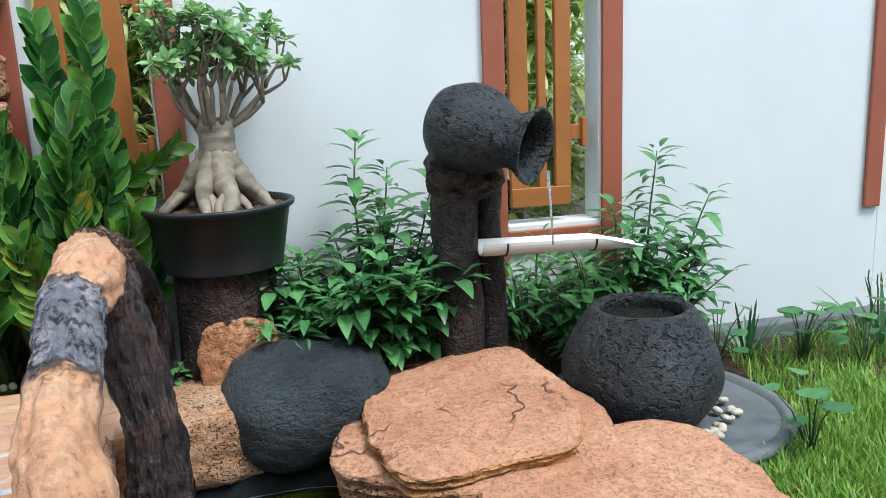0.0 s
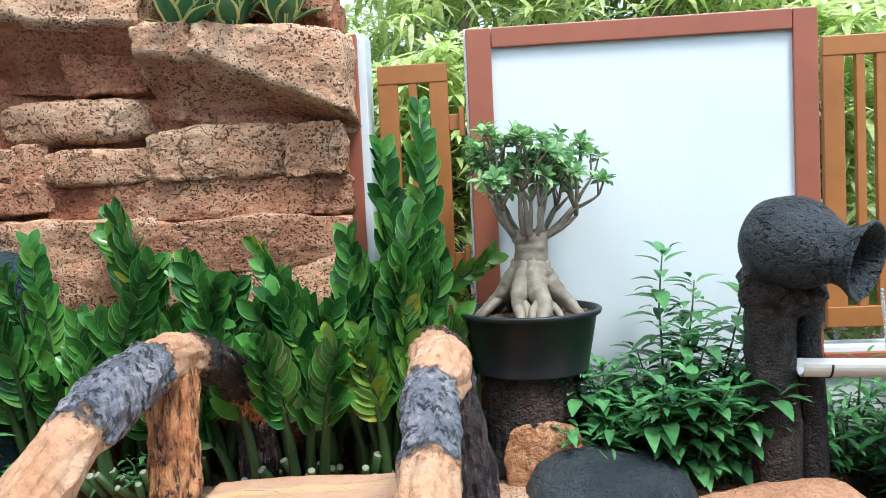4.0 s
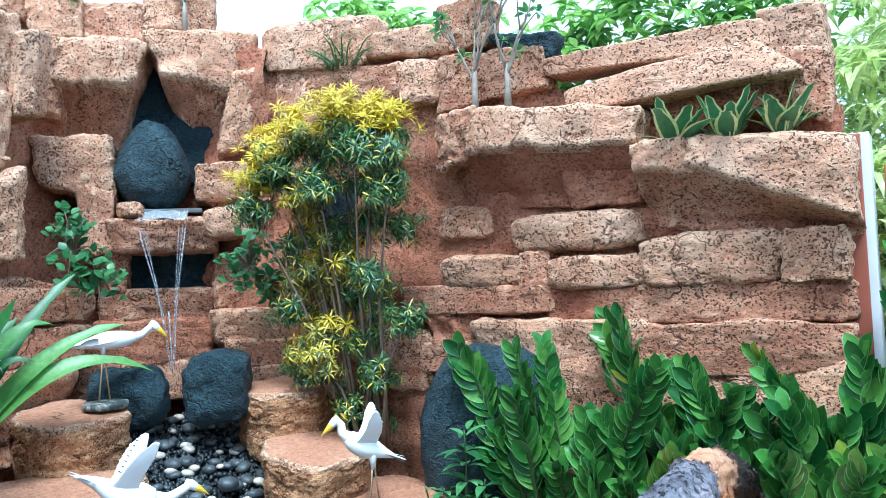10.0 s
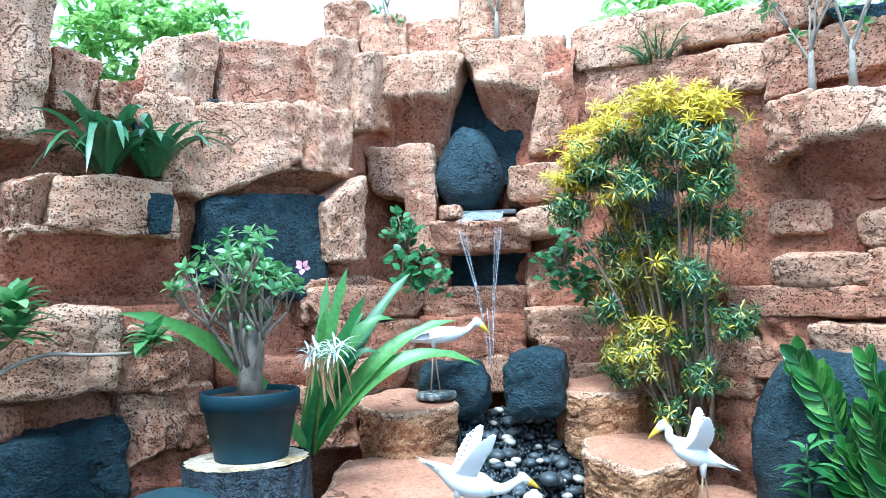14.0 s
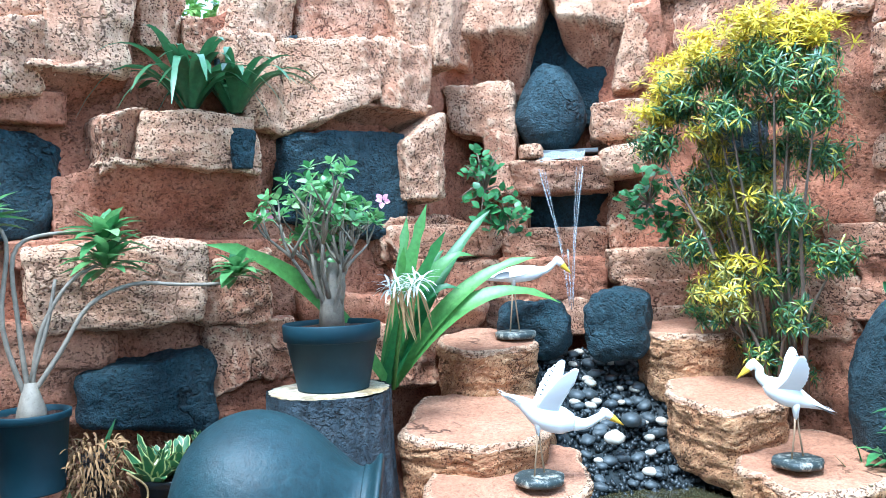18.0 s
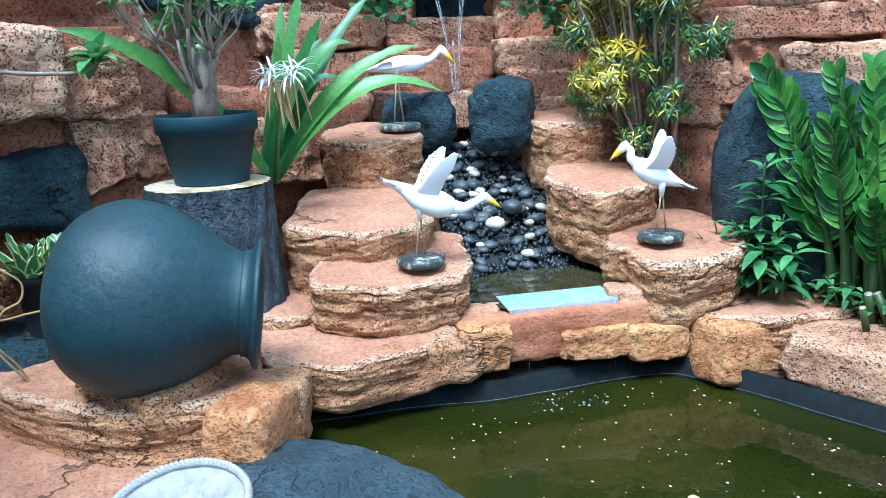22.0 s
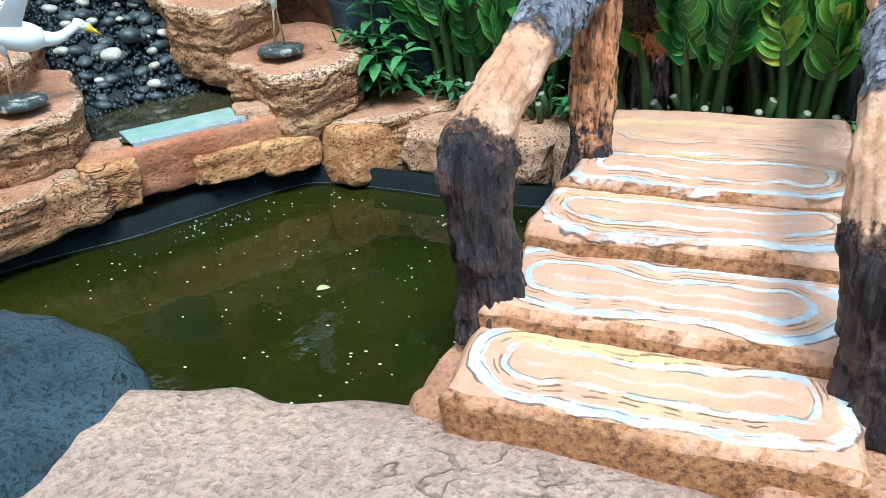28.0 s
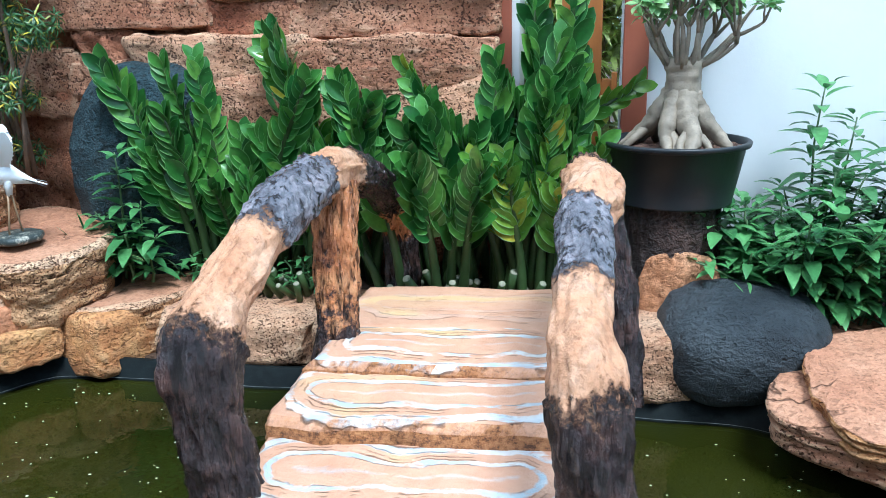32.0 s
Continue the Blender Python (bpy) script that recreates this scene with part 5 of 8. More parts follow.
M_ADEN = plain_paint("pale_adenium_bark", (0.235, 0.195, 0.145), 0.6, 0.35, 22.0, 1.0, dirt=(0.10, 0.080, 0.055), fine=60)
M_ADLEAF = leaf_mat("adenium_leaf", (0.055, 0.19, 0.055), (0.19, 0.38, 0.13), 0.3, 0.35, (0.36, 0.54, 0.24))
M_LILY = leaf_mat("lily_leaf", (0.030, 0.13, 0.035), (0.115, 0.28, 0.06), 0.4, 0.25, by_object=True)
M_PETAL = leaf_mat("white_petal", (0.72, 0.76, 0.72), (0.82, 0.85, 0.80), 0.5, 0.35)
M_PINK = leaf_mat("pink_petal", (0.75, 0.22, 0.35), (0.82, 0.40, 0.50), 0.5, 0.3)
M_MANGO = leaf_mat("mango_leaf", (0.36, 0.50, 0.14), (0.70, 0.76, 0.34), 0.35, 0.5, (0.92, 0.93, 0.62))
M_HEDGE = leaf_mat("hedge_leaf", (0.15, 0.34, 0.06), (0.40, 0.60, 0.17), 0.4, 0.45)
M_VAR = leaf_mat("variegated_leaf", (0.018, 0.075, 0.032), (0.06, 0.165, 0.06), 0.35, 0.2)
M_PALE = leaf_mat("pale_leaf_margin", (0.42, 0.46, 0.18), (0.52, 0.55, 0.22), 0.4, 0.2)
M_DRY = leaf_mat("dry_leaf", (0.22, 0.13, 0.05), (0.42, 0.28, 0.12), 0.8, 0.2)
M_CREEP = leaf_mat("creeper_leaf", (0.03, 0.13, 0.04), (0.09, 0.26, 0.08), 0.4, 0.3)
RND = random.Random(7)


def leaf_vf(L, W, fold=0.25, droop=0.25, n=5, belly=0.45):
    """A leaf from its stalk along +y, folded along its midrib and drooping."""
    verts, faces = [], []
    for i in range(n + 1):
        t = i / n
        w = W / 2 * max(0.04, math.sin(math.pi * t ** (math.log(0.5) / math.log(belly))) ** 0.8) if 0 < t < 1 else W * 0.03
        y, z = L * t * (1 - 0.15 * abs(droop) * t), -droop * L * t * t
        verts += [(-w, y, z + fold * w), (0, y, z), (w, y, z + fold * w)]
    for i in range(n):
        a = i * 3
        faces += [(a, a + 1, a + 4, a + 3), (a + 1, a + 2, a + 5, a + 4)]
    return verts, faces


def aim(base, way, up):
    """The pose with +y along way and +z near up."""
    y = Vector(way).normalized()
    x = y.cross(Vector(up))
    x = x.normalized() if x.length > 1e-4 else Vector((1, 0, 0))
    z = x.cross(y)
    m = Matrix((x, y, z)).transposed().to_4x4()
    m.translation = Vector(base)
    return m


def ball_way(rnd, low=-0.2):
    while True:
        v = Vector((rnd.uniform(-1, 1), rnd.uniform(-1, 1), rnd.uniform(low, 1)))
        if 0.1 < v.length < 1:
            return v.normalized()


def zz_leaf_mesh(fold, droop):
    """One leaflet, blade in the first material and a thin pale margin in the second."""
    me = bpy.data.meshes.new("leaflet")
    v, f, s, n = [], [], [], 7
    for i in range(n + 1):
        t = i / n
        w = 0.262 * max(0.03, math.sin(math.pi * t ** 1.12) ** 0.58) if 0 < t < 1 else 0.012
        y, z = t * (1 - 0.15 * droop * t), -droop * t * t
        v += [(q * w, y, z + fold * w * abs(q) ** 1.4) for q in (-1, -0.92, 0, 0.92, 1)]
    for i in range(n):
        for k in range(4):
            a = i * 5 + k
            f.append((a, a + 1, a + 6, a + 5))
            s.append(1 if k in (0, 3) else 0)
    me.from_pydata(v, [], f)
    me.polygons.foreach_set("use_smooth", [True] * len(me.polygons))
    for mt in (M_ZZ, M_ZZ_EDGE):
        me.materials.append(mt)
    me.polygons.foreach_set("material_index", s)
    return me


ZZ_LEAF = [[zz_leaf_mesh(fo, dr) for fo, dr in ((0.45, 0.04), (0.3, 0.2), (0.6, -0.08))] for _ in range(2)]
for me in ZZ_LEAF[1]:
    me.materials[0] = M_ZZ_NEW


def zz_frond(parent, base, L, lean, face, young, rnd, pairs=12, leaf=0.12):
    """A thick stalk with two ranks of broad glossy leaflets."""
    base, lean, face = Vector(base), Vector(lean), Vector(face).normalized()
    pts, rad = [], []
    for i in range(9):
        t = i / 8
        pts.append(base + Vector((0, 0, 1)) * L * t * (1 - 0.25 * lean.length * t) + lean * L * (0.25 * t + 0.5 * t * t))
        rad.append(0.021 * (1 - 0.8 * t) + 0.002)
    h = Heap()
    h.add(tube(pts, rad, 7), 0)
    stalk = h.make("stalk", [M_STEM], parent)
    for i in range(pairs):
        t = 0.45 + 0.55 * (i / (pairs - 1)) ** 0.95
        k = min(7, int(t * 8))
        p = pts[k].lerp(pts[min(8, k + 1)], t * 8 - k)
        tan = (pts[min(8, k + 1)] - pts[max(0, k - 1)]).normalized()
        side = tan.cross(face).normalized()
        size = leaf * (0.72 + 0.5 * math.sin(math.pi * (0.12 + 0.8 * t))) * rnd.uniform(0.82, 1.12)
        for sgn in (-1, 1):
            open_ = (0.98 - 0.5 * t) * rnd.uniform(0.7, 1.25)
            way = tan * (0.78 + 0.35 * t) + side * sgn * open_ + face * rnd.uniform(-0.05, 0.5)
            ob = new("leaflet", ZZ_LEAF[1 if young else 0][rnd.randrange(3)])
            ob.parent = stalk
            ob.matrix_local = aim(p, way, face * rnd.uniform(0.5, 1.0) - side * sgn * rnd.uniform(-0.1, 0.55) + tan * rnd.uniform(-0.1, 0.35)) @ Matrix.Scale(size, 4)


def zz_plant(at, fronds, seed, label, reach=9.0):
    rnd = random.Random(seed)
    root = thing("zz_plant", at, label, "plant", "zz plants behind the bridge")
    for dx, dy, L, lx, ly, new_ in fronds:
        lx = min(lx, reach)
        zz_frond(root, (dx, dy, 0.0), L, (lx, ly, 0), (rnd.uniform(-1.1, 1.1) + lx * 0.6, -1, 0.2), new_, rnd, int(9 + L * 8.0), rnd.uniform(0.106, 0.130))
    for _ in range(6):
        # cut stumps at the foot
        p = Vector((rnd.uniform(-0.2, 0.2), rnd.uniform(-0.22, -0.04), 0))
        q = p + Vector((rnd.uniform(-0.05, 0.05), rnd.uniform(-0.09, -0.02), rnd.uniform(0.05, 0.13)))
        w = rnd.uniform(0.012, 0.020)
        h = Heap()
        h.add(tube([p, (p + q) / 2, q], [w, w * 0.95, w * 0.92], 10), 0)
        h.add(tube([q, q + (q - p).normalized() * 0.003], [w * 0.86, w * 0.78], 10), 1)
        h.make("cut_stalk", [M_STEM, M_CUTEND], root)


GZ = 0.26
ZL = "tall glossy green zz plant growing in the soil bed"
rz_ = random.Random(21)


def frond_fan(n, L0, L1, spread, new_share=0.04, low=0.0):
    out = []
    for i in range(n):
        s = (i + 0.5) / n * 2 - 1 + rz_.uniform(-0.2, 0.2)
        out.append((s * spread + rz_.uniform(-0.04, 0.04), rz_.uniform(-0.12, 0.12), rz_.uniform(L0, L1), s * 0.6 + rz_.uniform(-0.2, 0.2), rz_.uniform(-0.5, 0.02), rz_.random() < new_share))
    for i in range(1 if low else 0):
        # low fronds that lean out over the rim
        s = rz_.uniform(-0.3, 0.3)
        out.append((s * spread, -0.06, rz_.uniform(0.40, 0.55), s * 0.7, -low * rz_.uniform(0.8, 1.2), False))
    return out


zz_plant((2.42, -0.10, GZ), frond_fan(10, 0.55, 1.00, 0.20, low=0.55) + [(-0.1, -0.05, 0.95, -0.5, -0.15, False), (-0.20, -0.06, 0.98, -0.28, -0.22, False), (-0.16, -0.10, 0.64, -0.12, -0.35, False), (-0.10, -0.12, 0.78, -0.05, -0.30, False)], 31, ZL)
zz_plant((2.80, -0.06, GZ), frond_fan(12, 0.55, 1.08, 0.22, low=0.55), 32, ZL)
zz_plant((3.16, -0.05, GZ), frond_fan(12, 0.55, 1.10, 0.22, low=0.25), 33, ZL)
zz_plant((3.48, -0.04, GZ), frond_fan(12, 0.60, 1.12, 0.20, 0.06, low=0.2), 34, ZL, 0.2)
zz_plant((3.30, -0.20, GZ), frond_fan(5, 0.42, 0.72, 0.26, 0.12, low=0.3), 36, "short glossy green zz plant behind the bridge end", 0.3)
zz_plant((2.62, -0.20, GZ), frond_fan(4, 0.40, 0.66, 0.22, low=0.3), 37, "short glossy green zz plant growing in the soil bed")
zz_plant((3.72, -0.05, GZ), frond_fan(9, 0.4, 0.95, 0.17, 0.1) + [(0.06, 0.05, 1.38, 0.02, -0.08, False), (-0.05, 0.08, 1.22, -0.03, -0.05, False), (0.06, 0.10, 0.60, 0.0, 0.0, False), (0.05, -0.12, 0.46, 0.1, -0.3, True), (-0.10, -0.12, 0.60, -0.35, -0.25, True)], 35, "tall zz plant with yellowing young leaves", 0.02)
zz_plant((3.70, -0.20, GZ), [(0.0, 0.0, 0.74, 0.10, -0.10, True), (0.06, -0.02, 0.66, 0.30, -0.12, True), (-0.06, -0.02, 0.58, -0.12, -0.2, True), (0.03, 0.03, 0.80, 0.2, -0.02, False)], 38, "young yellow-green zz plant beside the bridge end", 0.4)


def shrub(name, at, stems, leaf, width, seed, label, mat, category="shrub", step=0.045, droop=0.4, whorl=2, group=""):
    """Upright stems with pointed leaves in pairs."""
    rnd = random.Random(seed)
    root = thing(name, at, label, category, group)
    lv = Heap()
    for bx, by, L, lx, ly in stems:
        pts = []
        for i in range(8):
            t = i / 7
            pts.append(Vector((bx, by, 0)) + Vector((lx * t * t, ly * t * t, L * t * (1 - 0.12 * t))) + 0.02 * Vector((noise.noise(Vector((bx * 9, t * 3, seed))), noise.noise(Vector((by * 9, t * 3, seed + 4))), 0)))
        raw("stem", *tube(pts, [0.006 * (1 - 0.7 * i / 7) + 0.001 for i in range(8)], 5), M_GSTEM, root)
        n = max(4, int(L / step))
        for j in range(n):
            t = 0.12 + 0.88 * (j + 0.5) / n
            k = min(6, int(t * 7))
            p = pts[k].lerp(pts[k + 1], t * 7 - k)
            a0 = j * 1.57 + rnd.uniform(-0.3, 0.3)
            for w in range(whorl):
                a = a0 + w * 2 * math.pi / whorl
                up = 0.75 if t > 0.93 else rnd.uniform(-0.05, 0.45)
                way = Vector((math.cos(a), math.sin(a), up))
                s = leaf * rnd.uniform(0.7, 1.15) * (0.8 if t > 0.92 else 1.0)
                lv.add(leaf_vf(s, s * width, 0.3, droop * rnd.uniform(0.5, 1.4), 5, 0.42), 0, aim(p + way * 0.008, way, (0, 0, 1)))
                if rnd.random() < 0.55:
                    way2 = Vector((math.cos(a + 0.8), math.sin(a + 0.8), up + 0.2))
                    lv.add(leaf_vf(s * 0.7, s * 0.7 * width, 0.3, droop, 5, 0.42), 0, aim(p + way2 * 0.03, way2, (0, 0, 1)))
    lv.make("foliage", [mat], root)
    return root


def shrub_stems(n, rx, ry, L0, L1, out, seed):
    rnd = random.Random(seed)
    res = []
    for _ in range(n):
        a, r = rnd.uniform(0, 6.28), math.sqrt(rnd.random())
        x, y = math.cos(a) * r * rx, math.sin(a) * r * ry
        res.append((x, y, rnd.uniform(L0, L1) * (1.1 - 0.4 * r), x / rx * out + rnd.uniform(-0.05, 0.05), y / ry * out * 0.6 - 0.03))
    return res


shrub("shrub", (4.66, -0.22, GZ), shrub_stems(46, 0.24, 0.15, 0.38, 0.64, 0.26, 1) + [(-0.02, 0.12, 0.92, 0.02, 0.0), (0.06, 0.1, 0.8, 0.05, 0.0), (0.16, 0.05, 0.75, 0.1, -0.05)], 0.125, 0.40, 2, "dense dark green leafy shrub beside the bonsai stump", M_SHRUB)
shrub("shrub", (4.44, -0.18, GZ), shrub_stems(20, 0.14, 0.10, 0.28, 0.5, 0.14, 3), 0.10, 0.42, 4, "dense dark green leafy shrub beside the bonsai stump", M_SHRUB)
shrub("shrub", (5.70, -0.10, 0.12), shrub_stems(30, 0.26, 0.1, 0.45, 0.75, 0.22, 5) + [(0.1, 0, 0.95, 0.05, 0), (0.25, 0, 0.75, 0.12, -0.03)], 0.13, 0.34, 6, "green leafy shrub growing by the wall behind the bowl", M_SHRUB)
shrub("shrub", (5.32, -0.06, 0.2), shrub_stems(12, 0.14, 0.07, 0.3, 0.55, 0.15, 7), 0.12, 0.2, 8, "grassy dark green shrub by the grille", M_SHRUB)
shrub("seedling", (3.93, -0.30, 0.27), shrub_stems(7, 0.08, 0.05, 0.08, 0.16, 0.05, 9), 0.055, 0.5, 10, "low green seedlings beside the bridge end", M_SHRUB, step=0.03)
shrub("shrub", (2.02, -0.32, 0.30), [(0.0, -0.02, 0.62, 0.02, -0.04), (0.05, 0.0, 0.40, 0.06, -0.06), (-0.05, 0.0, 0.34, -0.06, -0.05), (0.02, -0.05, 0.26, 0.05, -0.08), (-0.08, -0.03, 0.22, -0.08, -0.06), (0.10, -0.03, 0.25, 0.08, -0.05)], 0.125, 0.40, 12, "upright leafy green shrub in front of the black boulder", M_SHRUB, step=0.085, whorl=3)
shrub("shrub", (2.30, -0.22, 0.26), shrub_stems(8, 0.13, 0.05, 0.10, 0.24, 0.09, 13), 0.07, 0.45, 14, "low green shrub under the zz plants", M_SHRUB)
shrub("shrub", (2.75, -0.24, 0.26), shrub_stems(9, 0.18, 0.05, 0.1, 0.2, 0.08, 15), 0.055, 0.45, 16, "low green shrub under the zz plants", M_SHRUB)


def rosette(h, at, n, L, W, rnd, slot=0, low=0.05, droop=0.3, fold=0.3, axis=(0, 0, 1)):
    ax = Vector(axis).normalized()
    turn = ax.to_track_quat("Z", "Y").to_matrix()
    for i in range(n):
        a = i * 2.4 + rnd.uniform(-0.2, 0.2)
        e = low + (1.25 - low) * (i / n) + rnd.uniform(-0.1, 0.1)
        way = turn @ Vector((math.cos(a) * math.cos(e), math.sin(a) * math.cos(e), math.sin(e)))
        s = L * rnd.uniform(0.8, 1.15)
        h.add(leaf_vf(s, W * rnd.uniform(0.85, 1.1), fold, droop * rnd.uniform(0.4, 1.3), 4, 0.5), slot, aim(Vector(at) + way * 0.006, way, turn @ Vector((0, 0, 1))))


def croton():
    rnd = random.Random(5)
    root = thing("croton", (1.40, -0.24, 0.72), "tall croton with narrow green leaves and yellow tops", "plant")
    heads = []
    gold, dark, mott = Heap(), Heap(), Heap()
    # x, z over the foot, spread, whether yellow
    high = ((-0.42, 1.50, 0.11, 1), (-0.38, 1.38, 0.10, 1), (-0.28, 1.52, 0.10, 1), (-0.42, 1.27, 0.10, 1), (-0.31, 1.37, 0.10, 1), (-0.14, 1.54, 0.10, 1), (-0.02, 1.56, 0.10, 1), (0.10, 1.57, 0.10, 1), (0.22, 1.56, 0.11, 1), (0.32, 1.50, 0.11, 1), (-0.40, 1.14, 0.1, 0), (-0.25, 1.34, 0.11, 0), (-0.08, 1.40, 0.11, 0), (0.08, 1.40, 0.11, 0), (0.22, 1.38, 0.12, 0), (0.36, 1.32, 0.11, 0), (0.40, 1.18, 0.10, 0), (0.28, 1.20, 0.1, 0))
    low = ((0.0, 1.22, 0.11, 0), (0.12, 1.26, 0.11, 0), (-0.12, 1.27, 0.11, 0), (-0.24, 1.04, 0.11, 2), (-0.32, 0.96, 0.11, 0), (-0.02, 0.93, 0.11, 2), (0.02, 0.72, 0.10, 0), (-0.16, 0.74, 0.11, 2), (0.10, 0.52, 0.10, 0), (-0.16, 1.16, 0.11, 2), (-0.05, 1.02, 0.1, 0), (0.22, 1.02, 0.11, 0), (0.12, 1.08, 0.1, 0), (-0.32, 0.80, 0.12, 2), (-0.20, 0.88, 0.12, 2), (0.05, 0.84, 0.12, 2), (0.20, 0.80, 0.11, 0), (-0.36, 0.66, 0.11, 0), (-0.24, 0.62, 0.12, 2), (-0.12, 0.55, 0.12, 2), (-0.26, 0.48, 0.10, 2), (-0.10, 0.42, 0.09, 2), (0.10, 0.66, 0.1, 0), (0.18, 0.36, 0.09, 0), (0.42, 0.60, 0.08, 0), (-0.04, 0.18, 0.09, 0), (0.04, 0.08, 0.09, 0), (-0.30, 0.36, 0.08, 0))
    for x, z, s, yel in high + low:
        heads.append((x, z, s, yel))
    for i, (x, z, s, yel) in enumerate(heads):
        y = rnd.uniform(-0.30, -0.06) if z > 1.1 else rnd.uniform(-0.2, 0.06)
        foot = Vector((x * 0.25 + rnd.uniform(-0.05, 0.05), rnd.uniform(-0.05, 0.05), 0))
        top = Vector((x, y, z))
        mid = foot.lerp(top, 0.55) + Vector((-x * 0.12, 0, 0.04))
        if i % 2 == 0 or z < 0.7:
            tw = Heap()
            tw.add(tube([foot, foot.lerp(mid, 0.5), mid, mid.lerp(top, 0.5), top], [0.011, 0.009, 0.007, 0.005, 0.003], 6, 0.1, i), 0)
            tw.make("stem", [M_TWIG], root)
        if yel == 1:
            for j in range(64):
                # dense upright yellow tops over a dark skirt
                o = Vector((rnd.gauss(0, 0.052), rnd.gauss(0, 0.05), rnd.uniform(-0.12, 0.05)))
                top_ = o.z > -0.065
                rosette(gold if top_ else dark, top + o, 13, s * rnd.uniform(0.36, 0.50), 0.0085, rnd, 0, 0.1 if top_ else -0.9, 0.45, axis=(o.x * 6, o.y * 6 - 0.3, 1))
        else:
            for j in range(40):
                o = Vector((rnd.gauss(0, 0.058), rnd.gauss(0, 0.045), rnd.uniform(-0.07, 0.05)))
                mix = yel == 2 and rnd.random() < 0.55
                rosette(gold if mix and o.z > 0.0 else (mott if yel == 2 else dark), top + o, 12, s * rnd.uniform(0.34, 0.52), 0.0080, rnd, 0, -0.7, 0.75, axis=(o.x * 12, o.y * 12 - 0.2, 1))
    for heap, name, mat, lab in ((gold, "top_foliage", M_CROT_Y, "bright yellow narrow leaves"), (dark, "foliage", M_CROT_G, "dark green narrow leaves"), (mott, "mottled_foliage", M_CROT_M, "yellow-green mottled narrow leaves")):
        tagged(heap.make(name, [mat], root), lab, kind="stuff")


croton()


def branchy(h, lv, p, way, L, r, depth, rnd, leaf, lean=0.55, leaves=9, slots=(0, 0), tips=None):
    """Forking branches that end in tufts."""
    pts = [Vector(p)]
    d = Vector(way).normalized()
    for i in range(4):
        d = (d + Vector((rnd.uniform(-0.22, 0.22), rnd.uniform(-0.22, 0.22), 0.08))).normalized()
        pts.append(pts[-1] + d * L / 4)
    h.add(tube(pts, [r * (1 - 0.12 * i) for i in range(5)], 7, 0.12, rnd.uniform(0, 9)), slots[0])
    if depth == 0:
        rosette(lv, pts[-1], leaves, leaf, leaf * 0.58, rnd, slots[1], 0.0, 0.3, 0.25, d)
        if tips is not None:
            tips.append(pts[-1])
        return
    if depth == 1 and rnd.random() < 0.5:
        w = ball_way(rnd, 0.0)
        tip = pts[2] + w * 0.05
        h.add(tube([pts[2], pts[2] + w * 0.03, tip], [r * 0.5, r * 0.4, r * 0.25], 5), slots[0])
        rosette(lv, tip, leaves, leaf * 0.9, leaf * 0.43, rnd, slots[1], 0.0, 0.3, 0.25, w)
    for _ in range(2 if rnd.random() < 0.75 else 3):
        w = (d + ball_way(rnd, -0.1) * lean).normalized()
        branchy(h, lv, pts[-1], w, L * rnd.uniform(0.55, 0.8), r * 0.66, depth - 1, rnd, leaf, lean, leaves, slots, tips)


M_BONLEAF = leaf_mat("bonsai_leaf", (0.09, 0.23, 0.07), (0.26, 0.45, 0.17), 0.3, 0.35, (0.42, 0.58, 0.28))


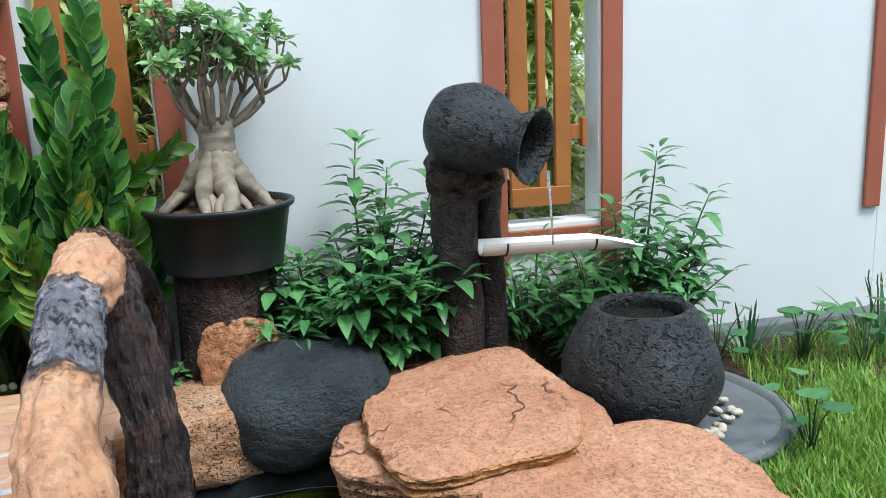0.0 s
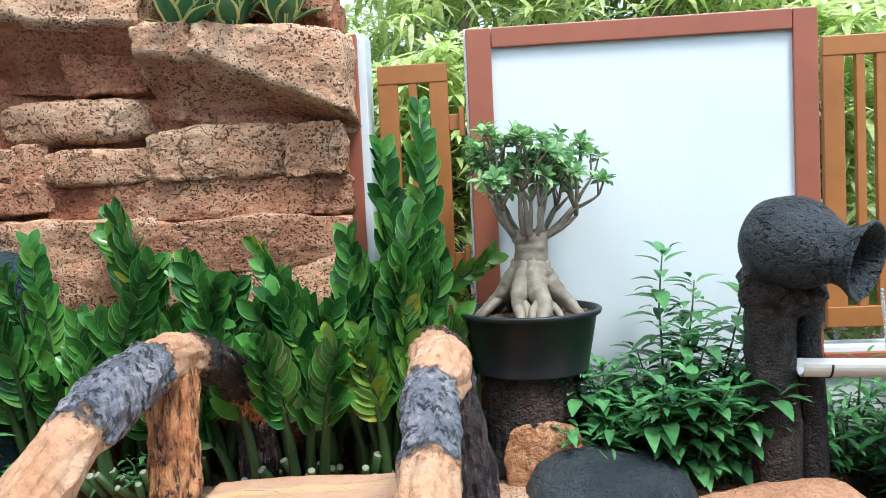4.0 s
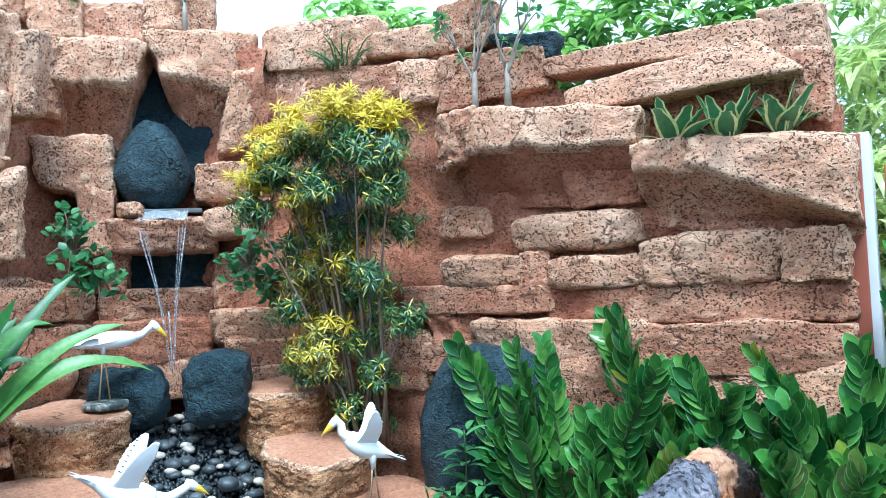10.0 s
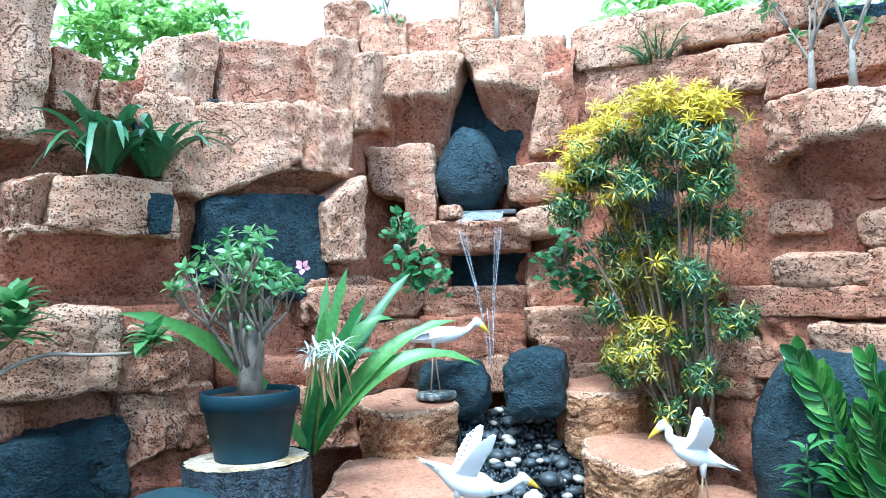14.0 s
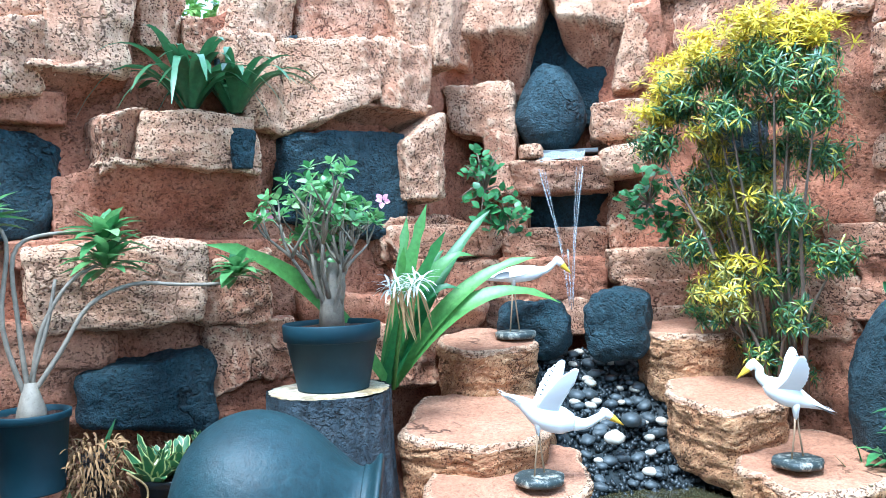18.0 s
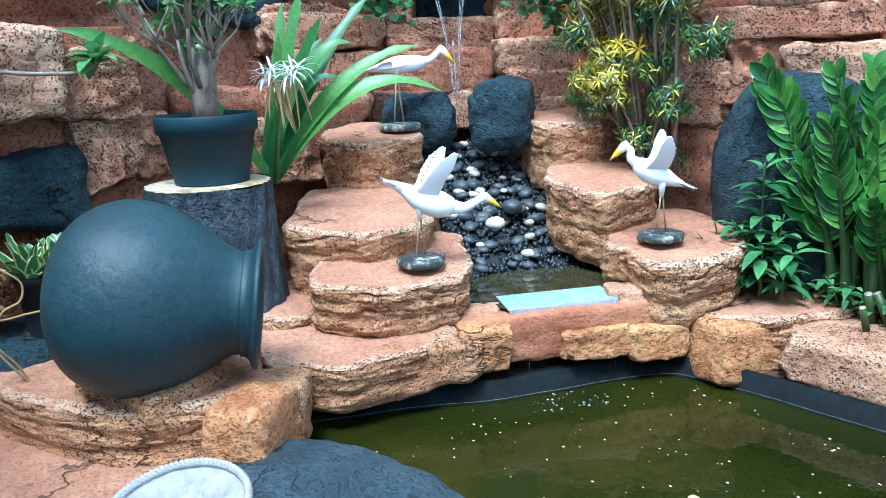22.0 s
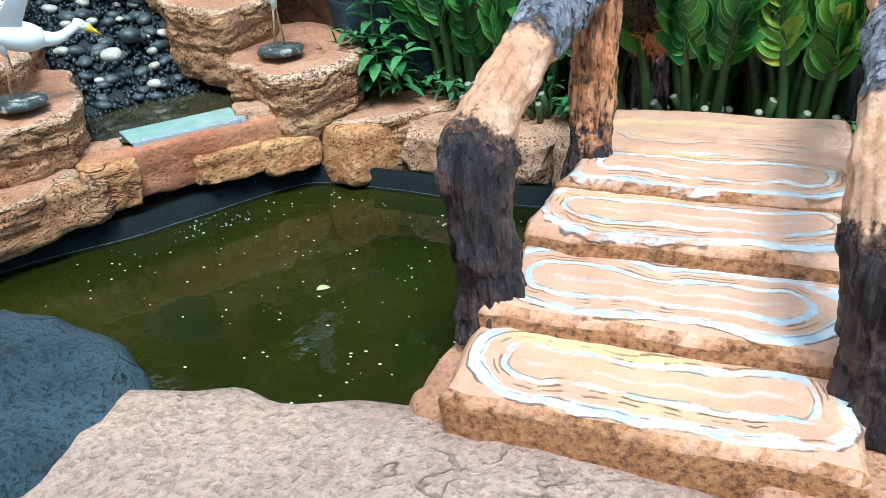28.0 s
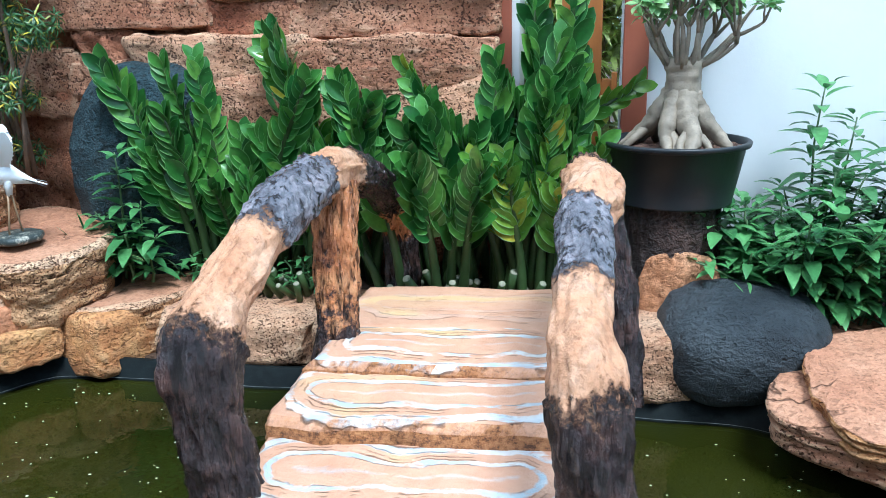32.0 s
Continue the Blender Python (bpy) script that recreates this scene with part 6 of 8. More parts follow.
def bonsai():
    rnd = random.Random(12)
    root = thing("bonsai_adenium", (4.175, -0.20, 0.872), "adenium bonsai with a swollen pale trunk and spreading roots", "bonsai")
    prof = [(0, 0, -0.02, 0.045), (0, 0, 0.02, 0.050), (0.0, 0, 0.06, 0.058), (0.005, 0, 0.11, 0.062), (0.01, 0, 0.165, 0.062), (0.015, 0, 0.21, 0.060), (0.015, 0, 0.25, 0.061), (0.01, 0, 0.285, 0.063), (0.01, 0, 0.300, 0.050), (0.01, 0, 0.295, 0.01)]
    P2 = smooth_path(prof, 6)
    raw("trunk", *tube([p[:3] for p in P2], [p[3] * (1 + 0.012 * math.sin(p[2] * 190)) for p in P2], 26, 0.16, 3, 14), M_ADEN, root)
    # thick legs that part at the foot, then finer toes
    for i in range(6):
        a = i * 2 * math.pi / 6 + rnd.uniform(-0.2, 0.2)
        c, s = math.cos(a), math.sin(a)
        R = rnd.uniform(0.135, 0.175)
        w = rnd.uniform(0.85, 1.15)
        b2 = a + rnd.uniform(-0.2, 0.2)
        pts = [(c * 0.034 + 0.008, s * 0.034, 0.185), (c * 0.056, s * 0.056, 0.135), (c * 0.088, s * 0.088, 0.085), (c * R * 0.8, s * R * 0.8, 0.040), (math.cos(b2) * R * 1.05, math.sin(b2) * R * 1.05, 0.006), (math.cos(b2) * R * 1.2, math.sin(b2) * R * 1.2, -0.03)]
        Q = smooth_path([(*p, q * w) for p, q in zip(pts, (0.032, 0.037, 0.034, 0.026, 0.018, 0.009))], 5)
        raw("root", *tube([p[:3] for p in Q], [p[3] * (1 + 0.05 * math.sin(k * 1.9)) for k, p in enumerate(Q)], 14, 0.22, i, 18), M_ADEN, root)
        for sg in (-1, 1) if i % 2 else (1,):
            a2 = a + rnd.uniform(0.24, 0.40) * sg
            Q = smooth_path([(c * R * 0.62, s * R * 0.62, 0.062, 0.019), (math.cos(a2) * R * 0.86, math.sin(a2) * R * 0.86, 0.028, 0.015), (math.cos(a2) * R * 1.05, math.sin(a2) * R * 1.05, -0.005, 0.011), (math.cos(a2) * R * 1.15, math.sin(a2) * R * 1.15, -0.03, 0.006)], 4)
            raw("root", *tube([p[:3] for p in Q], [p[3] for p in Q], 10, 0.25, i + sg, 20), M_ADEN, root)
    lv, tips = Heap(), []
    for i in range(18):
        b = Heap()
        a = i * 2.4
        el = 0.42 + 0.95 * ((i * 7) % 18) / 17
        way = Vector((math.cos(a) * math.cos(el), math.sin(a) * math.cos(el) * 0.75 - 0.03, math.sin(el)))
        branchy(b, lv, (0.01 + math.cos(a) * 0.05, math.sin(a) * 0.05, 0.268), way, rnd.uniform(0.12, 0.19), 0.0115, 2, rnd, 0.043, 0.95, 9, tips=tips)
        b.make_forked("branch", "twig", [M_ADEN], root)
    lv.make("foliage", [M_BONLEAF], root)
    fl = Heap()
    rosette(fl, tips[len(tips) // 3] + Vector((0, -0.02, 0.01)), 5, 0.03, 0.02, rnd, 0, 0.3, 0.2)
    fl.make("flower", [M_PINK], root, "pink flower bud")


bonsai()


def adenium_bush():
    rnd = random.Random(33)
    root = thing("potted_adenium", (0.62, -2.02, 1.105), "bushy adenium with pale stems and pink flowers", "plant")
    lv, tips = Heap(), []
    for i in range(19):
        h = Heap()
        a = i * 2.4
        el = rnd.uniform(0.92, 1.50)
        way = Vector((math.cos(a) * math.cos(el), math.sin(a) * math.cos(el), math.sin(el)))
        branchy(h, lv, (way.x * 0.09, way.y * 0.09, 0.02 + 0.10 * (i % 3) / 2), way, rnd.uniform(0.17, 0.27), 0.0115, 2, rnd, 0.046, 0.72, 7, tips=tips)
        h.make_forked("stem", "twig", [M_ADEN], root)
    h = Heap()
    h.add(tube([(0, 0, -0.02), (0.01, 0, 0.1), (0.02, 0, 0.22), (0.02, 0, 0.33)], [0.052, 0.044, 0.030, 0.015], 14, 0.25, 2))
    h.make("stem", [M_ADEN], root)
    lv.make("foliage", [M_ADLEAF], root)
    for dx, dy, dz in ((0.02, -0.27, 0.44), (0.10, 0.20, 0.50)):
        fl = Heap()
        rosette(fl, (dx, dy, dz), 5, 0.032, 0.024, rnd, 0, 0.1, 0.2, axis=(0.7, -0.6, 0.3))
        fl.make("flower", [M_PINK], root, "pink five-petalled flower")


adenium_bush()


def strap_leaf(h, base, tip, arch, W, slot=0, n=10, fold=0.25, face=(0.3, -0.3, 0.8), margin=None):
    """A long arching blade from base to tip, its upper side turned towards face; margin: the slot of its edges."""
    base, tip = Vector(base), Vector(tip)
    flat = (tip - base)
    side = flat.cross(Vector(face))
    side = side.normalized() if side.length > 1e-3 else Vector((1, 0, 0))
    nrm = side.cross(flat).normalized()
    verts, faces = [], []
    cols = (-1, 0, 1) if margin is None else (-1, -0.72, 0, 0.72, 1)
    for i in range(n + 1):
        t = i / n
        c = base.lerp(tip, t) + Vector((0, 0, arch * 4 * t * (1 - t)))
        w = W / 2 * (0.45 + 0.55 * math.sin(math.pi * min(1, t * 1.25) ** 0.9) if t < 0.8 else max(0.02, (1 - t) / 0.2 * 0.85))
        verts += [c + side * w * q + nrm * fold * w * abs(q) for q in cols]
    m = len(cols)
    a0 = len(h.f)
    for i in range(n):
        faces += [(i * m + k, i * m + k + 1, (i + 1) * m + k + 1, (i + 1) * m + k) for k in range(m - 1)]
    h.add((verts, faces), slot)
    if margin is not None:
        for i in range(n):
            h.m[a0 + i * 4] = h.m[a0 + i * 4 + 3] = margin


def spider_lily():
    rnd = random.Random(8)
    root = thing("spider_lily", (0.48, -1.70, 0.80), "spider lily with long arching leaves and white flowers", "plant")
    for tip, arch, w in (((0.37, 0.70, 0.34), 0.20, 0.09), ((0.27, 0.64, 0.55), 0.13, 0.085), ((0.02, 0.22, 0.81), 0.03, 0.09), ((0.07, 0.54, 0.78), 0.09, 0.08), ((0.02, -0.79, 0.65), 0.15, 0.09), ((0.17, 0.385, 0.56), 0.20, 0.08), ((-0.13, 0.20, 0.76), 0.03, 0.08),
                         ((0.22, 0.19, 0.68), 0.05, 0.085), ((-0.05, 0.35, 0.60), 0.10, 0.075), ((0.10, 0.05, 0.62), 0.04, 0.07), ((0.2, 0.28, 0.42), 0.16, 0.07)):
        h = Heap()
        strap_leaf(h, (rnd.uniform(-0.03, 0.03), rnd.uniform(-0.03, 0.05), 0), tip, arch, w * 0.98, 0, 14, 0.3, (0.55, -0.5, 0.6))
        h.make("leaf", [M_LILY], root)
    st = Heap()
    st.add(tube([(0.05, 0.0, 0.0), (0.16, -0.02, 0.25), (0.28, -0.05, 0.48)], [0.011, 0.010, 0.008], 7))
    st.make("flower_stalk", [M_LILY], root)
    for j in range(6):
        h = Heap()
        a = j * 1.05
        c = Vector((0.30 + 0.05 * math.cos(a), -0.06 + 0.07 * math.sin(a), 0.47 + rnd.uniform(-0.04, 0.05)))
        rosette(h, c, 14, 0.085, 0.010, rnd, 0, -0.3, 0.6)
        h.make("flower", [M_PETAL], root, "white spidery flower")
    d = Heap()
    for j in range(22):
        a = rnd.uniform(0, 6.28)
        b = Vector((0.29 + 0.04 * math.cos(a), -0.05 + 0.06 * math.sin(a), 0.44))
        strap_leaf(d, b, b + Vector((rnd.uniform(-0.05, 0.08), rnd.uniform(-0.06, 0.08), -rnd.uniform(0.1, 0.22))), 0.01, 0.008, 0, 5)
    d.make("faded_petals", [M_DRY], root, "hanging faded straw-coloured petals")


spider_lily()


def blade_plant(name, at, n, L, W, seed, label, margin=True, low=0.25, spread=0.9, bow=0.10, high=1.35):
    """A tuft of stiff blades with pale margins."""
    rnd = random.Random(seed)
    root = thing(name, at, label, "plant")
    for i in range(n):
        a = i * 2.4 + rnd.uniform(-0.3, 0.3)
        e = low + (high - low) * rnd.random() ** 0.8
        s = L * rnd.uniform(0.7, 1.15)
        b = Vector((math.cos(a), math.sin(a), 0)) * rnd.uniform(0, 0.04)
        tip = b + Vector((math.cos(a) * math.cos(e) * spread, math.sin(a) * math.cos(e) * spread, math.sin(e))) * s
        h = Heap()
        strap_leaf(h, b, tip, bow * s * (1.4 - e), W, 0, 8, 0.25, (-math.cos(a) * 0.8, -math.sin(a) * 0.8, 0.8), 1 if margin else None)
        h.make("blade", [M_VAR, M_PALE], root)


for sx, ss in ((2.90, 3), (3.10, 13), (3.30, 23)):
    blade_plant("snake_plant", (sx, -0.06, 1.965), 12, 0.205, 0.085, ss, "snake plant with pale leaf margins on a rock ledge", True, 0.25, 1.0)
blade_plant("bromeliad", (0.17, -2.44, 2.035), 36, 0.36, 0.042, 5, "tuft of long dark green blades on a rock ledge", False, -0.45, 1.15, 0.34, 0.8)
blade_plant("bromeliad", (0.15, -2.24, 2.035), 28, 0.34, 0.040, 6, "tuft of long dark green blades on a rock ledge", False, -0.5, 1.2, 0.36, 0.75)
blade_plant("striped_grass", (1.90, -0.36, 0.36), 16, 0.26, 0.035, 7, "striped leafy tuft in a small pot", True, 0.1)
blade_plant("wild_grass", (0.40, -3.00, 0.3), 4, 0.50, 0.045, 9, "long green blades beside the pots", False, 0.7)


def creeper(at, n, rad, seed, label, leaf=0.055):
    rnd = random.Random(seed)
    root = thing("creeper", at, label, "plant")
    lv = Heap()
    for i in range(n):
        w = ball_way(rnd, -0.6)
        p = Vector((w.x * rad * 0.7, w.y * rad * 0.7, w.z * rad))
        raw("stem", *tube([(0, 0, 0), p * 0.5 + Vector((0, 0, 0.03)), p], [0.005, 0.004, 0.002], 5), M_TWIG, root)
        for j in range(5):
            v = ball_way(rnd, 0.0)
            v = (v + Vector((0.5, -0.5, 0.2))).normalized()
            q = p * rnd.uniform(0.5, 1.1) + ball_way(rnd, -1) * 0.03
            s = leaf * rnd.uniform(0.7, 1.2)
            lv.add(leaf_vf(s, s * 0.75, 0.15, 0.2, 4, 0.5), 0, aim(q, v, (0.5, -0.5, 0.8)))
    lv.make("foliage", [M_CREEP], root)


creeper((0.24, -0.97, 1.70), 20, 0.20, 3, "round-leaved green creeper rooted in a wall crevice")
creeper((0.30, -0.88, 1.55), 14, 0.14, 4, "round-leaved green creeper rooted in a wall crevice")
creeper((0.75, -0.32, 1.60), 20, 0.17, 5, "broad-leaved green creeper rooted beside the waterfall")
creeper((0.90, -0.28, 1.50), 12, 0.14, 6, "broad-leaved green creeper rooted beside the waterfall")


def bare_tree(at, L, seed, label, forks=2, lean=(0, 0, 1), leaf=0.05):
    rnd = random.Random(seed)
    root = thing("small_tree", at, label, "tree")
    h, lv = Heap(), Heap()
    h.add(tube([(0, 0, -0.02), (0, 0, 0.08), (0.005, 0, 0.2)], [0.02, 0.015, 0.010], 9, 0.1, seed))
    for i in range(4):
        a = i * 1.7 + seed
        branchy(h, lv, (0, 0, 0.12 + 0.02 * i), (math.cos(a) * 0.35 + lean[0], math.sin(a) * 0.25 + lean[1], lean[2]), L * rnd.uniform(0.4, 0.6), 0.0075, forks - 1, rnd, leaf, 0.4, 7)
    h.make("branchwork", [M_ADEN], root)
    lv.make("foliage", [M_ADLEAF], root)


bare_tree((2.00, -0.08, 2.24), 0.5, 2, "slender pale adenium rooted on a rock ledge")
bare_tree((2.17, -0.08, 2.24), 0.45, 5, "slender pale adenium rooted on a rock ledge")
bare_tree((-0.22, -0.72, 2.86), 0.5, 7, "slender pale adenium rooted on top of the rockery")
bare_tree((0.22, -0.24, 2.95), 0.5, 9, "slender pale adenium rooted on top of the rockery")


def long_adenium():
    rnd = random.Random(4)
    root = thing("leggy_adenium", (0.45, -3.10, 0.88), "leggy adenium with long bare pale branches", "plant")
    h, lv = Heap(), Heap()
    for i, pts in enumerate(([(0, 0, 0), (0.0, -0.03, 0.3), (0.0, -0.04, 0.55), (0.0, 0.06, 0.62), (0.0, 0.26, 0.62)],
                             [(0, 0, 0.05), (0, 0.1, 0.2), (0, 0.2, 0.36), (0.02, 0.35, 0.43), (0.04, 0.52, 0.42), (0.05, 0.69, 0.42), (0.06, 0.73, 0.47)],
                             [(0, 0, 0.05), (0, 0.04, 0.28), (0, 0.14, 0.45), (0.0, 0.26, 0.52)], [(0, 0, 0), (0, -0.08, 0.3), (0, -0.06, 0.6), (0, -0.14, 0.68)], [(0, 0, 0.1), (0, 0.06, 0.3), (0, 0.09, 0.46)])):
        Q = smooth_path(pts, 4)
        h.add(tube(Q, [0.0095 * (1 - 0.4 * k / len(Q)) for k in range(len(Q))], 8, 0.08, i))
        if i < 4:
            for j in range(2):
                rosette(lv, Q[-1] - np.array((0, 0, 0.03 * j)), 14, 0.15 if i != 1 else 0.10, 0.05, rnd, 0, -0.1, 0.35)
    h.add(tube([(0, 0, -0.06), (0, 0, 0.0), (0, 0, 0.1)], [0.055, 0.048, 0.020], 12, 0.1))
    h.make("branchwork", [M_ADEN], root)
    lv.make("foliage", [M_ADLEAF], root)


long_adenium()


def crown_vf(h, c, R, n, leaf, width, rnd, droop=0.5, tuft=8):
    """Whorled tufts of leaves spread through an uneven crown."""
    for _ in range(n):
        w = ball_way(rnd, -0.7)
        r = rnd.uniform(0.45, 1.0) * (1 + 0.25 * noise.noise(w * 2 + Vector(c)))
        p = Vector(c) + Vector((w.x * R[0], w.y * R[1], w.z * R[2])) * r
        for j in range(tuft):
            a = j * 2.4 + rnd.uniform(-0.3, 0.3)
            e = rnd.uniform(-0.35, 0.65)
            way = Vector((math.cos(a) * math.cos(e), math.sin(a) * math.cos(e), math.sin(e)))
            s = leaf * rnd.uniform(0.7, 1.2)
            h.add(leaf_vf(s, s * width, 0.2, droop * rnd.uniform(0.4, 1.4), 3, 0.45), 0, aim(p, way, (0, 0, 1)))


def tree(name, at, trunk_h, crowns, leaf, width, n, seed, label, mat, tuft=8):
    rnd = random.Random(seed)
    root = thing(name, at, label, "tree")
    h = Heap()
    h.add(tube([(0, 0, -0.1), (0.03, 0, trunk_h * 0.4), (0.0, 0.05, trunk_h * 0.8), (0.02, 0.0, trunk_h)], [0.09, 0.075, 0.06, 0.04], 10, 0.1, seed))
    for c, R in crowns:
        h.add(tube([(0, 0.02, trunk_h * 0.7), (c[0] * 0.5, c[1] * 0.5, (trunk_h * 0.7 + c[2]) / 2), c], [0.04, 0.03, 0.012], 7, 0.1, seed))
    h.make("trunk", [M_TWIG], root)
    lv = Heap()
    for c, R in crowns:
        crown_vf(lv, c, R, n, leaf, width, rnd, tuft=tuft)
    lv.make("crown", [mat], root)


MT = "mango tree with long drooping yellow-green leaves"
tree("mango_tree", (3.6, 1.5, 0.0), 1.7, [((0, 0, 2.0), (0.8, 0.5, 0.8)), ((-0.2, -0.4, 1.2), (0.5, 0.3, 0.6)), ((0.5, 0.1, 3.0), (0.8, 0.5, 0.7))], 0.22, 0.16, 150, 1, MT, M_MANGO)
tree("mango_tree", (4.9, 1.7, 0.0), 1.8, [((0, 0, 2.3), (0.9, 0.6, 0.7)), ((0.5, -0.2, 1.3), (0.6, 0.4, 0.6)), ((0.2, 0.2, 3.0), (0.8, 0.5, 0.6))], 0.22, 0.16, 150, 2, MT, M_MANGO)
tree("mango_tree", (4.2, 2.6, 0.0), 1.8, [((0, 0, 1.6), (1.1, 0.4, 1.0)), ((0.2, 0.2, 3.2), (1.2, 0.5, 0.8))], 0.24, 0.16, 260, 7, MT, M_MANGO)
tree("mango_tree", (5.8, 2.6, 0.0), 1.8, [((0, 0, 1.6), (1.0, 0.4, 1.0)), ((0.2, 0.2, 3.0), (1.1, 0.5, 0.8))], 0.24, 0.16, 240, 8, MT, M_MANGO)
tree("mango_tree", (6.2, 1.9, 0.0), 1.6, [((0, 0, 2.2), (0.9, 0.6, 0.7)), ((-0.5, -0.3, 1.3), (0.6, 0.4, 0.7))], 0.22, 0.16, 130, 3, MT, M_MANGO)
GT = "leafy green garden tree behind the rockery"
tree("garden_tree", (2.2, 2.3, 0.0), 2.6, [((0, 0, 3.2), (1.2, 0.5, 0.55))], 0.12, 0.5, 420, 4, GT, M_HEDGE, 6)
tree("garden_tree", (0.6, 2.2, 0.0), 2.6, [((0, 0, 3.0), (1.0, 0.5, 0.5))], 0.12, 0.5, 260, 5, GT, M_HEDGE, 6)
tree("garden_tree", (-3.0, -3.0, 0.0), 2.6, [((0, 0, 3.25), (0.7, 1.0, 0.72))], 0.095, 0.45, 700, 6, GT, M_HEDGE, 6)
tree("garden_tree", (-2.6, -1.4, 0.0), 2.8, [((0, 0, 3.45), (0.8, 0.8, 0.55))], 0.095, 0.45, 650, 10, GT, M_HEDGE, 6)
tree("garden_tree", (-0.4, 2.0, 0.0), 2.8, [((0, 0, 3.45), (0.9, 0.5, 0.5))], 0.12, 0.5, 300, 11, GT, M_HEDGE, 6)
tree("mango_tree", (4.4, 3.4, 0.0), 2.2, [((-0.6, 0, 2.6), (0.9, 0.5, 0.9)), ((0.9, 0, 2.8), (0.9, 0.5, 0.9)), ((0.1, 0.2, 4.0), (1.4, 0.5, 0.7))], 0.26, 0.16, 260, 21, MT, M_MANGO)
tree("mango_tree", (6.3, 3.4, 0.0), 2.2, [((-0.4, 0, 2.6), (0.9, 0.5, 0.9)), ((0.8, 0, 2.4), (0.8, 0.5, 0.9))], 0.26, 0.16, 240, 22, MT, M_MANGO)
shrub("dry_bush", (1.17, -0.03, 2.62), shrub_stems(16, 0.10, 0.04, 0.10, 0.22, 0.12, 41), 0.03, 0.35, 42, "small half-dry bush growing on the rock wall", leaf_mat("half_dry_leaf", (0.16, 0.17, 0.06), (0.34, 0.32, 0.14), 0.6, 0.3), step=0.02)
SH = "dense yellow-green leafy shrub behind the wall"
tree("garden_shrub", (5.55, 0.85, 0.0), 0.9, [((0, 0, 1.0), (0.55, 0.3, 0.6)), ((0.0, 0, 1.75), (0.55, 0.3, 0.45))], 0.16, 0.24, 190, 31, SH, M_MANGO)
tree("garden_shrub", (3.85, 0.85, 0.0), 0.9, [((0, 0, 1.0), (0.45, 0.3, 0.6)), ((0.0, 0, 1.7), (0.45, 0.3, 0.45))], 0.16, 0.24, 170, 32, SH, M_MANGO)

# ---- pots, jars, stumps ----
M_POT = plain_paint("dark_plastic_pot", (0.010, 0.013, 0.016), 0.45, 0.25, 8.0, 0.1)
M_POTB = plain_paint("blue_black_pot", (0.010, 0.034, 0.046), 0.55, 0.2, 8.0, 0.1, spec=0.25)
M_CLAY = rock_paint("black_painted_clay", (0.008, 0.026, 0.032), (0.012, 0.035, 0.042), (0.020, 0.048, 0.056), pore=0.12, pore_scale=26, grit=0.45, rough=0.48, bump_d=0.0032, crinkle=0.1)
M_PITTED = rock_paint("pitted_black_cement", (0.014, 0.017, 0.020), (0.030, 0.035, 0.040), (0.062, 0.070, 0.078), pore_scale=42, pore=0.7, rough=0.5, bump_d=0.030, grit=0.5, crinkle=0.3)
M_MULCH = rock_paint("brown_mulch", (0.05, 0.025, 0.017), (0.10, 0.05, 0.035), (0.20, 0.12, 0.09), pore_scale=120, pore=0.7, bump_d=0.02)
M_CUT = plain_paint("cut_wood_top", (0.56, 0.44, 0.27), 0.8, 0.35, 14.0, 0.4, dirt=(0.20, 0.17, 0.14))
M_PVC = plain_paint("white_pvc", (0.72, 0.70, 0.66), 0.4, 0.05, 6.0, 0.05)


def pot(name, at, r, h, mat, label, soil=M_MULCH, lip=0.03, taper=0.8, rz=0.0):
    root = thing(name, at, label, "plant pot", rz=rz)
    prof = [(0.0, 0.0), (r * taper, 0.0), (r * taper, 0.006), (r * 0.94, h - lip), (r * 0.945, h - lip), (r * 1.0, h - lip + 0.004), (r * 1.015, h - 0.004), (r * 1.0, h), (r * 0.95, h), (r * 0.93, h - 0.02), (r * 0.90, h - 0.03)]
    v, f = lathe(prof, 56)
    raw("pot_body", v, f, mat, root)
    n = 18
    v, f = [], []
    for j in range(n + 1):
        for k in range(40):
            a, q = 2 * math.pi * k / 40, j / n * r * 0.925
            x, y = math.cos(a) * q, math.sin(a) * q
            v.append((x, y, h - 0.022 + 0.010 * noise.noise(Vector((x * 40, y * 40, r * 9)))))
    for j in range(n):
        for k in range(40):
            k2 = (k + 1) % 40
            f.append((j * 40 + k, j * 40 + k2, (j + 1) * 40 + k2, (j + 1) * 40 + k))
    raw("soil", v, f, soil, root, "brown bark mulch")
    return root


pot("bonsai_pot", (4.175, -0.20, 0.678), 0.250, 0.216, M_POT, "wide black plastic bonsai pot on a tree stump", lip=0.022, taper=0.80)
pot("plant_pot", (0.62, -2.02, 0.855), 0.195, 0.265, M_POTB, "blue-black plastic pot standing on a cut stump", lip=0.07, taper=0.74)
pot("plant_pot", (0.55, -2.62, 0.37), 0.155, 0.24, M_POT, "small black plastic pot with striped rosettes")
pot("plant_pot", (0.45, -3.10, 0.60), 0.13, 0.28, M_POTB, "blue-black plastic pot with a leggy adenium")
pot("plant_pot", (1.88, -0.36, 0.28), 0.10, 0.10, M_POT, "small black pot beside the step stones")

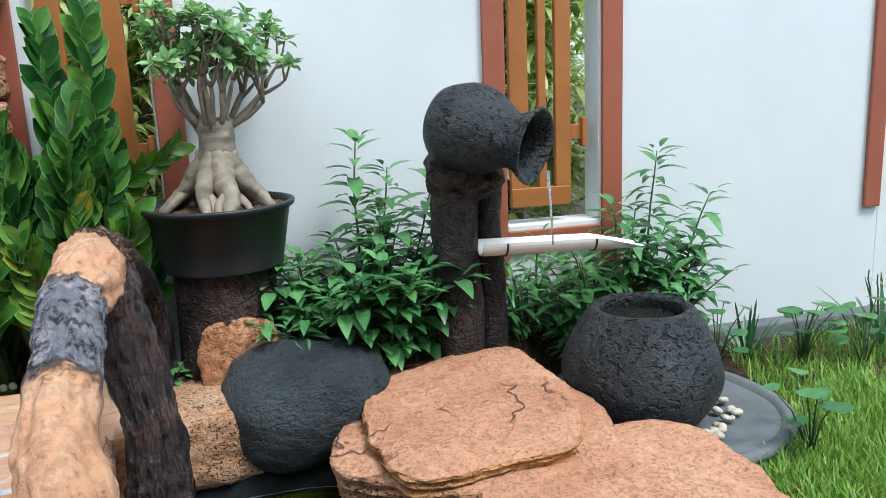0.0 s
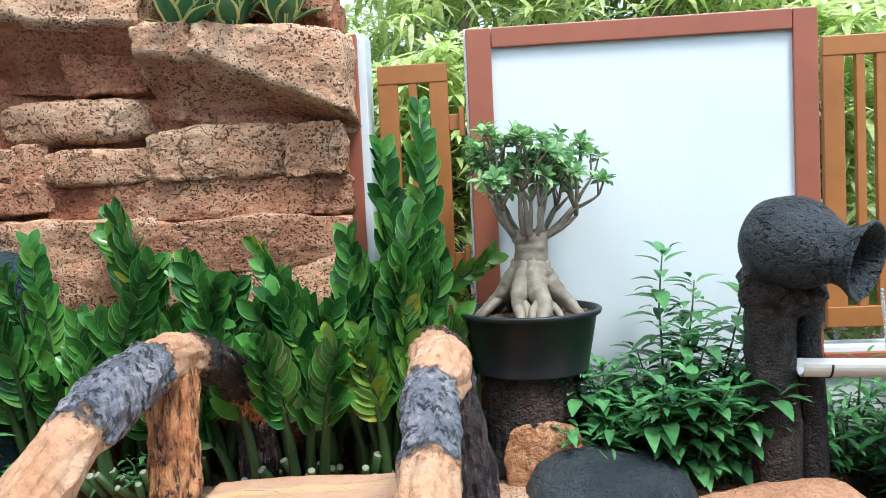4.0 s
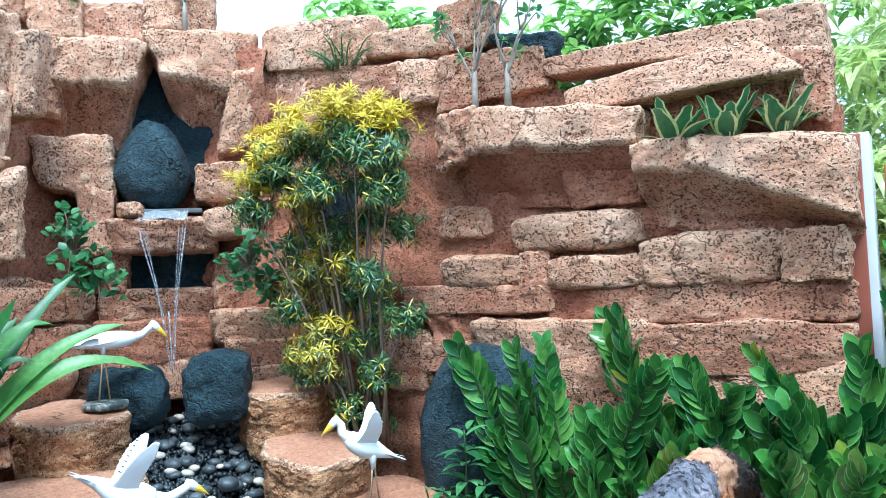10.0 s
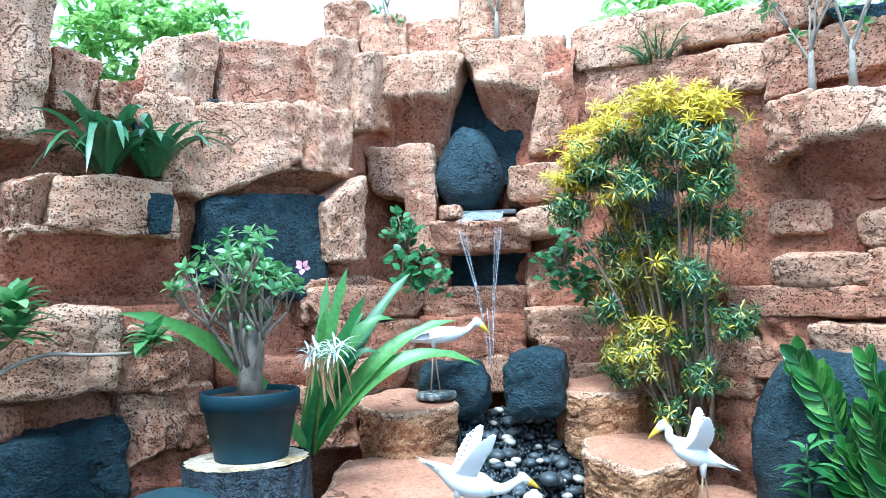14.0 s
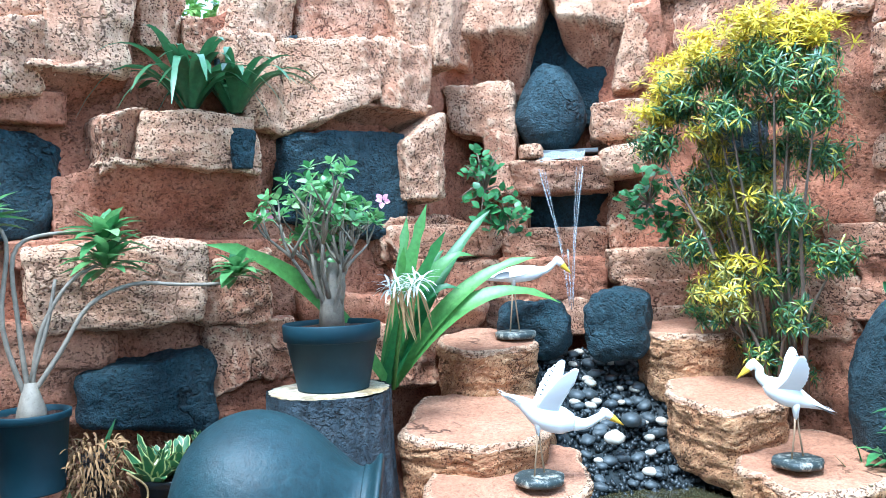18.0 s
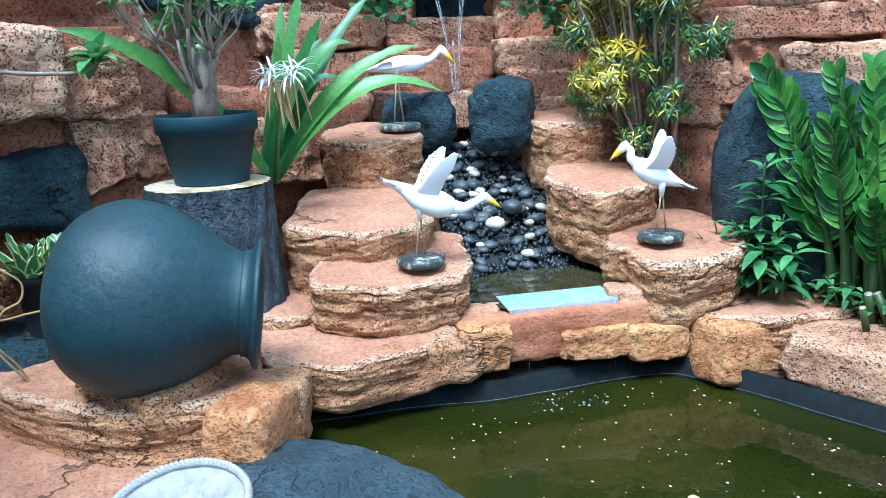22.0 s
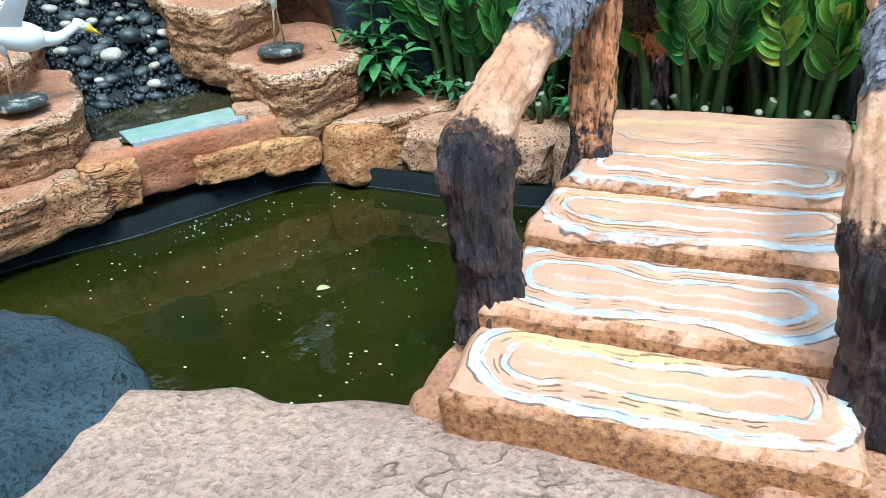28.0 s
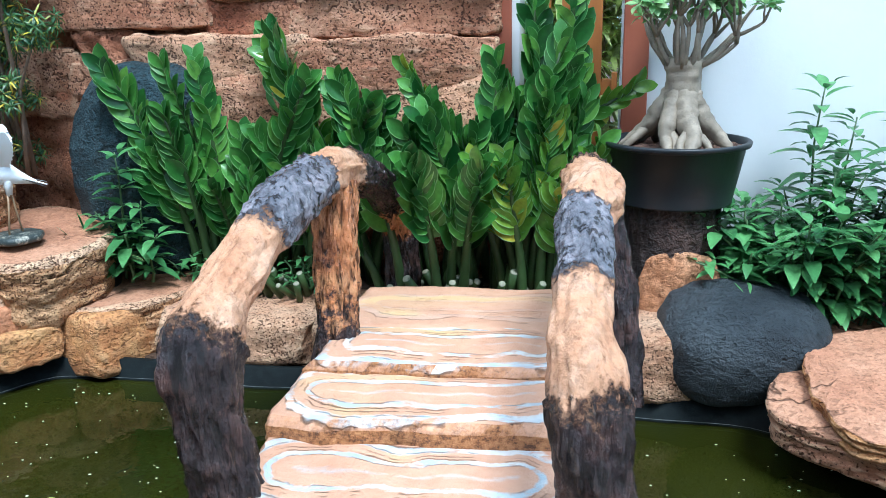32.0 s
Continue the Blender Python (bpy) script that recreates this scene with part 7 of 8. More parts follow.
rnd_a = random.Random(19)
for dx, dy in ((0.02, 0.0), (0.07, 0.08), (-0.05, 0.05), (0.05, -0.10), (-0.04, 0.11), (-0.05, -0.07)):
    blade_plant("agave", (0.55 + dx, -2.62 + dy, 0.585), 19, 0.15, 0.052, int(100 * dx + 70 * dy) + 40, "small agave rosette with pale yellow margins", True, 0.3)


M_BARKB = rock_paint("blue_grey_bark", (0.018, 0.032, 0.042), (0.045, 0.066, 0.082), (0.11, 0.14, 0.16), pore=0.5, rough=0.6, bump_d=0.03)
M_CUTW = rock_paint("painted_stump_top", (0.38, 0.22, 0.05), (0.50, 0.42, 0.28), (0.54, 0.49, 0.40), pore=0.5, pore_scale=13, bump_d=0.01, grit=0.7)


def stump(name, at, r, h, label, top_mat, seed, patch=False, bark=None):
    root = thing(name, at, label, "tree stump")
    v, f = [], []
    n, s = 26, 120
    for j in range(n + 1):
        z = h * j / n
        flare = 1 + 0.16 * (1 - j / n) ** 2
        for k in range(s):
            a = 2 * math.pi * k / s
            g = 0.05 * (abs(math.sin(a * 11 + 2 * noise.noise(Vector((math.cos(a) * 2, math.sin(a) * 2, z * 4 + seed))))) - 0.5)
            q = r * flare * (1 + 0.05 * noise.noise(Vector((math.cos(a) * 1.5 + seed, math.sin(a) * 1.5, z * 2))) + g)
            v.append((q * math.cos(a), q * math.sin(a), z + 0.008 * noise.noise(Vector((a, z, seed)))))
    for j in range(n):
        for k in range(s):
            k2 = (k + 1) % s
            f.append((j * s + k, j * s + k2, (j + 1) * s + k2, (j + 1) * s + k))
    raw("bark", v, f, bark or M_BARK, root)
    v2, f2 = [(0, 0, h + 0.006)], []
    for k in range(s):
        p = v[n * s + k]
        v2.append((p[0] * 0.97, p[1] * 0.97, h + 0.0015))
    f2 = [(0, 1 + k, 1 + (k + 1) % s) for k in range(s)]
    raw("cut_top", v2, f2, top_mat, root, smooth=False)
    if patch:
        bm = stone_bm(0.27, 0.05, 0.30, 2.4, 0.018, 12, seed, 5)
        ob = part("bare_patch", bm, rock_paint("scraped_orange_bark", (0.26, 0.10, 0.045), (0.44, 0.20, 0.095), (0.54, 0.29, 0.16), pore=0.2, bump_d=0.014), root, "orange scraped patch in the bark")
        ob.location = (0.03, -r * 1.0, h * 0.36)
    return root


stump("stump", (4.175, -0.20, 0.22), 0.165, 0.455, "dark bark stump with an orange scraped patch", M_CUT, 1.0, True)
stump("stump", (0.62, -2.04, 0.25), 0.245, 0.60, "blue-grey bark stump with a pale painted cut top", M_CUTW, 2.0, False, M_BARKB)

# tipped black jar on the ledge
def tipped_jar():
    root = thing("tipped_jar", (1.203, -2.525, 0.606), "big black clay jar lying tipped on the ledge", "jar")
    axis = Vector((0.50, 0.86, -0.13))
    turn = axis.to_track_quat("Z", "Y").to_euler()
    prof = [(0.0, -0.27), (0.10, -0.265), (0.18, -0.235), (0.24, -0.18), (0.278, -0.10), (0.288, -0.02), (0.272, 0.06), (0.232, 0.14), (0.186, 0.210), (0.156, 0.260), (0.150, 0.292), (0.138, 0.29), (0.15, 0.23), (0.21, 0.13), (0.25, 0.0), (0.2, -0.17), (0.0, -0.24)]
    ob = raw("jar_body", *lathe([(p[0] * 1.07, p[1] * 1.03) for p in smooth_path(prof, 4)], 96, 0.018, 3), M_CLAY, root)
    ob.rotation_euler = turn
    prof = [(0.140, 0.285), (0.158, 0.287), (0.158, 0.300), (0.172, 0.315), (0.188, 0.323), (0.194, 0.333), (0.187, 0.341), (0.166, 0.335), (0.148, 0.315), (0.138, 0.295), (0.140, 0.285)]
    ob = raw("rim", *lathe([(p[0] * 1.07, p[1] * 1.03) for p in smooth_path(prof, 3)], 96, 0.018, 3), M_CLAY, root, "flared rim of the jar mouth")
    ob.rotation_euler = turn
    return root


tipped_jar()

# pitted bowl on its disc
def bowl():
    root = thing("stone_bowl", (5.53, -0.60, 0.10), "round pitted black cement bowl with water in it", "bowl")
    prof = [(0.0, 0.0), (0.17, 0.0), (0.225, 0.04), (0.26, 0.11), (0.268, 0.17), (0.255, 0.24), (0.22, 0.32), (0.185, 0.375), (0.165, 0.395), (0.150, 0.392), (0.140, 0.375), (0.165, 0.31), (0.19, 0.25), (0.0, 0.2)]
    v, f = lathe([tuple(p) for p in smooth_path(prof, 3)], 72, 0.03, 5)
    raw("bowl_body", v, f, M_PITTED, root)
    v, f = lathe([(0.0, 0.345), (0.155, 0.345)], 40)
    raw("bowl_water", v, f, plain_paint("dark_bowl_water", (0.012, 0.015, 0.012), 0.08, 0.2, 4.0, 0.05), root, "still water in the bowl")
    d = thing("stone_disc", (5.60, -0.60, 0.045), "flat grey cement dish under the bowl", "dish")
    v, f = lathe([(0.0, 0.0), (0.44, 0.0), (0.45, 0.02), (0.44, 0.055), (0.40, 0.065), (0.33, 0.06), (0.29, 0.045), (0.0, 0.04)], 64, 0.06, 2)
    raw("dish_body", v, f, M_GREY, d)
    v, f = lathe([(0.395, 0.060), (0.445, 0.050), (0.452, 0.066), (0.44, 0.082), (0.41, 0.080), (0.395, 0.060)], 64, 0.06, 2)
    raw("dish_rim", v, f, M_GREY, d, "raised grey cement rim")


bowl()
M_PEB_W = plain_paint("pale_pebble", (0.42, 0.38, 0.31), 0.5, 0.35, 20.0, 0.1)
M_PEB_G = plain_paint("grey_pebble", (0.055, 0.066, 0.070), 0.5, 0.5, 14.0, 0.1)
M_PEB_B = plain_paint("wet_black_gravel", (0.014, 0.019, 0.021), 0.45, 0.5, 22.0, 0.15)


def pebble(at, r, mat, seed, label, group, parent=None):
    bm = stone_bm(r * 2.3, r * 1.8, r * 1.25, 2.1, r * 0.12, 14, seed, 3)
    ob = part("pebble", bm, mat, parent)
    ob.matrix_world = pose(*at, rnd_a.uniform(-15, 15), rnd_a.uniform(-15, 15), rnd_a.uniform(0, 360))
    if label:
        tagged(ob, label, "pebble", group)


for i in range(16):
    a = rnd_a.uniform(-1.3, 0.1)
    q = rnd_a.uniform(0.22, 0.29)
    pebble((5.60 - 0.03 + math.cos(a) * q, -0.60 + math.sin(a) * q, 0.11), rnd_a.uniform(0.012, 0.02), M_PEB_W, i, "cream pebble on the dish round the bowl", "pebbles round the bowl")

# jar fountain
def jar_fountain():
    root = thing("jar_fountain", (5.0, -0.36, 0.25), "black cement jar on tree-trunk posts pouring water", "fountain")
    for x, y, r, h, s in ((-0.04, 0.0, 0.082, 0.80, 1.0), (0.085, 0.03, 0.05, 0.74, 2.0)):
        pts = smooth_path([(x, y, -0.1, r * 1.05), (x + 0.005, y, 0.2, r), (x - 0.01, y, 0.5, r * 0.98), (x, y, h, r * 1.05)], 6)
        v, f = tube([p[:3] for p in pts], [p[3] for p in pts], 26, 0.14, s, 14)
        raw("post", v, f, [M_BARK, M_RORANGE], root, slots=[1 if (i % 26) in (3, 4, 5, 6) and i < 26 * 9 and s == 1.0 else 0 for i in range(len(f))])
    prof = [(0.0, -0.16), (0.06, -0.158), (0.12, -0.13), (0.158, -0.06), (0.163, 0.01), (0.145, 0.08), (0.112, 0.135), (0.098, 0.17), (0.108, 0.21), (0.130, 0.245), (0.136, 0.256), (0.124, 0.258), (0.098, 0.225), (0.085, 0.17), (0.12, 0.08), (0.13, 0.0), (0.08, -0.1), (0.0, -0.13)]
    v, f = lathe([tuple(p) for p in smooth_path(prof, 3)], 64, 0.05, 4)
    ob = raw("jar", v, f, M_PITTED, root)
    ob.location = (0.01, -0.05, 0.85)
    ob.scale = (0.92, 0.92, 0.92)
    ob.rotation_euler = Vector((0.68, -0.70, -0.22)).to_track_quat("Z", "Y").to_euler()
    ob = part("bark_collar", stone_bm(0.25, 0.21, 0.20, 2.6, 0.03, 12, 3, 5, chips=0.03), M_BARK, root)
    ob.location = (-0.01, 0.0, 0.70)
    v, f = tube([(0.215, -0.2, 0.715), (0.225, -0.2, 0.6), (0.235, -0.19, 0.47)], [0.006, 0.004, 0.003], 6, 0.3, 2, 30)
    raw("water_jet", v, f, M_FALL, root, "thin falling jet of clear water")
    # half pipe
    v, f = [], []
    n, s = 20, 14
    for i in range(n + 1):
        t = i / n
        for rr in (0.050, 0.043):
            for k in range(s + 1):
                a = math.pi + math.pi * k / s
                cut = max(0.0, (t - 0.72) / 0.28)
                z = math.sin(a) * rr
                z = min(z, -rr * cut * 0.75)
                v.append((0.02 + t * 0.58, -0.07 - 0.0 * t + math.cos(a) * rr, 0.475 - 0.02 * t + z))
    m = 2 * (s + 1)
    for i in range(n):
        for k in range(s):
            f.append((i * m + k, i * m + k + 1, (i + 1) * m + k + 1, (i + 1) * m + k))
            f.append((i * m + s + 1 + k, (i + 1) * m + s + 1 + k, (i + 1) * m + s + 2 + k, i * m + s + 2 + k))
        f.append((i * m, (i + 1) * m, (i + 1) * m + s + 1, i * m + s + 1))
        f.append((i * m + s, i * m + 2 * s + 1, (i + 1) * m + 2 * s + 1, (i + 1) * m + s))
    raw("spout", v, f, M_PVC, root, "white half-pipe spout", smooth=False)
    for x in (0.10, 0.42):
        v, f = [], []
        for k in range(s + 1):
            a = math.pi + math.pi * k / s
            for rr in (0.0505, 0.054):
                for dx in (0, 0.006):
                    v.append((x + dx, -0.07 + math.cos(a) * rr, 0.475 - 0.02 * x / 0.58 + math.sin(a) * rr))
        for k in range(s):
            b = k * 4
            f += [(b + 2, b + 3, b + 7, b + 6), (b, b + 2, b + 6, b + 4), (b + 1, b + 5, b + 7, b + 3)]
        raw("strap", v, f, M_POT, root)


def water_mat():
    m, nt, b = mat_base("falling_water")
    b.inputs["Base Color"].default_value = (0.85, 0.92, 0.95, 1)
    b.inputs["Roughness"].default_value = 0.10
    b.inputs["Transmission Weight"].default_value = 0.78
    b.inputs["IOR"].default_value = 1.33
    pos = world_coord(nt)
    bump(nt, b, tex_noise(nt, 45.0, 4, 0.6, pos), 0.6, 0.02)
    return m


M_FALL = water_mat()
jar_fountain()

# slabs on the near side of the black boulder
SL = "cracked orange cement slab on the pond bank"
slab("bank_slab", 4.87, -0.75, 0.305, 0.33, 0.37, 0.09, -32, 11.0, SL, 6, M_OCHRE, lobes=0.08, groove=0.008)
slab("bank_slab", 4.90, -0.79, 0.245, 0.39, 0.41, 0.13, -20, 12.0, SL, 4, M_ROCK, lobes=0.08, groove=0.008)
slab("bank_slab", 5.20, -1.24, 0.205, 0.41, 0.42, 0.13, 15, 13.0, SL, 5, M_ROCK, lobes=0.08, groove=0.008)
slab("bank_slab", 5.1, -1.7, 0.17, 0.42, 0.42, 0.2, 35, 14.0, SL, 2, M_ROCK, lobes=0.10, groove=0.008)
slab("bank_slab", 4.90, -0.46, 0.28, 0.26, 0.22, 0.2, 0, 15.0, SL, 3, M_ROCK, lobes=0.10, groove=0.008)

# ---- cascade: basin, pebbles, weir, waterfall ----
def cascade():
    # the bed
    n, m_ = 26, 14
    A, B = Vector((1.34, -0.90, 0.235)), Vector((0.36, -0.50, 0.86))
    side = Vector((0.38, 0.92, 0)).normalized()
    v, f = [], []
    for i in range(n + 1):
        t = i / n
        w = 0.30 - 0.06 * t
        for k in range(m_ + 1):
            s = k / m_ * 2 - 1
            p = A.lerp(B, t) + side * s * w * 1.3
            z = p.z - 0.04 * (1 - s * s) + 0.03 * noise.noise(p * 14) + 0.02 * noise.noise(p * 35)
            v.append((p.x, p.y, z))
    for i in range(n):
        for k in range(m_):
            a = i * (m_ + 1) + k
            f.append((a, a + 1, a + m_ + 2, a + m_ + 1))
    bed = raw("stream_bed", v, f, M_PEB_B)
    tagged(bed, "wet black gravel bed of the cascade", "stream bed", kind="structure")
    rnd = random.Random(77)
    dark = Heap()
    for i in range(1500):
        t, s = rnd.uniform(0.04, 1.0), rnd.uniform(-1, 1)
        w = 0.30 - 0.06 * t
        p = A.lerp(B, t) + side * s * w * 1.15
        r = rnd.uniform(0.008, 0.017)
        bm = bmesh.new()
        bmesh.ops.create_icosphere(bm, subdivisions=1, radius=r)
        q = Euler((rnd.uniform(0, 6), rnd.uniform(0, 6), rnd.uniform(0, 6))).to_matrix().to_4x4()
        q.translation = p + Vector((0, 0, -0.03 * (1 - s * s) + 0.008))
        dark.add(([Vector((x.co.x * 1.3, x.co.y, x.co.z * 0.7)) for x in bm.verts], [tuple(y.index for y in z.verts) for z in bm.faces]), 0, q)
        bm.free()
    g = dark.make("gravel", [M_PEB_B])
    tagged(g, "wet black gravel lying on the cascade bed", "gravel", kind="stuff")
    for i in range(95):
        t, s = rnd.uniform(0.20, 0.98), rnd.uniform(-0.9, 0.9)
        w = 0.30 - 0.06 * t
        p = A.lerp(B, t) + side * s * w
        white = rnd.random() < 0.34
        pebble((p.x, p.y, p.z - 0.03 * (1 - s * s) + 0.018), rnd.uniform(0.018, 0.034) if white else rnd.uniform(0.018, 0.042), M_PEB_W if white else M_PEB_G, i * 1.3,
               "smooth white pebble on the cascade" if white else "smooth dark grey pebble on the cascade", "cascade pebbles")
    pebble((1.00, -0.85, 0.54), 0.042, M_PEB_W, 91, "large white pebble on the cascade", "cascade pebbles")
    pebble((0.92, -0.66, 0.58), 0.055, M_PEB_G, 92, "large dark grey pebble on the cascade", "cascade pebbles")
    # pool above the weir
    bm = bmesh.new()
    bm.faces.new([bm.verts.new(p) for p in ((1.52, -1.26, 0.335), (1.68, -0.86, 0.335), (1.42, -0.55, 0.335), (1.05, -0.65, 0.335), (0.95, -1.10, 0.335), (1.2, -1.3, 0.335))])
    mw = plain_paint("clear_pool_water", (0.035, 0.032, 0.016), 0.04, 0.3, 5.0, 0.03, fine=14)
    pw = part("pool_water", bm, mw, smooth=False)
    tagged(pw, "shallow greenish pool water above the weir", "water", kind="structure")
    # glass weir
    weir = thing("weir_plate", (1.545, -1.035, 0.339), "pale green glass weir plate with water running over", "weir", rz=62)
    m, nt, b = mat_base("green_glass_plate")
    pos = world_coord(nt)
    c = tex_ramp(nt, tex_noise(nt, 12.0, 3, 0.5, pos), [(0.3, (0.20, 0.33, 0.285)), (0.7, (0.31, 0.43, 0.37))])
    nt.links.new(c, b.inputs["Base Color"])
    b.inputs["Roughness"].default_value = 0.1
    part("plate", box_bm(-0.225, 0.225, -0.09, 0.09, -0.004, 0.004, 0.002), m, weir, smooth=False)
    # thin ragged film that runs over the lip, and a few drips
    v, f, n = [], [], 60
    for k in range(n + 1):
        x = -0.222 + 0.444 * k / n
        fall = 0.022 + 0.05 * max(0.0, noise.noise(Vector((x * 22, 3, 1)))) + 0.03 * max(0.0, noise.noise(Vector((x * 60, 7, 2))))
        v += [(x, -0.070, 0.0058), (x, -0.093, 0.0048), (x, -0.099, -0.006), (x, -0.103, -fall)]
    for k in range(n):
        for q in range(3):
            f.append((k * 4 + q, k * 4 + q + 1, k * 4 + q + 5, k * 4 + q + 4))
    raw("water_film", v, f, M_FALL, weir, "thin film of water spilling over the lip")
    for i, x in enumerate((-0.15, -0.02, 0.19, 0.21)):
        h = rnd.uniform(0.2, 0.32)
        v, f = tube([(x, -0.100, -0.01), (x + 0.004, -0.106, -h * 0.5), (x, -0.110, -h)], [0.0022, 0.0012, 0.0006], 6, 0.5, i, 60)
        raw("drip", v, f, M_FALL, weir, "thin thread of falling water")


cascade()


def waterfall():
    root = thing("waterfall", (0.10, -0.335, 1.93), "waterfall pouring off a slate lip into the basin", "waterfall", rz=48)
    part("lip", box_bm(-0.215, 0.215, -0.10, 0.10, -0.012, 0.012, 0.004), M_GREY, root, "flat grey slate lip")
    # sheet over the lip, narrowing as it falls
    n, s = 24, 18
    v, f = [], []
    for j in range(n + 1):
        t = j / n
        half = 0.145 * (1 - t) ** 0.9 + 0.012
        z = 0.016 if t < 0.04 else 0.016 - 0.34 * (t - 0.04) ** 1.4
        y = -0.03 - 0.13 * min(1, t * 3) ** 0.8 - 0.05 * t
        for k in range(s + 1):
            q = k / s * 2 - 1
            v.append((q * half + 0.03 * t, y + 0.008 * math.sin(q * 9 + t * 5), z - 0.05 * t * abs(q)))
    for j in range(8):
        for k in range(s):
            a = j * (s + 1) + k
            f.append((a, a + 1, a + s + 2, a + s + 1))
    raw("water_sheet", v, f, M_FALL, root, "smooth sheet of clear water")
    for i, (x0, x1, z1, r) in enumerate(((-0.14, 0.03, -0.86, 0.0042), (0.14, 0.05, -0.86, 0.0042), (-0.10, 0.02, -0.6, 0.002), (0.10, 0.05, -0.7, 0.002), (-0.12, 0.035, -0.86, 0.002), (0.125, 0.045, -0.84, 0.002), (0.03, 0.04, -0.88, 0.005))):
        pts = smooth_path([(x0, -0.13, 0.0), (x0 + (x1 - x0) * 0.3, -0.18, -0.2), (x0 + (x1 - x0) * 0.75, -0.2, -0.52), (x1, -0.205, z1)] if i < 6 else [(0.03, -0.2, -0.55), (0.036, -0.203, -0.7), (0.04, -0.205, -0.88)], 5)
        vv, ff = tube(pts, [r * (1 - 0.5 * k / len(pts)) for k in range(len(pts))], 7, 0.35, i, 40)
        raw("water_thread", vv, ff, M_FALL, root, "falling thread of clear water")


waterfall()

# ---- egret figures ----
M_EGRET = plain_paint("white_glossy_paint", (0.80, 0.82, 0.82), 0.35, 0.04, 8.0, 0.05)
M_BEAK = plain_paint("yellow_paint", (0.75, 0.48, 0.04), 0.4, 0.1, 8.0, 0.05)
M_DARKP = plain_paint("black_paint", (0.02, 0.022, 0.024), 0.4, 0.2, 20.0, 0.1)
M_LEG = plain_paint("ochre_leg_paint", (0.36, 0.24, 0.14), 0.5, 0.1, 8.0, 0.05)
M_BASE = plain_paint("painted_figure_base", (0.035, 0.05, 0.05), 0.5, 0.4, 6.0, 0.5, dirt=(0.80, 0.76, 0.62))


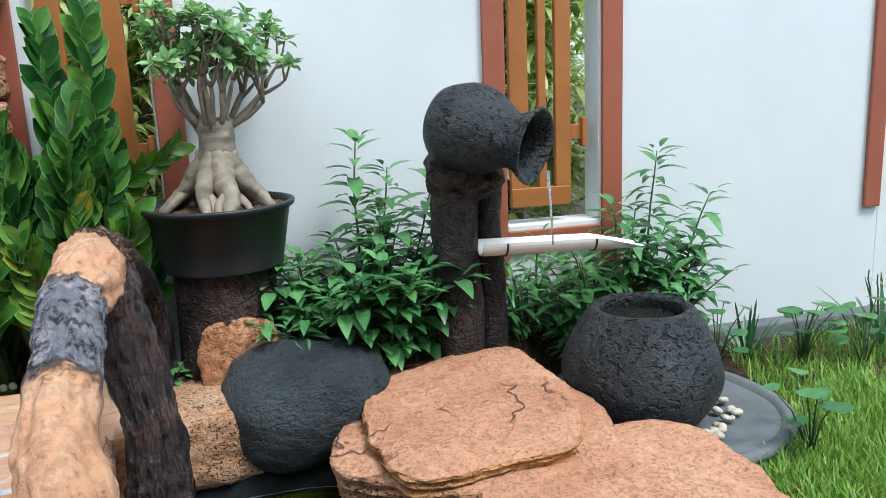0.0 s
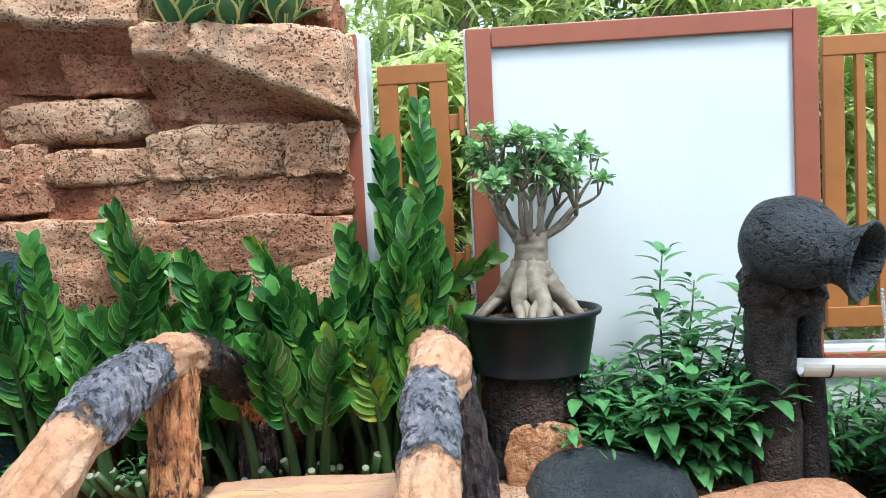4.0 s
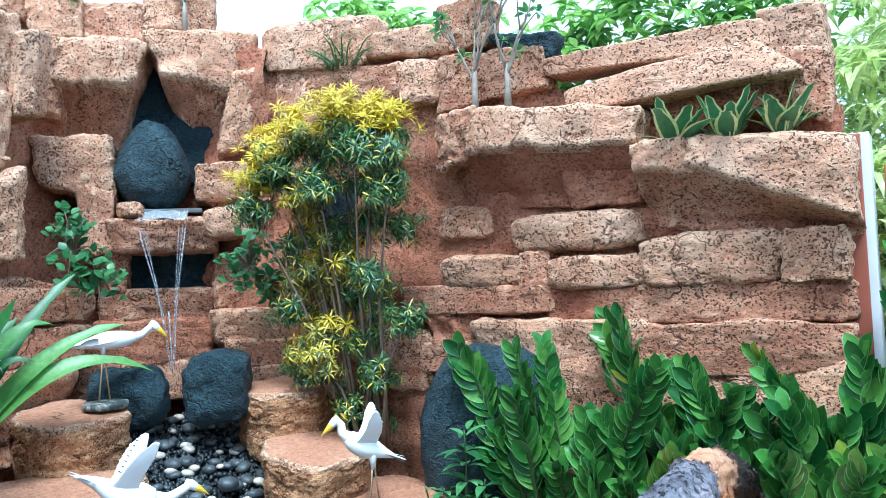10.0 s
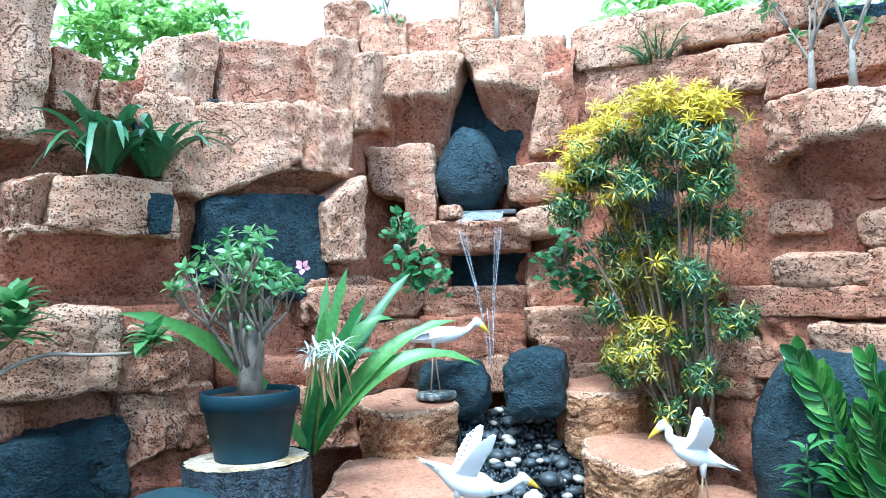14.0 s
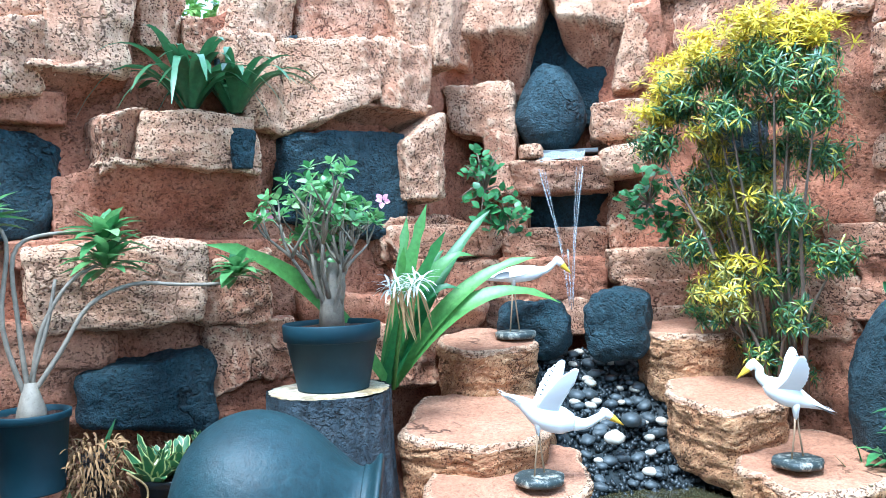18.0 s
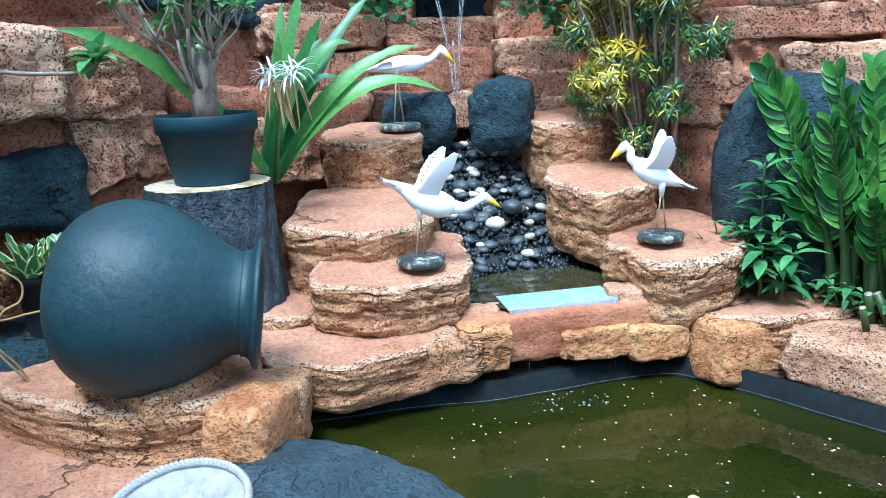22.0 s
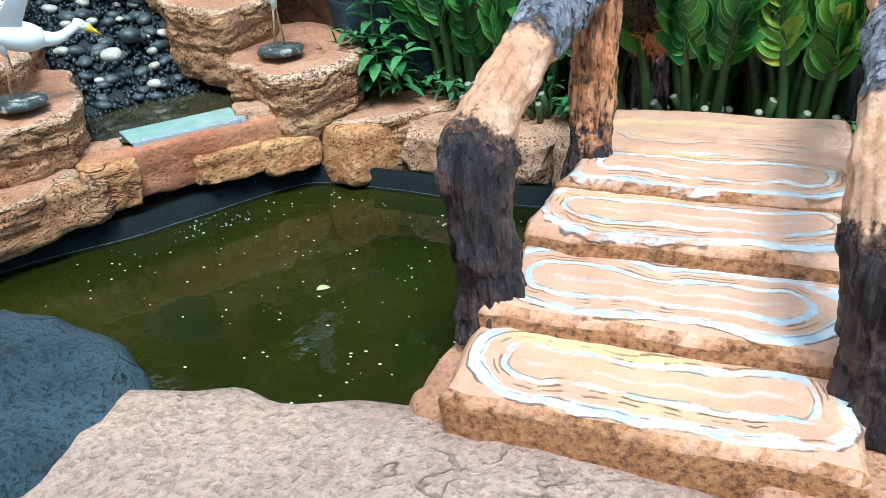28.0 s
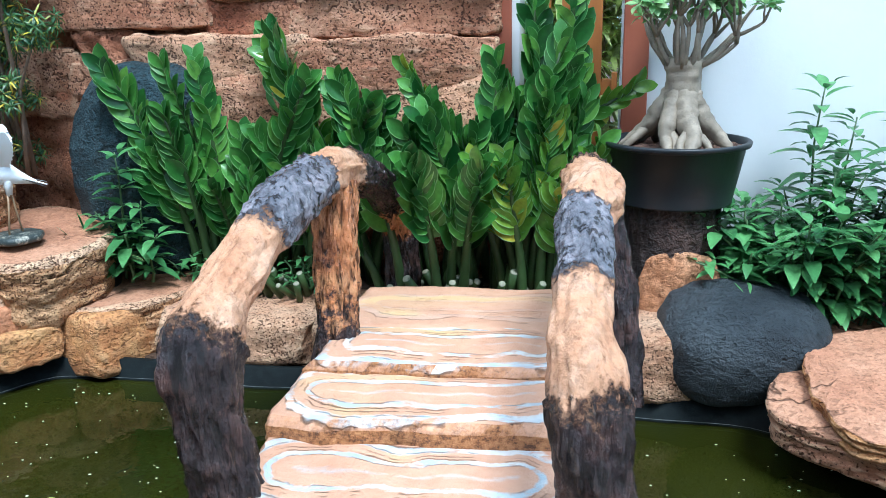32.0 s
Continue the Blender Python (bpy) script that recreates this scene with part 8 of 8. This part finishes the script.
def egret(at, heading, body, neck, wings, leg_h, label, size=1.0):
    """One plain mesh: body, neck, head, beak, wings, legs and foot slab. x is ahead, z up."""
    h = Heap()
    P2 = smooth_path(body, 5)
    h.add(tube([p[:3] for p in P2], [p[3] for p in P2], 18), 0)
    N2 = smooth_path(neck, 5)
    h.add(tube([p[:3] for p in N2], [p[3] for p in N2], 12), 0)
    hx, hy, hz, hr = neck[-1]
    px, py, pz, _ = neck[-2]
    d = Vector((hx - px, 0, (hz - pz) * 0.3 - 0.02)).normalized()
    d = Vector((d.x, 0, d.z - 0.35)).normalized()
    c = Vector((hx, 0, hz))
    h.add(tube([c - d * 0.022, c, c + d * 0.024, c + d * 0.034], [0.014, 0.021, 0.017, 0.012], 12), 0)
    h.add(tube([c + d * 0.020, c + d * 0.036, c + d * 0.062, c + d * 0.092], [0.016, 0.015, 0.009, 0.0015], 12), 1)
    for sy in (-1, 1):
        e = c + d * 0.012 + Vector((0, sy * 0.016, 0.006))
        h.add(tube([e - Vector((0.004, 0, 0)), e, e + Vector((0.004, 0, 0))], [0.001, 0.004, 0.001], 6), 2)
    lx = (body[0][0] + body[-1][0]) / 2
    zb = min(p[2] for p in body) + 0.01
    for sy in (-1, 1):
        h.add(tube([(lx, sy * 0.016, zb + 0.03), (lx + sy * 0.003, sy * 0.017, zb - 0.01), (lx + sy * 0.005, sy * 0.017, zb - 0.055)], [0.026, 0.016, 0.006], 10), 0)
        h.add(tube([(lx + sy * 0.005, sy * 0.017, zb - 0.02), (lx + sy * 0.012, sy * 0.020, zb - leg_h * 0.5), (lx + sy * 0.026, sy * 0.024, zb - leg_h)], [0.0055, 0.0036, 0.004], 7), 3)
    # foot slab
    v, f = lathe([(0.0, -0.022), (0.098, -0.022), (0.104, -0.012), (0.102, 0.004), (0.094, 0.010), (0.0, 0.012)], 36, 0.10, at[0] * 7)
    h.add((v, f), 4, Matrix.Translation((lx, 0, zb - leg_h - 0.010)))
    # tail feathers
    b0, b1 = Vector(body[0][:3]), Vector(body[1][:3])
    for k in range(5):
        o = Vector((0, (k - 2) * 0.011, 0.003 * (k % 2)))
        h.add(leaf_vf(0.11, 0.022, 0.1, 0.0, 4, 0.6), 2 if k in (0, 4) else 0, aim(b1 + o, (b0 - b1) + o * 1.2, (0, 0, 1)))
    if wings:
        fwd, up, out, L = wings
        root = Vector(body[2][:3]) + Vector((0.015, 0, 0.02))
        for sy in (-1, 1):
            # paddle-shaped wing with a scalloped trailing edge
            w = Vector((fwd, sy * out, up)).normalized()
            ch = (Vector((1, 0, -0.15)) - w * w.dot(Vector((1, 0, -0.15)))).normalized()
            nn = w.cross(ch)
            n, m = 26, 9
            v, f = [], []
            for side_ in (-1, 1):
                for i in range(n + 1):
                    t = i / n
                    wide = (0.100 - 0.040 * t) * min(1.0, ((1.02 - t) / 0.28) ** 0.55)
                    for k in range(m):
                        q = k / (m - 1)
                        notch = 0.006 * abs(math.sin(t * 30)) if k == m - 1 and 0.15 < t < 0.9 else 0
                        p = root + Vector((0, sy * 0.028, 0)) + w * (L * t) + ch * (wide * (0.5 - q) + notch - 0.015 * math.sin(t * 3.1))
                        p += nn * (sy * 0.012 * math.sin(math.pi * t) + side_ * (0.0015 + 0.0055 * math.sin(math.pi * q) * (1.02 - t)))
                        v.append(p)
            o = (n + 1) * m
            for i in range(n):
                for k in range(m - 1):
                    a = i * m + k
                    f.append((a, a + 1, a + m + 1, a + m))
                    f.append((o + a, o + a + m, o + a + m + 1, o + a + 1))
                f.append((i * m, (i + 1) * m, o + (i + 1) * m, o + i * m))
                f.append((i * m + m - 1, o + i * m + m - 1, o + (i + 1) * m + m - 1, (i + 1) * m + m - 1))
            f.append(tuple(n * m + k for k in range(m)) + tuple(o + n * m + k for k in range(m - 1, -1, -1)))
            h.add((v, f), 0)
            for k in range(7):
                # dark dashes on the flight feathers
                t = 0.22 + 0.6 * k / 6
                b = root + Vector((0, sy * 0.028, 0)) + w * (L * t) - ch * ((0.095 - 0.025 * t) * 0.5 - 0.004)
                h.add(tube([b, b + ch * 0.008, b + ch * 0.014], [0.0016, 0.0026, 0.0008], 5), 2)
    else:
        for sy in (-1, 1):
            # folded wing: layered feathers, black at the tips
            for k in range(6):
                b = Vector(body[3][:3]) + Vector((-0.02 * k, sy * 0.036, 0.012 - 0.003 * k))
                h.add(leaf_vf(0.15 - 0.012 * k, 0.034, 0.15, 0.1, 5, 0.5), 2 if k > 3 else 0, aim(b, (-1, sy * 0.05, -0.10), (0, sy * 1.0, 0.5)))
    ob = h.make("egret_figure", [M_EGRET, M_BEAK, M_DARKP, M_LEG, M_BASE])
    ob.matrix_world = pose(*at, 0, 0, heading) @ Matrix.Scale(size, 4)
    # stand on the foot slab
    low = min(p.z for p in h.v)
    ob.location.z = at[2] - low * size
    tagged(ob, label, "figurine", "egret figures")


egret((1.305, -1.447, 0.525), 62, [(-0.21, 0, 0.395, 0.006), (-0.13, 0, 0.355, 0.026), (-0.05, 0, 0.30, 0.052), (0.03, 0, 0.275, 0.056), (0.08, 0, 0.265, 0.036)],
      [(0.07, 0, 0.262, 0.034), (0.13, 0, 0.255, 0.023), (0.18, 0, 0.275, 0.018), (0.22, 0, 0.295, 0.017)], (0.50, 0.80, 0.42, 0.235), 0.22, "white egret figure with raised wings leaning forward", 0.9)
egret((1.707, -0.65, 0.535), 222, [(-0.16, 0, 0.235, 0.006), (-0.10, 0, 0.26, 0.026), (-0.03, 0, 0.29, 0.052), (0.03, 0, 0.32, 0.048), (0.06, 0, 0.345, 0.03)],
      [(0.05, 0, 0.335, 0.03), (0.085, 0, 0.365, 0.021), (0.09, 0, 0.40, 0.018), (0.115, 0, 0.42, 0.017)], (-0.22, 0.78, 0.55, 0.205), 0.22, "white egret figure with wings held up", 0.9)
egret((0.49, -0.92, 0.955), 60, [(-0.20, 0, 0.275, 0.006), (-0.13, 0, 0.285, 0.024), (-0.05, 0, 0.295, 0.042), (0.03, 0, 0.30, 0.038), (0.08, 0, 0.305, 0.024)],
      [(0.07, 0, 0.305, 0.024), (0.11, 0, 0.315, 0.017), (0.14, 0, 0.34, 0.015), (0.165, 0, 0.355, 0.015)], None, 0.27, "white egret figure standing with folded wings")

# ---- landing net on the boulder ----
def landing_net():
    root = thing("landing_net", (1.885, -2.735, 0.275), "white landing net with a braided rim", "net")
    A_, B_ = 0.172, 0.168
    nrm = Vector((0.10, -0.16, 0.98)).normalized()
    u = Vector((0.55, 0.75, 0.0))
    u = (u - nrm * u.dot(nrm)).normalized()
    w = nrm.cross(u)

    def on_rim(a, k=1.0):
        return (u * A_ * math.cos(a) + w * B_ * math.sin(a)) * k

    rim = [on_rim(2 * math.pi * k / 48) for k in range(49)]
    h = Heap()
    h.add(tube(rim, [0.011] * 49, 7))
    for k in range(84):
        a = 2 * math.pi * k / 84
        c, t = on_rim(a), (on_rim(a + 0.05) - on_rim(a - 0.05)).normalized()
        o = c.normalized() * 0.008
        h.add(tube([c - t * 0.009 - o, c + nrm * 0.010, c + t * 0.009 + o], [0.005, 0.0075, 0.005], 6))
    h.make("rim", [M_NET], root, "white braided rope rim")
    v, f = [], []
    n, s = 22, 72
    for j in range(n + 1):
        t = j / n
        for k in range(s):
            a = 2 * math.pi * k / s
            p = on_rim(a, 1 - t)
            q = p * 16
            crest = 1 - 2.6 * abs(noise.noise(Vector((q.x * 0.5 + q.y * 1.3, q.y * 0.4 - q.x * 0.9, 3)))) + 0.5 * (1 - 3 * abs(noise.noise(Vector((q.x * 1.9 - q.y, q.y * 2.1, q.z + 8)))))
            sag = -0.075 * math.sin(min(1, t * 1.7) * math.pi / 2) + 0.030 * min(1, t * 3) * crest + 0.012 * noise.noise(q * 3.1) * min(1, t * 4)
            v.append(p + nrm * sag)
    for j in range(n):
        for k in range(s):
            k2 = (k + 1) % s
            f.append((j * s + k, j * s + k2, (j + 1) * s + k2, (j + 1) * s + k))
    raw("net_bag", v, f, M_NET, root)
    # loose cloth hanging below the rim
    v, f = [], []
    n, s = 14, 14
    for side_ in (0, 1):
        for i in range(n + 1):
            for k in range(s + 1):
                q, t = k / s, i / n
                c = on_rim(-1.75 + 1.25 * q) * (1 - 0.10 * t)
                d = Vector((0.02, -0.03, -0.17)) * t * (1 - 0.55 * abs(q - 0.55) * 2)
                fold = Vector((0.5, -0.6, 0.0)) * (0.014 * math.sin(q * 15) * t + (0.002 if side_ else 0))
                v.append(c + d + fold)
    m_ = (n + 1) * (s + 1)
    for b in (0, m_):
        for i in range(n):
            for k in range(s):
                a = b + i * (s + 1) + k
                f.append((a, a + 1, a + s + 2, a + s + 1))
    raw("hanging_cloth", v, f, M_NET, root)
    c = on_rim(-0.75) + nrm * 0.012
    v, f = tube([c, c + Vector((0.012, -0.01, -0.008)), c + Vector((0.03, -0.012, -0.022))], [0.010, 0.013, 0.006], 8, 0.3, 3, 40)
    raw("knot", v, f, plain_paint("teal_cord", (0.03, 0.25, 0.27), 0.7), root, "teal cord knot")


M_NET = plain_paint("white_net_cloth", (0.35, 0.345, 0.325), 0.8, 0.25, 22.0, 0.8, fine=300)
landing_net()

# ---- wooden grilles in the wall openings ----
def grille(x0, z_top, z_bot, bars, label, tabs):
    root = thing("grille", (x0, FY + 0.02, 0), label, "grille", "wall grilles")
    for a, b, t in bars:
        part("bar", box_bm(a, b, 0, 0.03, z_bot, t, 0.003), M_WOOD, root, smooth=False)
    lo, hi = bars[0][0], bars[-1][1]
    part("top_rail", box_bm(lo, hi, -0.003, 0.033, z_top - 0.075, z_top, 0.004), M_WOOD, root, smooth=False)
    part("bottom_rail", box_bm(lo, hi, -0.003, 0.033, z_bot - 0.07, z_bot + 0.01, 0.004), M_WOOD, root, smooth=False)
    for a, b, z in tabs:
        part("bracket", box_bm(a, b, 0.004, 0.026, z - 0.032, z + 0.032, 0.003), M_WOOD, root, smooth=False)
        part("bracket_plate", box_bm(b - 0.016, b + 0.006, -0.012, 0.034, z - 0.058, z + 0.058, 0.003), M_WOOD, root, smooth=False)


grille(3.615, 1.835, 0.80, [(0.0, 0.078, 1.77), (0.122, 0.155, 1.77), (0.205, 0.278, 1.77)], "orange-brown wooden grille in a wall opening", [(0.278, 0.335, 1.60), (0.278, 0.335, 1.05)])
grille(5.325, 1.845, 0.80, [(0.0, 0.078, 1.78), (0.122, 0.155, 1.78), (0.196, 0.262, 1.78)], "orange-brown wooden grille in a wall opening", [(0.262, 0.325, 1.62), (0.262, 0.325, 1.03)])

# ---- lawn ----
LAWN_A = [(5.35, -1.5), (5.65, -1.05), (6.05, -0.72), (6.2, -0.35), (8.4, -0.25), (8.4, -4.5), (4.4, -4.5), (4.6, -2.75), (5.3, -2.3)]
LAWN_B = [(0.6, -3.3), (1.5, -2.95), (2.0, -2.86), (2.5, -2.86), (3.2, -2.75), (4.5, -2.75), (4.4, -4.5), (0.3, -4.5)]


def lawn(poly, n, seed):
    rnd = random.Random(seed)
    xs, ys = [p[0] for p in poly], [p[1] for p in poly]
    v, f = [], []
    made = 0
    while made < n:
        x, y = rnd.uniform(min(xs), max(xs)), rnd.uniform(min(ys), max(ys))
        if not in_poly(x, y, poly) or (abs(x - 3.9) < 0.9 and abs(y + 3.15) < 0.5):
            made += 0.2
            continue
        thin = noise.noise(Vector((x * 3, y * 3, 5)))
        if thin < -0.25 and rnd.random() < 0.7:
            made += 0.3
            continue
        z = ground_height(x, y) if poly is not LAWN_B else 0.06
        a, L = rnd.uniform(0, 6.28), rnd.uniform(0.03, 0.085)
        c, s = math.cos(a), math.sin(a)
        w = rnd.uniform(0.0018, 0.0034)
        bend = rnd.uniform(0.1, 0.9) * L
        b = len(v)
        v += [(x - s * w, y + c * w, z - 0.01), (x + s * w, y - c * w, z - 0.01), (x + c * bend * 0.35 - s * w, y + s * bend * 0.35 + c * w, z + L * 0.6), (x + c * bend * 0.35 + s * w, y + s * bend * 0.35 - c * w, z + L * 0.6), (x + c * bend, y + s * bend, z + L)]
        f += [(b, b + 1, b + 3, b + 2), (b + 2, b + 3, b + 4)]
        made += 1
    g = raw("lawn_grass", v, f, M_GRASS)
    tagged(g, "short bright green lawn grass", "grass", kind="stuff")


M_GRASS = leaf_mat("grass_blade", (0.10, 0.25, 0.03), (0.24, 0.42, 0.06), 0.5, 0.35, (0.42, 0.42, 0.12))
LAWN_C = [(5.45, -1.5), (5.70, -1.05), (6.0, -0.75), (6.3, -0.55), (7.4, -0.45), (7.4, -2.0), (5.6, -2.0)]
LAWN_D = [(5.95, -0.85), (6.2, -0.1), (7.6, 0.05), (7.6, -0.8)]
lawn(LAWN_D, 3500, 6)
lawn(LAWN_A, 16000, 1)
lawn(LAWN_C, 30000, 4)
lawn(LAWN_B, 9000, 2)
slab("stepping_stone", 6.28, -1.62, 0.10, 0.22, 0.20, 0.06, 10, 21.0, "pale round stepping stone in the lawn", 0, side=M_GREY, top=plain_paint("pale_cement", (0.62, 0.60, 0.55), 0.8, 0.1, 6.0, 0.3))


def weed(at, n, seed, label):
    rnd = random.Random(seed)
    root = thing("weed", at, label, "plant")
    h, lv = Heap(), Heap()
    for i in range(n):
        a = rnd.uniform(0, 6.28)
        p = Vector((math.cos(a) * rnd.uniform(0.03, 0.15), math.sin(a) * rnd.uniform(0.03, 0.12), rnd.uniform(0.10, 0.26)))
        raw("stem", *tube([(0, 0, 0), p * 0.5 + Vector((0, 0, 0.04)), p], [0.004, 0.003, 0.002], 5), M_GSTEM, root)
        s = rnd.uniform(0.05, 0.10)
        lv.add(leaf_vf(s, s * 1.05, 0.1, 0.1, 6, 0.5), 0, aim(p - Vector((0, s * 0.5, 0)), (rnd.uniform(-0.4, 0.4), 1, 0.1), (rnd.uniform(-0.3, 0.3), -0.5, 1)))
    lv.make("foliage", [M_CREEP], root)


weed((6.42, -0.28, 0.06), 13, 3, "round-leaved green weed at the wall foot")
weed((6.62, -0.40, 0.06), 9, 13, "round-leaved green weed at the wall foot")
blade_plant("wild_grass", (6.85, -0.25, 0.05), 14, 0.38, 0.02, 14, "tuft of long green grass at the wall foot", False, 0.4)
blade_plant("wild_grass", (6.25, -0.15, 0.05), 12, 0.28, 0.018, 15, "tuft of long green grass at the wall foot", False, 0.4)
weed((6.08, -0.20, 0.06), 9, 17, "low green weed behind the bowl")
weed((5.92, -0.98, 0.06), 8, 5, "low green weed at the lawn edge")
shrub("weed", (6.95, -0.15, 0.05), shrub_stems(11, 0.25, 0.06, 0.2, 0.42, 0.12, 21), 0.05, 0.12, 22, "thin dry stalks at the wall foot", M_DRY, "plant", step=0.12, whorl=1)


M_FERN = leaf_mat("curled_brown_frond", (0.10, 0.05, 0.02), (0.34, 0.19, 0.075), 0.8, 0.15)


def dead_fern():
    rnd = random.Random(55)
    root = thing("dry_fern", (0.46, -2.90, 0.70), "bunch of dry brown hanging fern roots", "dried plant")
    h = Heap()
    for i in range(760):
        a = rnd.uniform(0, 6.28)
        r = 0.11 * rnd.random() ** 0.6
        b = Vector((math.cos(a) * r, math.sin(a) * r, rnd.uniform(-0.24, 0.05)))
        way = Vector((math.cos(a) * 0.5 + rnd.uniform(-0.5, 0.5), math.sin(a) * 0.5 + rnd.uniform(-0.5, 0.5), rnd.uniform(-1.3, 0.1))).normalized()
        strap_leaf(h, b, b + way * rnd.uniform(0.02, 0.065), rnd.uniform(0.0, 0.025), 0.009, 0, 4)
    h.make("fronds", [M_FERN], root)
    pst = tube([(0, 0, -0.65), (0, 0, -0.3), (0, 0, 0)], [0.05, 0.045, 0.05], 10, 0.1)
    raw("post", pst[0], pst[1], M_BARK, root)


dead_fern()

# ---- bits floating on the pond ----
M_BIT = plain_paint("pale_petal_bits", (0.55, 0.55, 0.42), 0.6, 0.2, 30.0)
rnd_b = random.Random(91)
bits = Heap()
for i in range(380):
    x, y = rnd_b.uniform(1.5, 4.7), rnd_b.uniform(-2.0, -0.7)
    if not in_poly(x, y, POND):
        continue
    r = rnd_b.uniform(0.0014, 0.0042)
    bits.add(([(x + r * math.cos(k) * 1.4, y + r * math.sin(k), 0.0025) for k in (0, 1.05, 2.1, 3.14, 4.19, 5.24)], [(0, 1, 2, 3, 4, 5)]))
bt = bits.make("floating_bits", [M_BIT])
tagged(bt, "pale specks floating on the pond", "litter", kind="stuff")

foam = Heap()
for i in range(40):
    a, q = rnd_b.uniform(0, 6.28), rnd_b.random() ** 0.7
    x, y, r = 1.75 + 0.10 * q * math.cos(a) + 0.05 * math.sin(a), -1.19 + 0.17 * q * math.sin(a), rnd_b.uniform(0.002, 0.006)
    foam.add(([(x + r * math.cos(k), y + r * math.sin(k), 0.003) for k in (0, 1.05, 2.1, 3.14, 4.19, 5.24)] + [(x, y, 0.003 + r * 0.6)], [(0, 1, 6), (1, 2, 6), (2, 3, 6), (3, 4, 6), (4, 5, 6), (5, 0, 6)]))
tagged(foam.make("foam", [M_FALL]), "small bubbles where the weir water lands", "foam", kind="stuff")
fallen = Heap()
fallen.add(leaf_vf(0.05, 0.022, 0.5, 0.3, 6), 0, aim((2.44, -1.45, 0.006), (0.6, 0.8, 0.15), (0.2, -0.3, 1)))
tagged(fallen.make("floating_leaf", [M_PALE]), "pale curled leaf floating on the pond", "leaf")

boulder("boulder", 0.42, -2.74, 0.31, 0.52, 0.46, 0.14, 20, 8.5, "flat dark stone half hidden behind the tipped jar", 4.0)
shrub("seedling", (1.62, -2.84, 0.10), shrub_stems(5, 0.06, 0.05, 0.05, 0.10, 0.05, 31), 0.05, 0.45, 32, "tiny green seedlings growing on the ledge", M_CREEP, step=0.03)


def dry_vine():
    root = thing("dry_vine", (0.85, -2.90, 0.36), "pale dry vine trailing over the ledge", "plant")
    for i, pts in enumerate(([(0.85, -2.96, 0.57), (0.85, -2.88, 0.54), (0.86, -2.80, 0.545), (0.88, -2.72, 0.55)], [(0.85, -2.86, 0.71), (0.85, -2.80, 0.65), (0.85, -2.81, 0.59), (0.85, -2.87, 0.56), (0.85, -2.90, 0.47), (0.85, -2.85, 0.38), (0.85, -2.81, 0.28)], [(0.85, -2.97, 0.54), (0.85, -2.92, 0.49), (0.85, -2.89, 0.42), (0.86, -2.80, 0.27)])):
        Q = smooth_path([Vector(q) - Vector((0.85, -2.90, 0.36)) for q in pts], 6)
        raw("stem", *tube(Q, [0.004] * len(Q), 6, 0.2, i), M_DRY, root)


dry_vine()

# dry leaf litter on the soil bed
rnd_l = random.Random(404)
lit = Heap()
while len(lit.f) < 2600:
    x, y = rnd_l.uniform(1.7, 5.9), rnd_l.uniform(-0.6, 0.1)
    if not in_poly(x, y, BED):
        continue
    s_ = rnd_l.uniform(0.012, 0.045)
    a_ = rnd_l.uniform(0, 6.28)
    lit.add(leaf_vf(s_, s_ * rnd_l.uniform(0.25, 0.6), 0.3, rnd_l.uniform(-0.3, 0.4), 4, 0.5), 0, aim((x, y, ground_height(x, y) + 0.006), (math.cos(a_), math.sin(a_), rnd_l.uniform(-0.1, 0.25)), (rnd_l.uniform(-0.4, 0.4), rnd_l.uniform(-0.4, 0.4), 1)))
tagged(lit.make("leaf_litter", [M_DRY]), "dry brown leaf litter on the soil bed", "leaf litter", kind="stuff")
